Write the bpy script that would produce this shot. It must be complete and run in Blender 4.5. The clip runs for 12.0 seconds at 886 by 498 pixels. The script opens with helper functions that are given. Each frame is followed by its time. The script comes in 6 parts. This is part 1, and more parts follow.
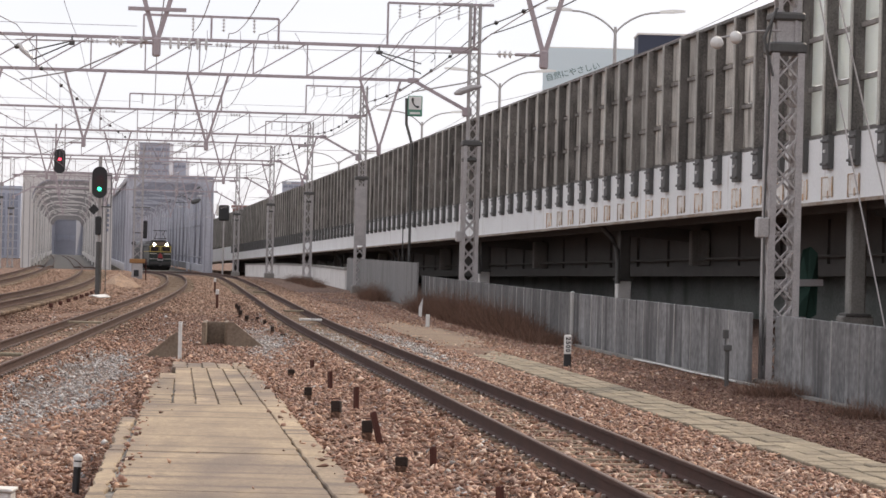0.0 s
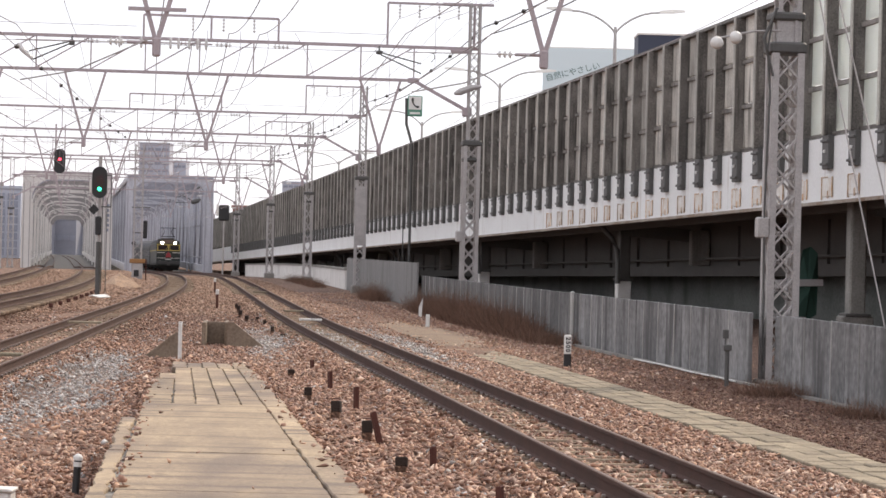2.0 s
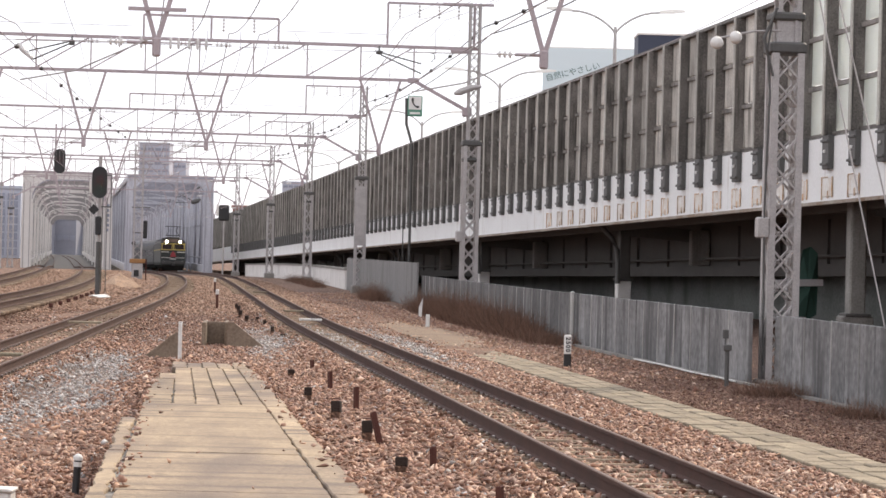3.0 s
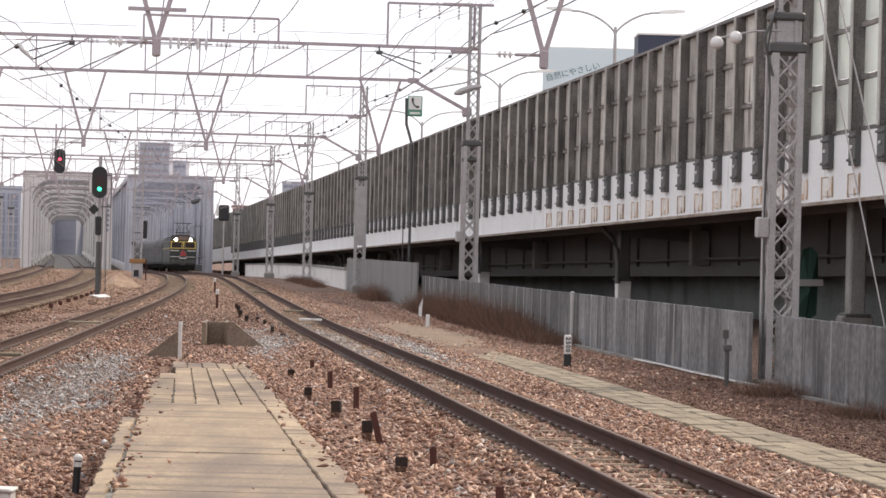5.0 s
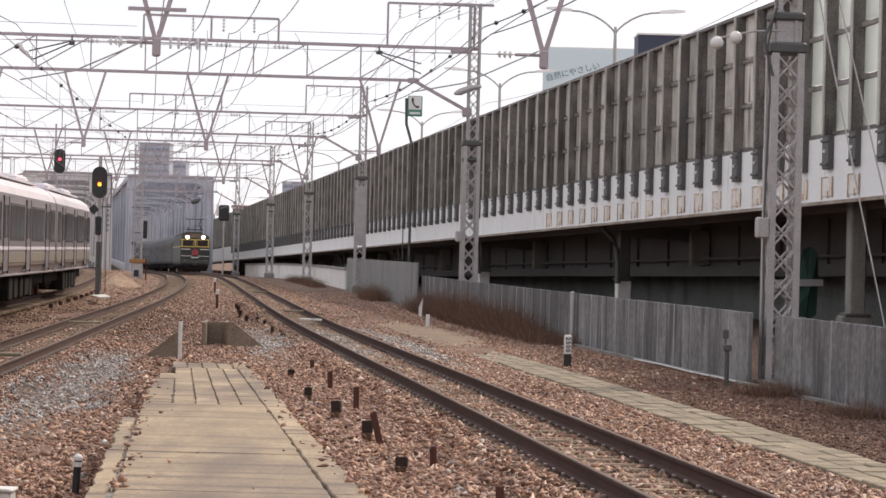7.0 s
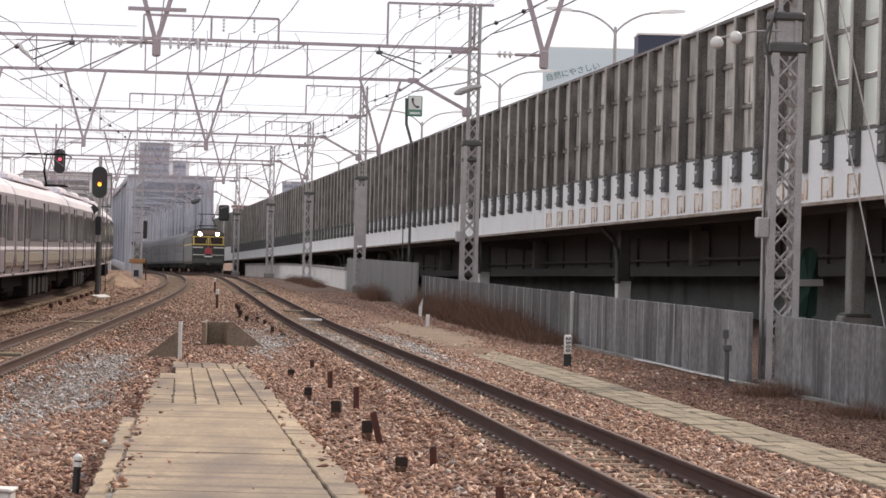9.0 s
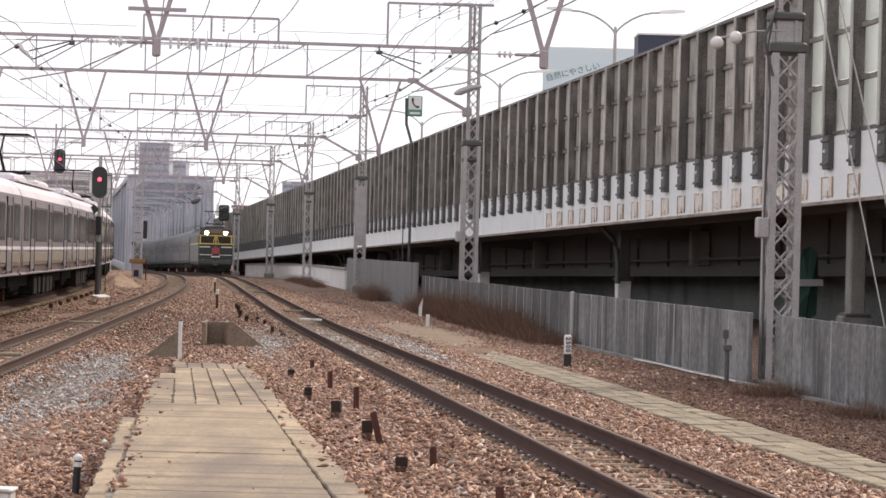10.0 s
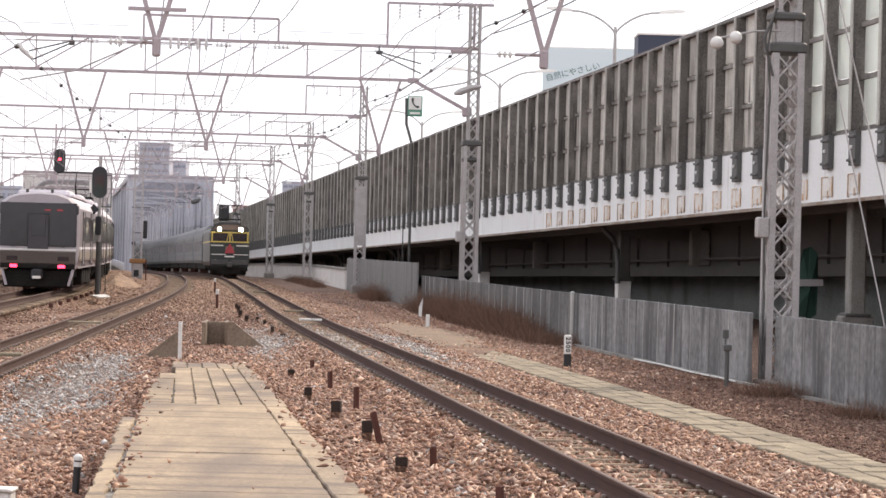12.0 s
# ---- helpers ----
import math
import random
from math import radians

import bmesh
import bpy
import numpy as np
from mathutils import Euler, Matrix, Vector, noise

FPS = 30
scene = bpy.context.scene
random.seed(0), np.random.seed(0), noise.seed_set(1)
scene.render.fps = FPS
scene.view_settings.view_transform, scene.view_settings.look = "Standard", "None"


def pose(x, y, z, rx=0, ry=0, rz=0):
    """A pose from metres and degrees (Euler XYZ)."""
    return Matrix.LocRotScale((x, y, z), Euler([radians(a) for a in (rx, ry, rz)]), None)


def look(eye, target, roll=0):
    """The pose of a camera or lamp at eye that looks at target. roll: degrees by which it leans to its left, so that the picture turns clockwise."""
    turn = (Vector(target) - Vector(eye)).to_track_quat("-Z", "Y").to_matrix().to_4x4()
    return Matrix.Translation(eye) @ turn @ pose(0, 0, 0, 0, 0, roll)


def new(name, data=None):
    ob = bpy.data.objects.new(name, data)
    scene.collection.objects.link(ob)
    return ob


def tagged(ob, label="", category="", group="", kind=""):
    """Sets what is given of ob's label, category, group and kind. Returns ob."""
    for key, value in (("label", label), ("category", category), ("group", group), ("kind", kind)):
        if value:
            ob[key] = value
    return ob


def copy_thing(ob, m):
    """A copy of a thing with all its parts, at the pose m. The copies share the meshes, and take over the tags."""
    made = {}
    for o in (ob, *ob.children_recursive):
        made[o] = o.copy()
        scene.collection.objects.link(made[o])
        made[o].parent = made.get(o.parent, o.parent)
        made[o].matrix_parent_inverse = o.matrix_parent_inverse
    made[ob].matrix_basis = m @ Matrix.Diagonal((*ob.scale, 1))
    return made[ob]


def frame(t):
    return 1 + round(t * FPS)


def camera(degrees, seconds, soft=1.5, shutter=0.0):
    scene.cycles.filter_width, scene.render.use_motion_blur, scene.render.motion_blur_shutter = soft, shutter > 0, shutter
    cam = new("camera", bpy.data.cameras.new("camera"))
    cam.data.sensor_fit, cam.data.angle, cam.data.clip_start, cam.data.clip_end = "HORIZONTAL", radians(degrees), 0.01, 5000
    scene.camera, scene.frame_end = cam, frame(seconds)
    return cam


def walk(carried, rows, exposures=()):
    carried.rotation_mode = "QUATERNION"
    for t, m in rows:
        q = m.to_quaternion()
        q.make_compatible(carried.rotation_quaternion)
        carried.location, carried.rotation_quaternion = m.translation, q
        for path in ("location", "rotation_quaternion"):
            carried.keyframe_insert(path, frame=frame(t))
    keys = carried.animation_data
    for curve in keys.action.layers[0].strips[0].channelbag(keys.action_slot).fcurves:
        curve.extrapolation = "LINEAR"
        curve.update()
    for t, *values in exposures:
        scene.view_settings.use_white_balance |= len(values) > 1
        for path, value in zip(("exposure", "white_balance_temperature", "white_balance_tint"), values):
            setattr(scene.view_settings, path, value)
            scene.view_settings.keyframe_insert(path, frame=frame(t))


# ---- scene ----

# camera: stands still on the platform's end
cam = camera(18.36, 12.0, soft=1.6)
EYE = (0.0, 0.0, 2.03)
STAND = look(EYE, (0.0, 100.0, 2.03 + 0.157), 1.43)
walk(cam, [(0.0, STAND), (12.0, STAND)], [(0.0, -0.30), (1.5, -0.18), (3.0, 0.08), (5.0, -0.06), (6.5, -0.25), (9.5, -0.18), (10.5, -0.05), (12.0, 0.14)])

# ---- light: thin bright overcast; a weak warm sun ahead to the right, over the viaduct ----
SUN_EL, SUN_AZ = radians(37), radians(36)
world = bpy.data.worlds.new("sky")
scene.world = world
world.use_nodes = True
wn = world.node_tree
wn.nodes.clear()
w_out = wn.nodes.new("ShaderNodeOutputWorld")
w_mix = wn.nodes.new("ShaderNodeMixShader")
w_bg = wn.nodes.new("ShaderNodeBackground")
w_cl = wn.nodes.new("ShaderNodeBackground")
w_sky = wn.nodes.new("ShaderNodeTexSky")
w_sky.sky_type = "NISHITA"
w_sky.sun_disc = False
w_sky.sun_elevation, w_sky.sun_rotation = SUN_EL, SUN_AZ
w_bg.inputs[1].default_value = 0.10
# the cloud layer: uneven, milky
w_tc = wn.nodes.new("ShaderNodeTexCoord")
w_map = wn.nodes.new("ShaderNodeMapping")
w_map.inputs["Scale"].default_value = (1.0, 1.0, 3.0)
w_no = wn.nodes.new("ShaderNodeTexNoise")
w_no.inputs["Scale"].default_value = 3.0
w_no.inputs["Detail"].default_value = 5.0
w_rp = wn.nodes.new("ShaderNodeValToRGB")
w_rp.color_ramp.elements[0].position, w_rp.color_ramp.elements[0].color = 0.35, (0.87, 0.875, 0.935, 1)
w_rp.color_ramp.elements[1].position, w_rp.color_ramp.elements[1].color = 0.65, (1.0, 0.967, 1.0, 1)
w_cl.inputs[1].default_value = 1.45
wn.links.new(w_tc.outputs["Generated"], w_map.inputs[0])
wn.links.new(w_map.outputs[0], w_no.inputs[0])
wn.links.new(w_no.outputs[0], w_rp.inputs[0])
wn.links.new(w_rp.outputs[0], w_cl.inputs[0])
wn.links.new(w_sky.outputs[0], w_bg.inputs[0])
w_mix.inputs[0].default_value = 0.85
wn.links.new(w_bg.outputs[0], w_mix.inputs[1])
wn.links.new(w_cl.outputs[0], w_mix.inputs[2])
wn.links.new(w_mix.outputs[0], w_out.inputs[0])

sun_data = bpy.data.lights.new("sun", "SUN")
sun_data.energy, sun_data.angle, sun_data.color = 3.4, radians(2), (1.0, 0.84, 0.67)
sun = new("sun", sun_data)
SUN_DIR = Vector((math.sin(SUN_AZ) * math.cos(SUN_EL), math.cos(SUN_AZ) * math.cos(SUN_EL), math.sin(SUN_EL)))
sun.matrix_basis = look((0, 0, 60), Vector((0, 0, 60)) - SUN_DIR)


# ---- materials ----
def mat(name, col, col2=None, rough=0.7, metal=0.0, grain=30.0, patch=1.5, amount=0.5, bump=0.2, streak=None, speck=None,
        rnd=0.0, emit=None, power=0.0, island=0.0, clear=0.0, tones=(), wash=None):
    """Procedural surface: base colour broken at two scales, fine bump, optional streaks (scale xyz, colour) and specks."""
    m = bpy.data.materials.new(name)
    m.use_nodes = True
    nt = m.node_tree
    n, l = nt.nodes, nt.links
    b = n["Principled BSDF"]
    b.inputs["Roughness"].default_value = rough
    b.inputs["Metallic"].default_value = metal
    b.inputs["Transmission Weight"].default_value = clear
    if emit:
        b.inputs["Base Color"].default_value = (*col, 1)
        b.inputs["Emission Color"].default_value = (*emit, 1)
        b.inputs["Emission Strength"].default_value = power
        return m
    col2 = col2 or tuple(c * 0.55 for c in col)
    tc = n.new("ShaderNodeTexCoord")
    shift = n.new("ShaderNodeVectorMath")
    shift.operation = "MULTIPLY_ADD"
    shift.inputs[1].default_value = (1, 1, 1)
    l.new(tc.outputs["Object"], shift.inputs[0])
    if rnd:
        info = n.new("ShaderNodeObjectInfo")
        far = n.new("ShaderNodeVectorMath")
        far.operation = "SCALE"
        far.inputs["Scale"].default_value = 71.0
        l.new(info.outputs["Random"], far.inputs[0])
        l.new(far.outputs[0], shift.inputs[2])
    place = shift.outputs[0]
    big = n.new("ShaderNodeTexNoise")
    big.inputs["Scale"].default_value, big.inputs["Detail"].default_value = patch, 6.0
    fine = n.new("ShaderNodeTexNoise")
    fine.inputs["Scale"].default_value, fine.inputs["Detail"].default_value = grain, 4.0
    l.new(place, big.inputs["Vector"])
    l.new(place, fine.inputs["Vector"])
    add = n.new("ShaderNodeMath")
    add.operation = "ADD"
    l.new(big.outputs["Fac"], add.inputs[0])
    l.new(fine.outputs["Fac"], add.inputs[1])
    mr = n.new("ShaderNodeMapRange")
    mr.inputs["From Min"].default_value, mr.inputs["From Max"].default_value = 0.75, 1.25
    mr.inputs["To Max"].default_value = amount
    l.new(add.outputs[0], mr.inputs["Value"])
    mix = n.new("ShaderNodeMix")
    mix.data_type = "RGBA"
    mix.inputs["A"].default_value, mix.inputs["B"].default_value = (*col, 1), (*col2, 1)
    l.new(mr.outputs[0], mix.inputs["Factor"])
    out = mix.outputs["Result"]
    if tones:
        # each loose piece takes one of several tones
        geo = n.new("ShaderNodeNewGeometry")
        cr = n.new("ShaderNodeValToRGB")
        while len(cr.color_ramp.elements) < len(tones):
            cr.color_ramp.elements.new(0.5)
        for k, tone in enumerate(tones):
            cr.color_ramp.elements[k].position = k / (len(tones) - 1)
            cr.color_ramp.elements[k].color = (*tone, 1)
        l.new(geo.outputs["Random Per Island"], cr.inputs[0])
        mt = n.new("ShaderNodeMix")
        mt.data_type = "RGBA"
        mt.inputs["Factor"].default_value = 0.72
        l.new(out, mt.inputs["A"])
        l.new(cr.outputs[0], mt.inputs["B"])
        out = mt.outputs["Result"]
    if streak:
        sc, scol, lo = streak
        mp = n.new("ShaderNodeMapping")
        mp.inputs["Scale"].default_value = sc
        sn = n.new("ShaderNodeTexNoise")
        sn.inputs["Scale"].default_value, sn.inputs["Detail"].default_value = 1.0, 2.6
        l.new(place, mp.inputs[0])
        l.new(mp.outputs[0], sn.inputs["Vector"])
        sr = n.new("ShaderNodeMapRange")
        sr.inputs["From Min"].default_value, sr.inputs["From Max"].default_value = lo, lo + 0.2
        l.new(sn.outputs["Fac"], sr.inputs["Value"])
        m2 = n.new("ShaderNodeMix")
        m2.data_type = "RGBA"
        m2.inputs["B"].default_value = (*scol, 1)
        l.new(sr.outputs[0], m2.inputs["Factor"])
        l.new(out, m2.inputs["A"])
        out = m2.outputs["Result"]
    if wash:
        # broad stains and painted soft shadow that run on from piece to piece
        sc, scol, lo = wash
        wm = n.new("ShaderNodeMapping")
        wm.inputs["Scale"].default_value = sc
        ws = n.new("ShaderNodeTexNoise")
        ws.inputs["Scale"].default_value, ws.inputs["Detail"].default_value = 1.0, 3.0
        l.new(tc.outputs["Object"], wm.inputs[0])
        l.new(wm.outputs[0], ws.inputs["Vector"])
        wr = n.new("ShaderNodeMapRange")
        wr.inputs["From Min"].default_value, wr.inputs["From Max"].default_value = lo, lo + 0.16
        wr.inputs["To Max"].default_value = 0.8
        l.new(ws.outputs["Fac"], wr.inputs["Value"])
        m4 = n.new("ShaderNodeMix")
        m4.data_type = "RGBA"
        m4.inputs["B"].default_value = (*scol, 1)
        l.new(wr.outputs[0], m4.inputs["Factor"])
        l.new(out, m4.inputs["A"])
        out = m4.outputs["Result"]
    if speck:
        sc, scol, lo = speck
        vo = n.new("ShaderNodeTexVoronoi")
        vo.inputs["Scale"].default_value = sc
        l.new(place, vo.inputs["Vector"])
        vr = n.new("ShaderNodeSeparateColor")
        l.new(vo.outputs["Color"], vr.inputs[0])
        sr = n.new("ShaderNodeMapRange")
        sr.inputs["From Min"].default_value, sr.inputs["From Max"].default_value = lo, lo + 0.25
        l.new(vr.outputs[0], sr.inputs["Value"])
        m3 = n.new("ShaderNodeMix")
        m3.data_type = "RGBA"
        m3.inputs["B"].default_value = (*scol, 1)
        l.new(sr.outputs[0], m3.inputs["Factor"])
        l.new(out, m3.inputs["A"])
        out = m3.outputs["Result"]
    if rnd or island:
        hs = n.new("ShaderNodeHueSaturation")
        if island:
            src = n.new("ShaderNodeNewGeometry").outputs["Random Per Island"]
        else:
            src = n.new("ShaderNodeObjectInfo").outputs["Random"]
        vr2 = n.new("ShaderNodeMapRange")
        k = island or rnd
        vr2.inputs["To Min"].default_value, vr2.inputs["To Max"].default_value = 1 - k, 1 + k
        l.new(src, vr2.inputs["Value"])
        l.new(vr2.outputs[0], hs.inputs["Value"])
        l.new(out, hs.inputs["Color"])
        out = hs.outputs["Color"]
    l.new(out, b.inputs["Base Color"])
    if bump:
        bp = n.new("ShaderNodeBump")
        bp.inputs["Strength"].default_value, bp.inputs["Distance"].default_value = bump, 0.02
        l.new(fine.outputs["Fac"], bp.inputs["Height"])
        l.new(bp.outputs[0], b.inputs["Normal"])
    return m


BALLAST = mat("ballast_bed", (0.19, 0.105, 0.07), (0.06, 0.034, 0.026), 0.95, grain=26, patch=0.35, amount=1.0, bump=1.0, speck=(26, (0.44, 0.28, 0.19), 0.76))
STONES = mat("ballast_stones", (0.36, 0.188, 0.135), (0.16, 0.082, 0.06), 0.6, grain=25, patch=0.4, amount=0.9, bump=0.3, tones=((0.045, 0.024, 0.019), (0.26, 0.132, 0.084), (0.48, 0.262, 0.165), (0.11, 0.061, 0.045), (0.68, 0.42, 0.265), (0.30, 0.145, 0.10), (0.88, 0.69, 0.54)))
BUFFSTONES = mat("buff_bank_stones", (0.31, 0.20, 0.14), (0.18, 0.115, 0.08), 0.75, grain=25, patch=0.25, amount=1.0, bump=0.3, tones=((0.10, 0.058, 0.041), (0.31, 0.185, 0.122), (0.42, 0.265, 0.18), (0.20, 0.118, 0.08), (0.54, 0.375, 0.275)))
GREYSTONES = mat("grey_ballast_stones", (0.36, 0.345, 0.335), (0.22, 0.21, 0.20), 0.6, grain=25, patch=0.6, amount=0.8, bump=0.3, tones=((0.11, 0.105, 0.105), (0.52, 0.50, 0.49), (0.24, 0.20, 0.175), (0.78, 0.76, 0.75), (0.36, 0.31, 0.275)))
REDSTONES = mat("rust_red_ballast_stones", (0.20, 0.115, 0.085), (0.105, 0.06, 0.048), 0.85, grain=25, patch=0.6, amount=0.8, bump=0.3, tones=((0.06, 0.034, 0.028), (0.20, 0.11, 0.082), (0.27, 0.152, 0.108), (0.12, 0.067, 0.053), (0.40, 0.28, 0.20)))
RAIL = mat("rusty_rail", (0.078, 0.034, 0.024), (0.036, 0.018, 0.014), 0.9, 0.0, grain=40, patch=2, amount=0.8, bump=0.2)
RAILTOP = mat("worn_rail_head", (0.15, 0.098, 0.08), (0.09, 0.058, 0.048), 0.65, 0.1, grain=60, patch=3, bump=0.05)
SLEEPER = mat("weathered_concrete_sleeper", (0.31, 0.225, 0.15), (0.14, 0.095, 0.068), 0.9, grain=30, patch=4, amount=1.0, bump=0.6, rnd=0.3)
CLIP = mat("galvanised_clip", (0.42, 0.38, 0.36), (0.14, 0.115, 0.10), 0.3, 0.6, grain=60)
# the wash paints soft shadow patches on the slabs along with stains
SLAB = mat("worn_concrete_ramp", (0.48, 0.365, 0.235), (0.25, 0.19, 0.135), 0.8, grain=22, patch=0.6, amount=1.0, bump=0.8, speck=(16, (0.20, 0.15, 0.11), 0.82), streak=((0.30, 2.3, 1.0), (0.10, 0.074, 0.062), 0.525), rnd=0.16, wash=((0.9, 0.16, 1.0), (0.16, 0.122, 0.10), 0.47))
TROUGH = mat("cable_trough_concrete", (0.34, 0.285, 0.20), (0.17, 0.138, 0.10), 0.88, grain=26, patch=1.2, amount=1.0, bump=0.5, rnd=0.22)
CONC = mat("weathered_concrete", (0.31, 0.295, 0.275), (0.18, 0.17, 0.155), 0.9, grain=18, patch=0.9, amount=0.8, bump=0.3, streak=((4.0, 4.0, 0.35), (0.12, 0.112, 0.105), 0.56))
PILE = mat("fence_concrete", (0.29, 0.285, 0.285), (0.13, 0.129, 0.13), 0.9, grain=7, patch=0.7, amount=1.0, bump=0.05, streak=((0.8, 1.9, 0.3), (0.085, 0.082, 0.082), 0.50), rnd=0.2, wash=((0.25, 0.25, 0.9), (0.40, 0.395, 0.385), 0.60))
# darker boards for the fence stretch beyond its post
DARKPILE = mat("darker_fence_concrete", (0.17, 0.165, 0.163), (0.075, 0.073, 0.073), 0.9, grain=7, patch=0.7, amount=1.0, bump=0.05, streak=((1.2, 2.6, 0.28), (0.30, 0.29, 0.28), 0.60), rnd=0.2)
PANELWALL = mat("smooth_grey_panel_concrete", (0.25, 0.245, 0.243), (0.165, 0.162, 0.16), 0.9, grain=6, patch=0.4, amount=0.8, bump=0.05, streak=((0.9, 0.9, 0.25), (0.14, 0.138, 0.135), 0.53), rnd=0.05)
WHITEWALL = mat("whitewashed_wall", (0.80, 0.78, 0.76), (0.58, 0.56, 0.54), 0.85, grain=16, patch=0.8, amount=0.7, streak=((2, 2, 0.3), (0.36, 0.34, 0.31), 0.6))
FASCIA = mat("white_painted_fascia", (0.88, 0.89, 0.89), (0.76, 0.765, 0.76), 0.55, grain=14, patch=0.4, amount=0.8, bump=0.08, streak=((3.4, 3.4, 0.3), (0.50, 0.45, 0.40), 0.62))
RUSTRIM = mat("rusty_plate_edge", (0.50, 0.30, 0.15), (0.70, 0.60, 0.50), 0.85, grain=14, patch=3.0, amount=1.0, bump=0.2, streak=((3, 3, 1.2), (0.30, 0.13, 0.055), 0.52), rnd=0.3)
RUST = mat("rust_stained_plate", (0.82, 0.81, 0.79), (0.68, 0.62, 0.55), 0.8, grain=12, patch=2.5, amount=1.0, bump=0.2, streak=((1, 4, 0.6), (0.50, 0.32, 0.18), 0.56), rnd=0.06)
POST = mat("dark_steel_post", (0.26, 0.24, 0.22), (0.09, 0.082, 0.075), 0.6, 0.0, grain=24, patch=1.2, amount=1.0, streak=((6, 6, 0.5), (0.045, 0.041, 0.037), 0.54), rnd=0.25)
FLANGE = mat("dull_pale_post_flange", (0.56, 0.545, 0.50), (0.36, 0.345, 0.32), 0.6, 0.0, grain=20, patch=1.0, amount=1.0, streak=((5, 5, 0.4), (0.24, 0.215, 0.19), 0.55), rnd=0.2)
POSTEDGE = mat("pale_post_flange", (0.84, 0.82, 0.78), (0.62, 0.60, 0.56), 0.6, 0.0, grain=20, patch=1.0, streak=((5, 5, 0.4), (0.42, 0.37, 0.33), 0.6), rnd=0.12)
PANEL = mat("perforated_grey_panel", (0.66, 0.63, 0.575), (0.33, 0.31, 0.28), 0.75, 0.0, grain=34, patch=0.9, amount=1.0, bump=0.3, streak=((4, 4, 0.35), (0.13, 0.12, 0.105), 0.53), rnd=0.3)
CLEAR = mat("frosted_clear_panel", (0.86, 0.90, 0.86), (0.70, 0.73, 0.69), 0.35, 0.0, grain=12, patch=0.7, bump=0.03, clear=0.88)
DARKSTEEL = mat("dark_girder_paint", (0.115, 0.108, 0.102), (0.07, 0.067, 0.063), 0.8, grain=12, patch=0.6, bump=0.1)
BRACKET = mat("grey_bracket_steel", (0.11, 0.108, 0.105), (0.065, 0.063, 0.06), 0.6, 0.2, grain=20, patch=2)
GALV = mat("galvanised_mast_steel", (0.50, 0.475, 0.47), (0.33, 0.31, 0.305), 0.6, 0.15, grain=30, patch=2.2, amount=0.8, bump=0.1)
# beam and wire are lightened to carry the bright sky's bloom around them
BEAM = mat("bloom_paled_beam_steel", (0.48, 0.41, 0.43), (0.34, 0.29, 0.305), 0.65, 0.1, grain=25, patch=1.5, bump=0.1)
WIRE = mat("bloom_paled_wire", (0.42, 0.37, 0.385), (0.32, 0.28, 0.29), 0.6, 0.1, grain=10)
INSUL = mat("white_porcelain", (0.72, 0.71, 0.70), (0.55, 0.53, 0.52), 0.3, grain=10)
# bridge greys are paled and blued for haze; bracing is darkened for inner shade
BRIDGE = mat("haze_paled_bridge_paint", (0.56, 0.57, 0.63), (0.40, 0.41, 0.46), 0.6, grain=6, patch=0.3, amount=0.8, bump=0.05, streak=((2.5, 2.5, 0.2), (0.34, 0.345, 0.385), 0.56))
BRIDGEIN = mat("shaded_hazy_bracing_paint", (0.34, 0.345, 0.395), (0.22, 0.225, 0.265), 0.6, grain=6, patch=0.3, amount=0.6, bump=0.05)
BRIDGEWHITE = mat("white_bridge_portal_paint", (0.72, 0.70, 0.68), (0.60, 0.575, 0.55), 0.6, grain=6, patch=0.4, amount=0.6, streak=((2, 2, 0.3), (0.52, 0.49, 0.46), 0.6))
# ribs of the white bridge, darkened for the shade inside it
WARMRIB = mat("shade_toned_rib_paint", (0.30, 0.285, 0.285), (0.20, 0.193, 0.198), 0.6, grain=6, patch=0.3, amount=0.8, bump=0.05)
BLACK = mat("matt_black_paint", (0.018, 0.018, 0.02), (0.03, 0.03, 0.032), 0.5, grain=20)
DARKIRON = mat("dark_rusty_iron", (0.105, 0.036, 0.026), (0.045, 0.02, 0.016), 0.85, grain=25, patch=4, bump=0.4)
TIMBER = mat("tarred_wood", (0.034, 0.021, 0.016), (0.018, 0.012, 0.010), 0.9, grain=30, patch=5, bump=0.5)
WHITEP = mat("white_paint", (0.78, 0.77, 0.75), (0.62, 0.60, 0.57), 0.55, grain=15, patch=3)
GREENP = mat("green_sign_paint", (0.10, 0.27, 0.19), (0.08, 0.20, 0.15), 0.5, grain=10)
REDGLOW = mat("red_lamp_lens", (0.6, 0.02, 0.02), emit=(1.0, 0.06, 0.10), power=5.0)
GREENGLOW = mat("green_lamp_lens", (0.02, 0.5, 0.2), emit=(0.05, 1.0, 0.45), power=4.5)
AMBERGLOW = mat("amber_lamp_lens", (0.6, 0.25, 0.02), emit=(1.0, 0.30, 0.03), power=3.5)
HEADGLOW = mat("headlight_lens", (1, 0.95, 0.8), emit=(1.0, 0.88, 0.62), power=40.0)
TAILGLOW = mat("tail_light_lens", (0.8, 0.05, 0.08), emit=(1.0, 0.05, 0.12), power=4.0)
STEELBODY = mat("brushed_stainless", (0.37, 0.325, 0.345), (0.27, 0.237, 0.252), 0.42, 0.55, grain=8, patch=0.6, bump=0.03)
ROOFGREY = mat("pale_roof_paint", (0.72, 0.68, 0.72), (0.56, 0.52, 0.56), 0.75, grain=8, patch=0.6, amount=0.7)
GLASS = mat("dark_window_glass", (0.040, 0.031, 0.033), (0.060, 0.047, 0.049), 0.2, grain=3, bump=0.0)
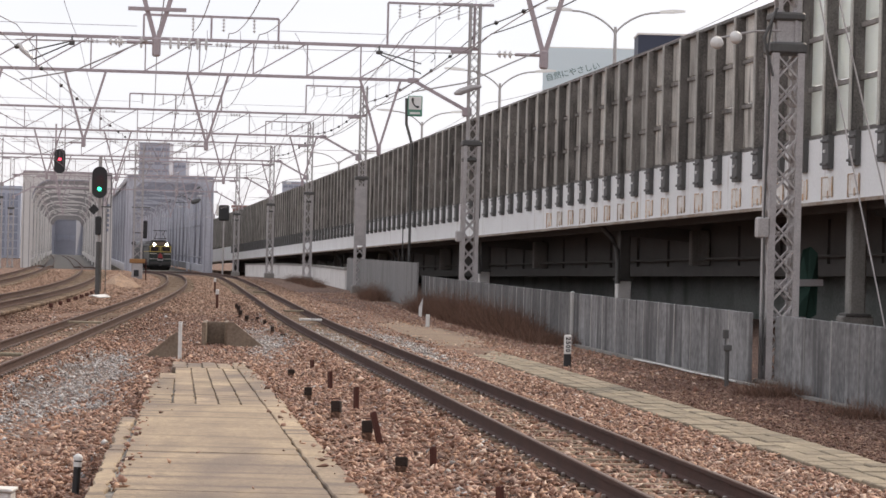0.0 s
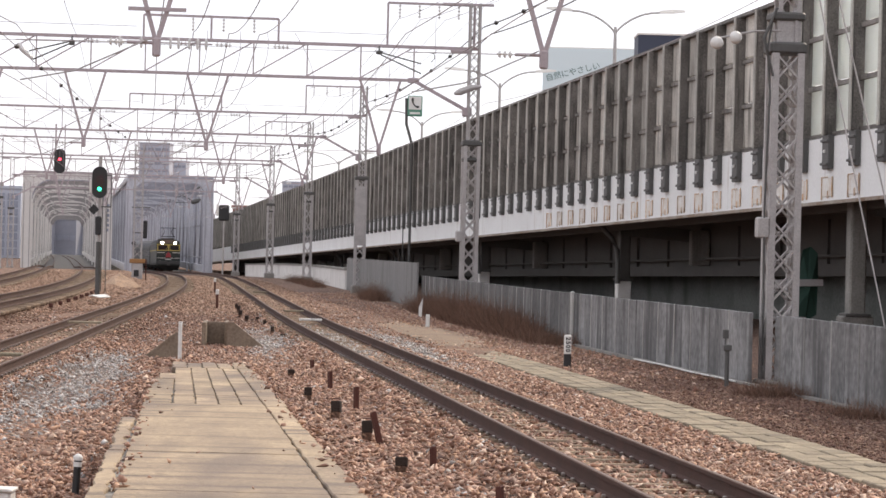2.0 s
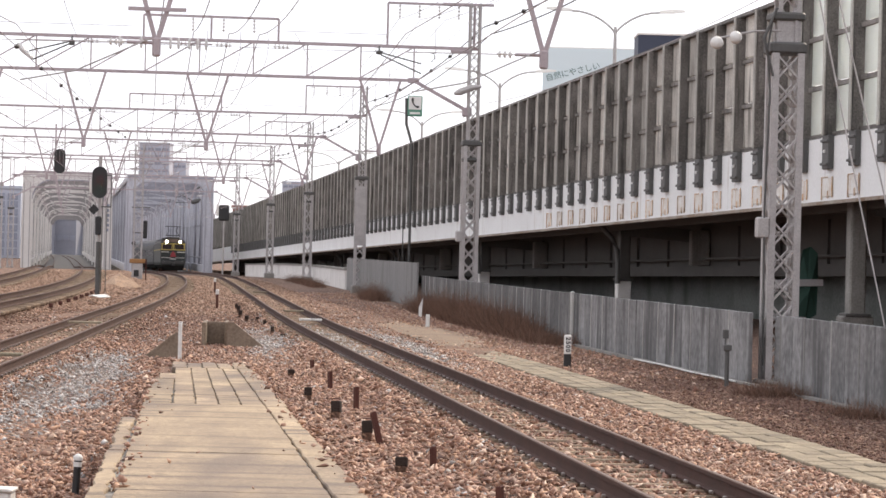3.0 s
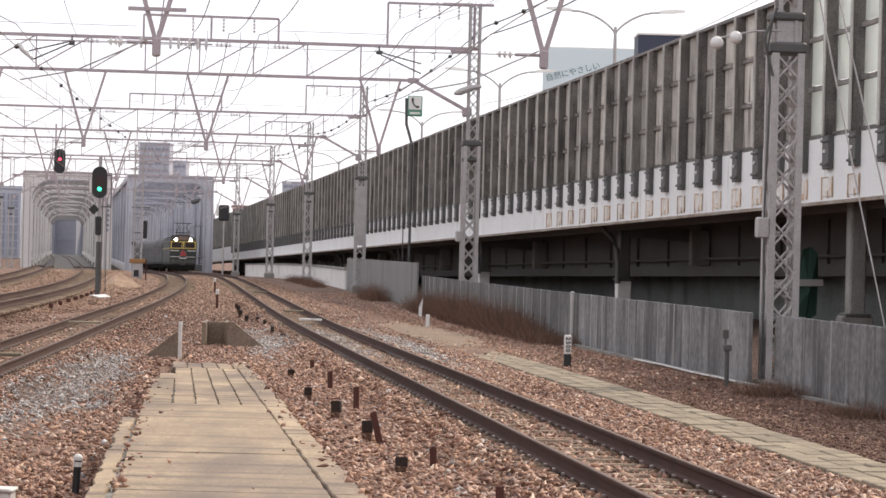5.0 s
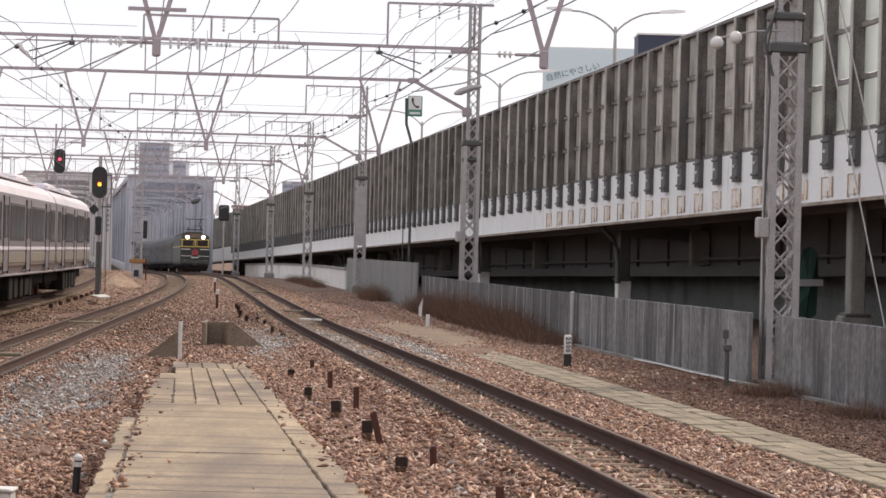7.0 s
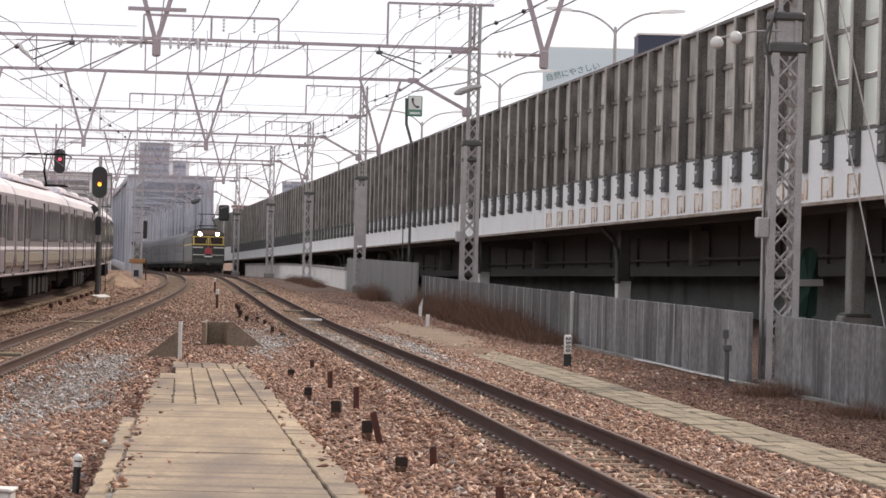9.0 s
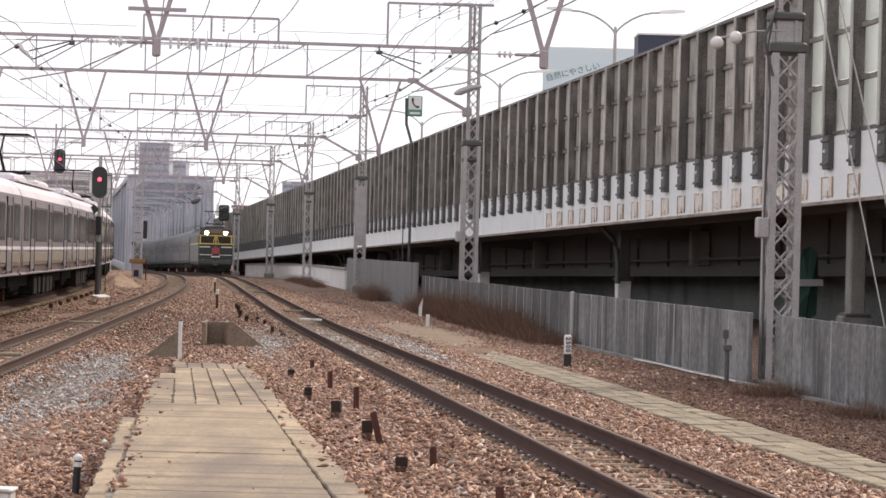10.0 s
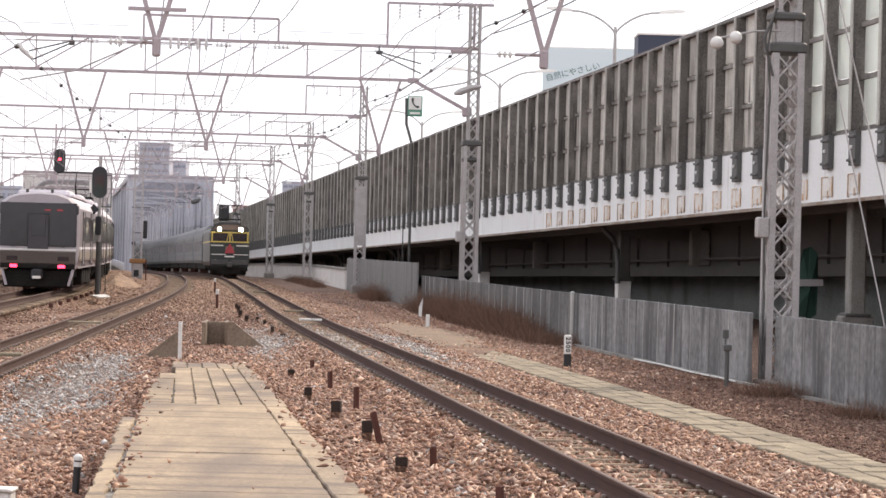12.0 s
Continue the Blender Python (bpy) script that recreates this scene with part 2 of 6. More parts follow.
GLASS.node_tree.nodes["Principled BSDF"].inputs["Specular IOR Level"].default_value = 0.10
GOLD = mat("beige_band", (0.29, 0.25, 0.205), (0.23, 0.198, 0.16), 0.5, 0.0, grain=8)
BROWN = mat("brown_band", (0.19, 0.135, 0.105), (0.145, 0.10, 0.08), 0.5, grain=8)
UNDER = mat("grimy_underframe", (0.012, 0.011, 0.011), (0.028, 0.025, 0.022), 0.85, 0.0, grain=12, patch=2, amount=0.8)
UNDER.node_tree.nodes["Principled BSDF"].inputs["Specular IOR Level"].default_value = 0.12
UNDERGREY = mat("grey_equipment_box", (0.085, 0.08, 0.078), (0.045, 0.042, 0.041), 0.75, grain=12, patch=2)
LOCOGREEN = mat("dark_green_loco_paint", (0.030, 0.036, 0.034), (0.020, 0.025, 0.023), 0.4, grain=10)
LOCOYELLOW = mat("yellow_band_paint", (0.66, 0.50, 0.13), (0.52, 0.39, 0.10), 0.45, grain=10)
COACH = mat("dark_grey_green_coach_paint", (0.088, 0.092, 0.096), (0.06, 0.064, 0.068), 0.5, grain=6, patch=0.4)
COACHROOF = mat("grey_coach_roof", (0.16, 0.165, 0.18), (0.12, 0.125, 0.14), 0.75, grain=6, patch=0.4)
REDMARK = mat("red_headmark_enamel", (0.42, 0.05, 0.06), (0.32, 0.04, 0.05), 0.4, grain=8)
YELLOWBOX = mat("faded_orange_paint", (0.36, 0.19, 0.075), (0.24, 0.125, 0.055), 0.8, grain=12, patch=4)
BOARD = mat("pale_blue_billboard", (0.70, 0.80, 0.83), (0.66, 0.76, 0.80), 0.5, grain=3, patch=0.05, bump=0)
INK = mat("dark_green_lettering", (0.10, 0.20, 0.19), (0.08, 0.17, 0.16), 0.6, grain=5, bump=0)
NAVY = mat("navy_cladding", (0.045, 0.055, 0.09), (0.035, 0.045, 0.075), 0.6, grain=2, patch=0.1)
# far colours carry the distance haze: paled and shifted to blue
FARBLD = mat("haze_paled_building", (0.46, 0.485, 0.56), (0.38, 0.40, 0.47), 0.8, grain=1, patch=0.1, bump=0)
FARHAZE = mat("haze_coloured_blocks", (0.27, 0.285, 0.335), (0.21, 0.225, 0.27), 0.85, grain=1, patch=0.1, bump=0)
FARDARK = mat("haze_paled_dark", (0.29, 0.31, 0.38), (0.20, 0.225, 0.28), 0.5, grain=1, patch=0.1, bump=0)
BRICKRED = mat("far_red_building", (0.34, 0.20, 0.17), (0.28, 0.16, 0.14), 0.85, grain=1, patch=0.2, bump=0)
TWIG = mat("dry_brown_stems", (0.17, 0.095, 0.064), (0.085, 0.049, 0.036), 0.95, grain=10, patch=1, bump=0, island=0.6)
GRASS = mat("dry_straw_grass", (0.34, 0.255, 0.155), (0.21, 0.15, 0.09), 0.95, grain=10, patch=2, bump=0, island=0.35)
SEAM = mat("pale_seam_mortar", (0.40, 0.39, 0.375), (0.24, 0.23, 0.22), 0.9, grain=25, patch=2, rnd=0.35)
DIRT = mat("trodden_tan_dirt", (0.29, 0.215, 0.15), (0.17, 0.12, 0.085), 0.95, grain=20, patch=0.5, amount=1.0, bump=0.8, speck=(24, (0.13, 0.085, 0.06), 0.68))
SPOIL = mat("buff_soil", (0.44, 0.30, 0.20), (0.22, 0.145, 0.10), 0.95, grain=14, patch=1.2, amount=1.0, bump=1.0, speck=(16, (0.16, 0.10, 0.07), 0.72))
LIP = mat("rust_streaked_lower_edge", (0.42, 0.38, 0.34), (0.22, 0.15, 0.10), 0.85, grain=10, patch=0.8, amount=1.0, bump=0.2)
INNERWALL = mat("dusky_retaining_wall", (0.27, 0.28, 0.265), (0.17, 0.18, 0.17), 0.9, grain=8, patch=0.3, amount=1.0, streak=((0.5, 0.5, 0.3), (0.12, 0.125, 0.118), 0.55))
# very pale base: veiling haze under the deck is put into this colour
UNDERWALL = mat("grimy_wall_haze_paled", (0.72, 0.74, 0.71), (0.50, 0.52, 0.49), 0.9, grain=8, patch=0.3, amount=1.0, streak=((0.8, 0.8, 0.3), (0.32, 0.33, 0.31), 0.55))
CULVERT = mat("brown_stained_concrete", (0.30, 0.235, 0.175), (0.17, 0.125, 0.095), 0.9, grain=18, patch=1.5, amount=1.0, bump=0.4)
GREENNET = mat("green_sheeting", (0.022, 0.062, 0.046), (0.014, 0.04, 0.03), 0.8, grain=6, patch=2)


# ---- mesh helpers ----
class MB:
    """Collects vertices and faces of one mesh."""

    def __init__(self):
        self.v, self.f = [], []

    def box(self, c, s, rz=0.0, ch=0.0):
        """A box at centre c of size s, turned by rz degrees about z, with chamfered upright and level edges where ch is given."""
        hx, hy, hz = s[0] / 2, s[1] / 2, s[2] / 2
        a = radians(rz)
        ca, sa = math.cos(a), math.sin(a)
        n = len(self.v)
        if ch:
            ch = min(ch, hx * 0.6, hy * 0.6, hz * 0.6)
            pts = []
            for z, k in ((-hz, ch), (-hz + ch, 0), (hz - ch, 0), (hz, ch)):
                x, y = hx - k, hy - k
                pts += [(-x + ch, -y, z), (x - ch, -y, z), (x, -y + ch, z), (x, y - ch, z), (x - ch, y, z), (-x + ch, y, z), (-x, y - ch, z), (-x, -y + ch, z)]
            self.v += [(c[0] + x * ca - y * sa, c[1] + x * sa + y * ca, c[2] + z) for x, y, z in pts]
            self.f.append([n + i for i in range(7, -1, -1)])
            self.f.append([n + 24 + i for i in range(8)])
            for r in range(3):
                for i in range(8):
                    j = (i + 1) % 8
                    self.f.append([n + r * 8 + i, n + r * 8 + j, n + r * 8 + 8 + j, n + r * 8 + 8 + i])
        else:
            pts = [(x, y, z) for z in (-hz, hz) for x, y in ((-hx, -hy), (hx, -hy), (hx, hy), (-hx, hy))]
            self.v += [(c[0] + x * ca - y * sa, c[1] + x * sa + y * ca, c[2] + z) for x, y, z in pts]
            self.f += [[n + 3, n + 2, n + 1, n], [n + 4, n + 5, n + 6, n + 7]]
            self.f += [[n + i, n + (i + 1) % 4, n + 4 + (i + 1) % 4, n + 4 + i] for i in range(4)]
        return self

    def bar(self, p, q, w, h=None):
        """A square bar from p to q, w wide and h high."""
        p, q = Vector(p), Vector(q)
        d = (q - p).normalized()
        up = Vector((0, 0, 1)) if abs(d.z) < 0.95 else Vector((0, 1, 0))
        a = d.cross(up).normalized()
        b = a.cross(d).normalized()
        a, b = a * (w / 2), b * ((h or w) / 2)
        n = len(self.v)
        for o in (p, q):
            self.v += [tuple(o - a - b), tuple(o + a - b), tuple(o + a + b), tuple(o - a + b)]
        self.f += [[n, n + 1, n + 2, n + 3], [n + 7, n + 6, n + 5, n + 4]]
        self.f += [[n + i, n + 4 + i, n + 4 + (i + 1) % 4, n + (i + 1) % 4] for i in range(4)]
        return self

    def tube(self, pts, r, n=6, cap=True):
        """A round tube along pts; r is one radius or one for each point."""
        pts = [Vector(p) for p in pts]
        rr = r if isinstance(r, (list, tuple)) else [r] * len(pts)
        s = len(self.v)
        for i, p in enumerate(pts):
            d = (pts[min(i + 1, len(pts) - 1)] - pts[max(i - 1, 0)]).normalized()
            up = Vector((0, 0, 1)) if abs(d.z) < 0.9 else Vector((0, 1, 0))
            a = d.cross(up).normalized()
            b = a.cross(d).normalized()
            for k in range(n):
                t = 2 * math.pi * k / n
                self.v.append(tuple(p + (a * math.cos(t) + b * math.sin(t)) * rr[i]))
        for i in range(len(pts) - 1):
            for k in range(n):
                j = (k + 1) % n
                self.f.append([s + i * n + k, s + i * n + j, s + (i + 1) * n + j, s + (i + 1) * n + k])
        if cap:
            self.f.append([s + k for k in range(n - 1, -1, -1)])
            e = s + (len(pts) - 1) * n
            self.f.append([e + k for k in range(n)])
        return self

    def sweep(self, rings, closed=True, caps=True):
        """Skin over rings of equal length."""
        s, n = len(self.v), len(rings[0])
        for r in rings:
            self.v += [tuple(p) for p in r]
        for i in range(len(rings) - 1):
            for k in range(n if closed else n - 1):
                j = (k + 1) % n
                self.f.append([s + i * n + k, s + i * n + j, s + (i + 1) * n + j, s + (i + 1) * n + k])
        if caps and closed:
            self.f.append([s + k for k in range(n - 1, -1, -1)])
            e = s + (len(rings) - 1) * n
            self.f.append([e + k for k in range(n)])
        return self

    def mesh(self, name, material, smooth=False):
        me = bpy.data.meshes.new(name)
        me.from_pydata(self.v, [], self.f)
        me.materials.append(material)
        if smooth:
            me.polygons.foreach_set("use_smooth", [True] * len(me.polygons))
        bm = bmesh.new()
        bm.from_mesh(me)
        bmesh.ops.recalc_face_normals(bm, faces=bm.faces)
        bm.to_mesh(me)
        bm.free()
        return me


def thing(name, m, label, category, group="", kind=""):
    """An Empty at the thing's base that carries its parts."""
    ob = new(name)
    ob.empty_display_size = 0.2
    ob.matrix_basis = m
    return tagged(ob, label, category, group, kind)


def part(name, mb, material, parent, label="", smooth=False, kind=""):
    """Links one mesh under a thing or a part, in that thing's space."""
    me = mb.mesh(name, material, smooth) if isinstance(mb, MB) else mb
    ob = new(name, me)
    ob.parent = parent
    return tagged(ob, label, kind=kind)


def single(name, mb, material, label, category, m=None, group="", kind="", smooth=False):
    """A thing of one mesh."""
    ob = new(name, mb.mesh(name, material, smooth) if isinstance(mb, MB) else mb)
    if m is not None:
        ob.matrix_basis = m
    return tagged(ob, label, category, group, kind)


# ---- the plan: lines of the four tracks, x over y ----
def curve(knots):
    ys = np.array([k[0] for k in knots], float)
    xs = np.array([k[1] for k in knots], float)
    sl = np.gradient(xs, ys)

    def f(y):
        i = int(min(max(np.searchsorted(ys, y) - 1, 0), len(ys) - 2))
        h = ys[i + 1] - ys[i]
        t = (y - ys[i]) / h
        if t < 0:
            return xs[0] + sl[0] * (y - ys[0])
        if t > 1:
            return xs[-1] + sl[-1] * (y - ys[-1])
        return (2 * t**3 - 3 * t**2 + 1) * xs[i] + (t**3 - 2 * t**2 + t) * h * sl[i] + (-2 * t**3 + 3 * t**2) * xs[i + 1] + (t**3 - t**2) * h * sl[i + 1]
    return f


track_r = curve([(-60, 10.5), (0, 4.9), (40, 0.55), (80, -3.85), (120, -7.75), (160, -11.6), (206, -16.4), (250, -22.0), (300, -29.0), (360, -37.8), (500, -58), (800, -102)])
track_m = curve([(-60, -3.9), (0, -5.9), (45, -7.85), (74, -9.5), (111, -11.7), (158, -15.3), (206, -20.4), (250, -26.2), (300, -33.0), (360, -41.8), (500, -62), (800, -106)])
track_l = curve([(-340, -8.0), (-60, -8.0), (0, -9.4), (45, -11.4), (74, -13.0), (102, -14.9), (130, -17.4), (158, -20.5), (206, -26.5), (250, -32.5), (300, -39.3), (360, -47.8), (500, -67.5), (800, -111.5)])


def track_ll(y):
    return track_l(y) - 3.9


def dip(y):
    """The line falls a little towards the river."""
    return float(np.interp(y, [0, 195, 240, 290, 350, 5000], [0, 0, -0.2, -0.6, -1.15, -1.15]))


RISE = 0.3


def ground_z(x, y):
    """Top of the ballast."""
    left = track_m(y) - 1.6 - x
    return -0.30 + dip(y) + RISE * min(max(left / 1.4, 0), 1)


def on(track, y, off=0.0, z=0.0, lift=0.0):
    """A point beside a track: off metres to its right at y, z over the rail head."""
    s = (track(y + 1) - track(y - 1)) / 2
    k = 1 / math.hypot(1, s)
    return Vector((track(y) + off * k, y - off * s * k, z + dip(y) + lift))


def heading(track, y):
    """Degrees by which the track's way forward turns left of +y."""
    return math.degrees(math.atan(-(track(y + 1) - track(y - 1)) / 2))


# ---- ground ----
def build_ground():
    ys = [-400, -200, -60, 0] + list(np.arange(15, 260, 5.0)) + list(np.arange(260, 420, 10.0)) + [450, 520, 700, 1000, 1800, 3000]
    xs = [-1500, -600, -250, -120, -80] + list(np.arange(-60, 40, 0.7)) + [50, 80, 150, 400, 1500]
    mb = MB()
    for y in ys:
        for x in xs:
            mb.v.append((x, y, ground_z(x, y) + 0.03 * noise.noise((x * 0.7, y * 0.2, 0)) - (0 if -62 < x < 40 else 0.4)))
    n = len(xs)
    for j in range(len(ys) - 1):
        for i in range(n - 1):
            a = j * n + i
            mb.f.append([a, a + 1, a + n + 1, a + n])
    single("ground", mb, BALLAST, "brown gravelly railway ground strewn with ballast", "ground", kind="structure", smooth=True)


RAIL_PROFILE = [(-0.065, -0.18), (0.065, -0.18), (0.065, -0.162), (0.013, -0.14), (0.010, -0.048), (0.034, -0.036), (0.034, -0.004)]
RAIL_PROFILE += [(0.026, 0.0), (-0.026, 0.0), (-0.034, -0.004), (-0.034, -0.036), (-0.010, -0.048), (-0.013, -0.14), (-0.065, -0.162)]


def build_track(name, track, y0, y1, lift, label, sleepers):
    base = thing(name, Matrix(), label, "railway track", kind="structure")
    stops = list(np.arange(y0, min(y1, 300), 2.5)) + list(np.arange(max(y0, 300), y1, 10))
    for side in (-0.5665, 0.5665):
        rings, tops = [], []
        for y in stops:
            c = on(track, y, side, 0, lift)
            r = on(track, y, side + 1, 0, lift) - c
            r.z = 0
            rings.append([c + r * a + Vector((0, 0, b)) for a, b in RAIL_PROFILE])
            tops.append([c + r * a + Vector((0, 0, b)) for a, b in ((-0.02, 0.0), (0.014, 0.0), (0.014, 0.003), (-0.02, 0.003))])
        rail = part("rail", MB().sweep(rings), RAIL, base)
        part("rail_head", MB().sweep(tops), RAILTOP, rail, "rail head polished by wheels")
    # sleepers, with their clips
    tie = MB().box((0, 0, -0.245), (2.0, 0.22, 0.12), ch=0.03).mesh("sleeper", SLEEPER)
    clips = MB()
    rest = MB()
    y, near = sleepers[0], 0
    while y < sleepers[1]:
        a = -heading(track, y)
        p = on(track, y, 0, 0, lift)
        if y < 150 and near < 290:
            near += 1
            ob = part("sleeper", tie, SLEEPER, base)
            ob.matrix_basis = Matrix.Translation(p) @ pose(0, random.uniform(-0.03, 0.03), random.uniform(-0.012, 0.006), 0, random.uniform(-0.3, 0.3), -a + random.uniform(-1, 1))
        else:
            rest.box(p + Vector((0, 0, -0.245)), (2.0, 0.22, 0.12), rz=-a)
        if y < 60:
            for off in (-0.66, -0.47, 0.47, 0.66):
                clips.box(on(track, y, off, -0.158, lift), (0.042, 0.042, 0.036), rz=-a, ch=0.008)
        y += 0.6
    if rest.v:
        part("sleepers", rest, SLEEPER, base, kind="stuff")
    if clips.v:
        part("rail_clips", clips, CLIP, base, "small bright galvanised rail clips", kind="stuff")
    return base


def build_tracks():
    build_track("railway_track", track_r, -60, 700, 0.0, "single track of brown rusty rails on concrete sleepers", (18, 230))
    build_track("railway_track", track_m, -60, 700, 0.0, "curving track of worn bright rails in brown ballast", (36, 230))
    build_track("railway_track", track_l, -340, 700, RISE, "track on a low ballast bank, leading into the white bridge", (60, 200))
    build_track("railway_track", track_ll, -60, 700, RISE, "outer track on a low ballast bank", (60, 200))


# ---- expressway viaduct ----
VX, VS, VP = 20.4, -0.137, 2.5
VU = Vector((VS, 1, 0)).normalized()
VN = Vector((VU.y, -VU.x, 0))


def via(y, off=0.0, z=0.0):
    """A point on the viaduct: at y along it, off to the right of its near face, z over the fascia's lower edge."""
    return Vector((VX + VS * y, y, 3.57 - 0.0118 * (y - 80) + z)) + VN * off


def via_strip(y0, y1, off0, off1, z0, z1):
    rings = []
    for y in (y0, y1):
        rings.append([via(y, off0, z0), via(y, off1, z0), via(y, off1, z1), via(y, off0, z1)])
    return MB().sweep(rings)


VIA_ROT = Matrix.Rotation(math.atan(-VS), 4, "Z")


def build_viaduct():
    base = thing("viaduct", Matrix(), "elevated expressway with a white fascia on dark girders", "viaduct", kind="structure")
    Y0, Y1 = 20, 420
    part("fascia", via_strip(Y0, Y1, 0.0, 0.35, 0.0, 1.8), FASCIA, base, "white painted concrete fascia streaked with rust")
    part("fascia_lip", via_strip(Y0, Y1, -0.04, 0.10, -0.04, 0.05), LIP, base)
    part("deck", via_strip(Y0, Y1, 0.35, 17.0, 0.55, 0.85), CONC, base)
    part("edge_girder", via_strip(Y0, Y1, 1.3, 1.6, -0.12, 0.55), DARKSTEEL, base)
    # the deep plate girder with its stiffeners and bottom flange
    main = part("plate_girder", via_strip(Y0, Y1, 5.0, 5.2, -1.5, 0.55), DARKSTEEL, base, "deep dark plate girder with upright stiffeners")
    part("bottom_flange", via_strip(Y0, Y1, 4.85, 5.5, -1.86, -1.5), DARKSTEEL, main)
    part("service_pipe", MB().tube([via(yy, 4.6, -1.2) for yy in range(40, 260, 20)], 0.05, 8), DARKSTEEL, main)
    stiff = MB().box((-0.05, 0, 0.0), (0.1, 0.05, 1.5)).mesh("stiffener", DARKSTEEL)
    yy = 42.0
    while yy < 300:
        st = part("stiffener", stiff, DARKSTEEL, main)
        st.matrix_basis = Matrix.Translation(via(yy, 5.0, -0.7)) @ VIA_ROT
        yy += 6.1
    part("far_parapet", via_strip(Y0, Y1, 16.6, 17.0, -0.6, 4.6), CONC, base)
    rings = []
    for y in (-20, 120, 260, 420):
        p = via(y, 15.2, 0)
        rings.append([Vector((p.x, p.y, -2.0)), Vector((p.x + 0.4, p.y, -2.0)), via(y, 15.6, 0.55), via(y, 15.2, 0.55)])
    part("back_wall", MB().sweep(rings), UNDERWALL, base, "wall closing the space under the deck, paled for haze")
    # added nearer wall that picks up sky light in the dark gap
    part("inner_wall", via_strip(Y0, 330, 7.4, 7.8, -4.6, -1.0), INNERWALL, base, "grimy grey wall added under the deck to catch sky light")
    part("ledge", via_strip(Y0, 200, 14.6, 15.1, -3.4, -2.9), CONC, base)
    for y in (40.0, 74.6, 109.2, 145.8, 182.0, 218.0, 254.0, 290.0):
        z = ground_z(VX + VS * y + 1.8, y)
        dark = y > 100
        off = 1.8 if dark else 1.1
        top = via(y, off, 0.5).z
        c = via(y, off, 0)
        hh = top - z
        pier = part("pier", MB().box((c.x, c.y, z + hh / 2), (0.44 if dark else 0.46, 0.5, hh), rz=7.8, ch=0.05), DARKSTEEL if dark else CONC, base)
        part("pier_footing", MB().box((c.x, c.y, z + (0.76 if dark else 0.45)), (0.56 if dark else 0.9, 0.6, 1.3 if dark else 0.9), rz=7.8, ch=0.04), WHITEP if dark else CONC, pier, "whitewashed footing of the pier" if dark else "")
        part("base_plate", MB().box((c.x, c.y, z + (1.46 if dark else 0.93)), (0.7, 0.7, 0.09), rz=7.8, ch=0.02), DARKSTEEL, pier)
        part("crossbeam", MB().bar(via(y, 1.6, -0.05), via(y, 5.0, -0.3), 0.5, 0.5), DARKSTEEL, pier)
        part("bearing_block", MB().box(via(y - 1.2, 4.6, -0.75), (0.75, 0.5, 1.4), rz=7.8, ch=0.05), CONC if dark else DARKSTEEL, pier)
        if not dark:
            continue
        bend = [via(y - 0.6, 0.6, 0.2), via(y - 0.6, 0.85, -0.1), via(y - 0.6, 1.2, -0.45), via(y - 0.6, 1.4, -0.9), via(y - 0.6, 1.45, -1.5)]
        part("drain_pipe", MB().tube(bend + [Vector((bend[-1].x, bend[-1].y, z + 1.3))], 0.10, 8), BRACKET, pier)
    # bolted brackets on the fascia and the rust-stained plates under them
    br = MB().box((0.03, 0, 0.42), (0.16, 0.62, 0.92), ch=0.02)
    br.box((-0.07, 0, 0.1), (0.06, 0.66, 0.07), ch=0.01).box((-0.07, 0, 0.72), (0.06, 0.66, 0.07), ch=0.01)
    br = br.mesh("bracket", BRACKET)
    bolt = MB().box((-0.07, 0, 0.44), (0.05, 0.14, 0.09), ch=0.02).mesh("bolt", INSUL)
    plate = MB().box((0, 0, 0), (0.03, 0.95, 0.50), ch=0.01).mesh("stained_plate", RUST)
    rim = MB().box((-0.02, -0.5, 0.0), (0.03, 0.07, 0.56), ch=0.01).box((-0.02, 0.5, -0.03), (0.03, 0.06, 0.62), ch=0.01)
    rim.box((-0.02, 0.22, 0.27), (0.03, 0.55, 0.03), ch=0.008).box((-0.02, -0.1, -0.2), (0.03, 0.09, 0.2), ch=0.008)
    rim = rim.mesh("plate_rim", RUSTRIM)
    n = 0
    y = Y0 + 1
    while y < Y1 - 1:
        m = Matrix.Translation(via(y, -0.11, 0.93)) @ VIA_ROT
        if y < 340:
            b = part("bracket", br, BRACKET, base)
            b.matrix_basis = m
            if y < 140:
                part("bolt", bolt, INSUL, b)
            if 70 < y < 118:
                p = part("stained_plate", plate, RUST, base)
                p.matrix_basis = Matrix.Translation(via(y + 0.2, -0.012, 0.42)) @ VIA_ROT
                part("plate_rim", rim, RUSTRIM, p, "rusty raised edge")
        n += 1
        y += VP
    return base


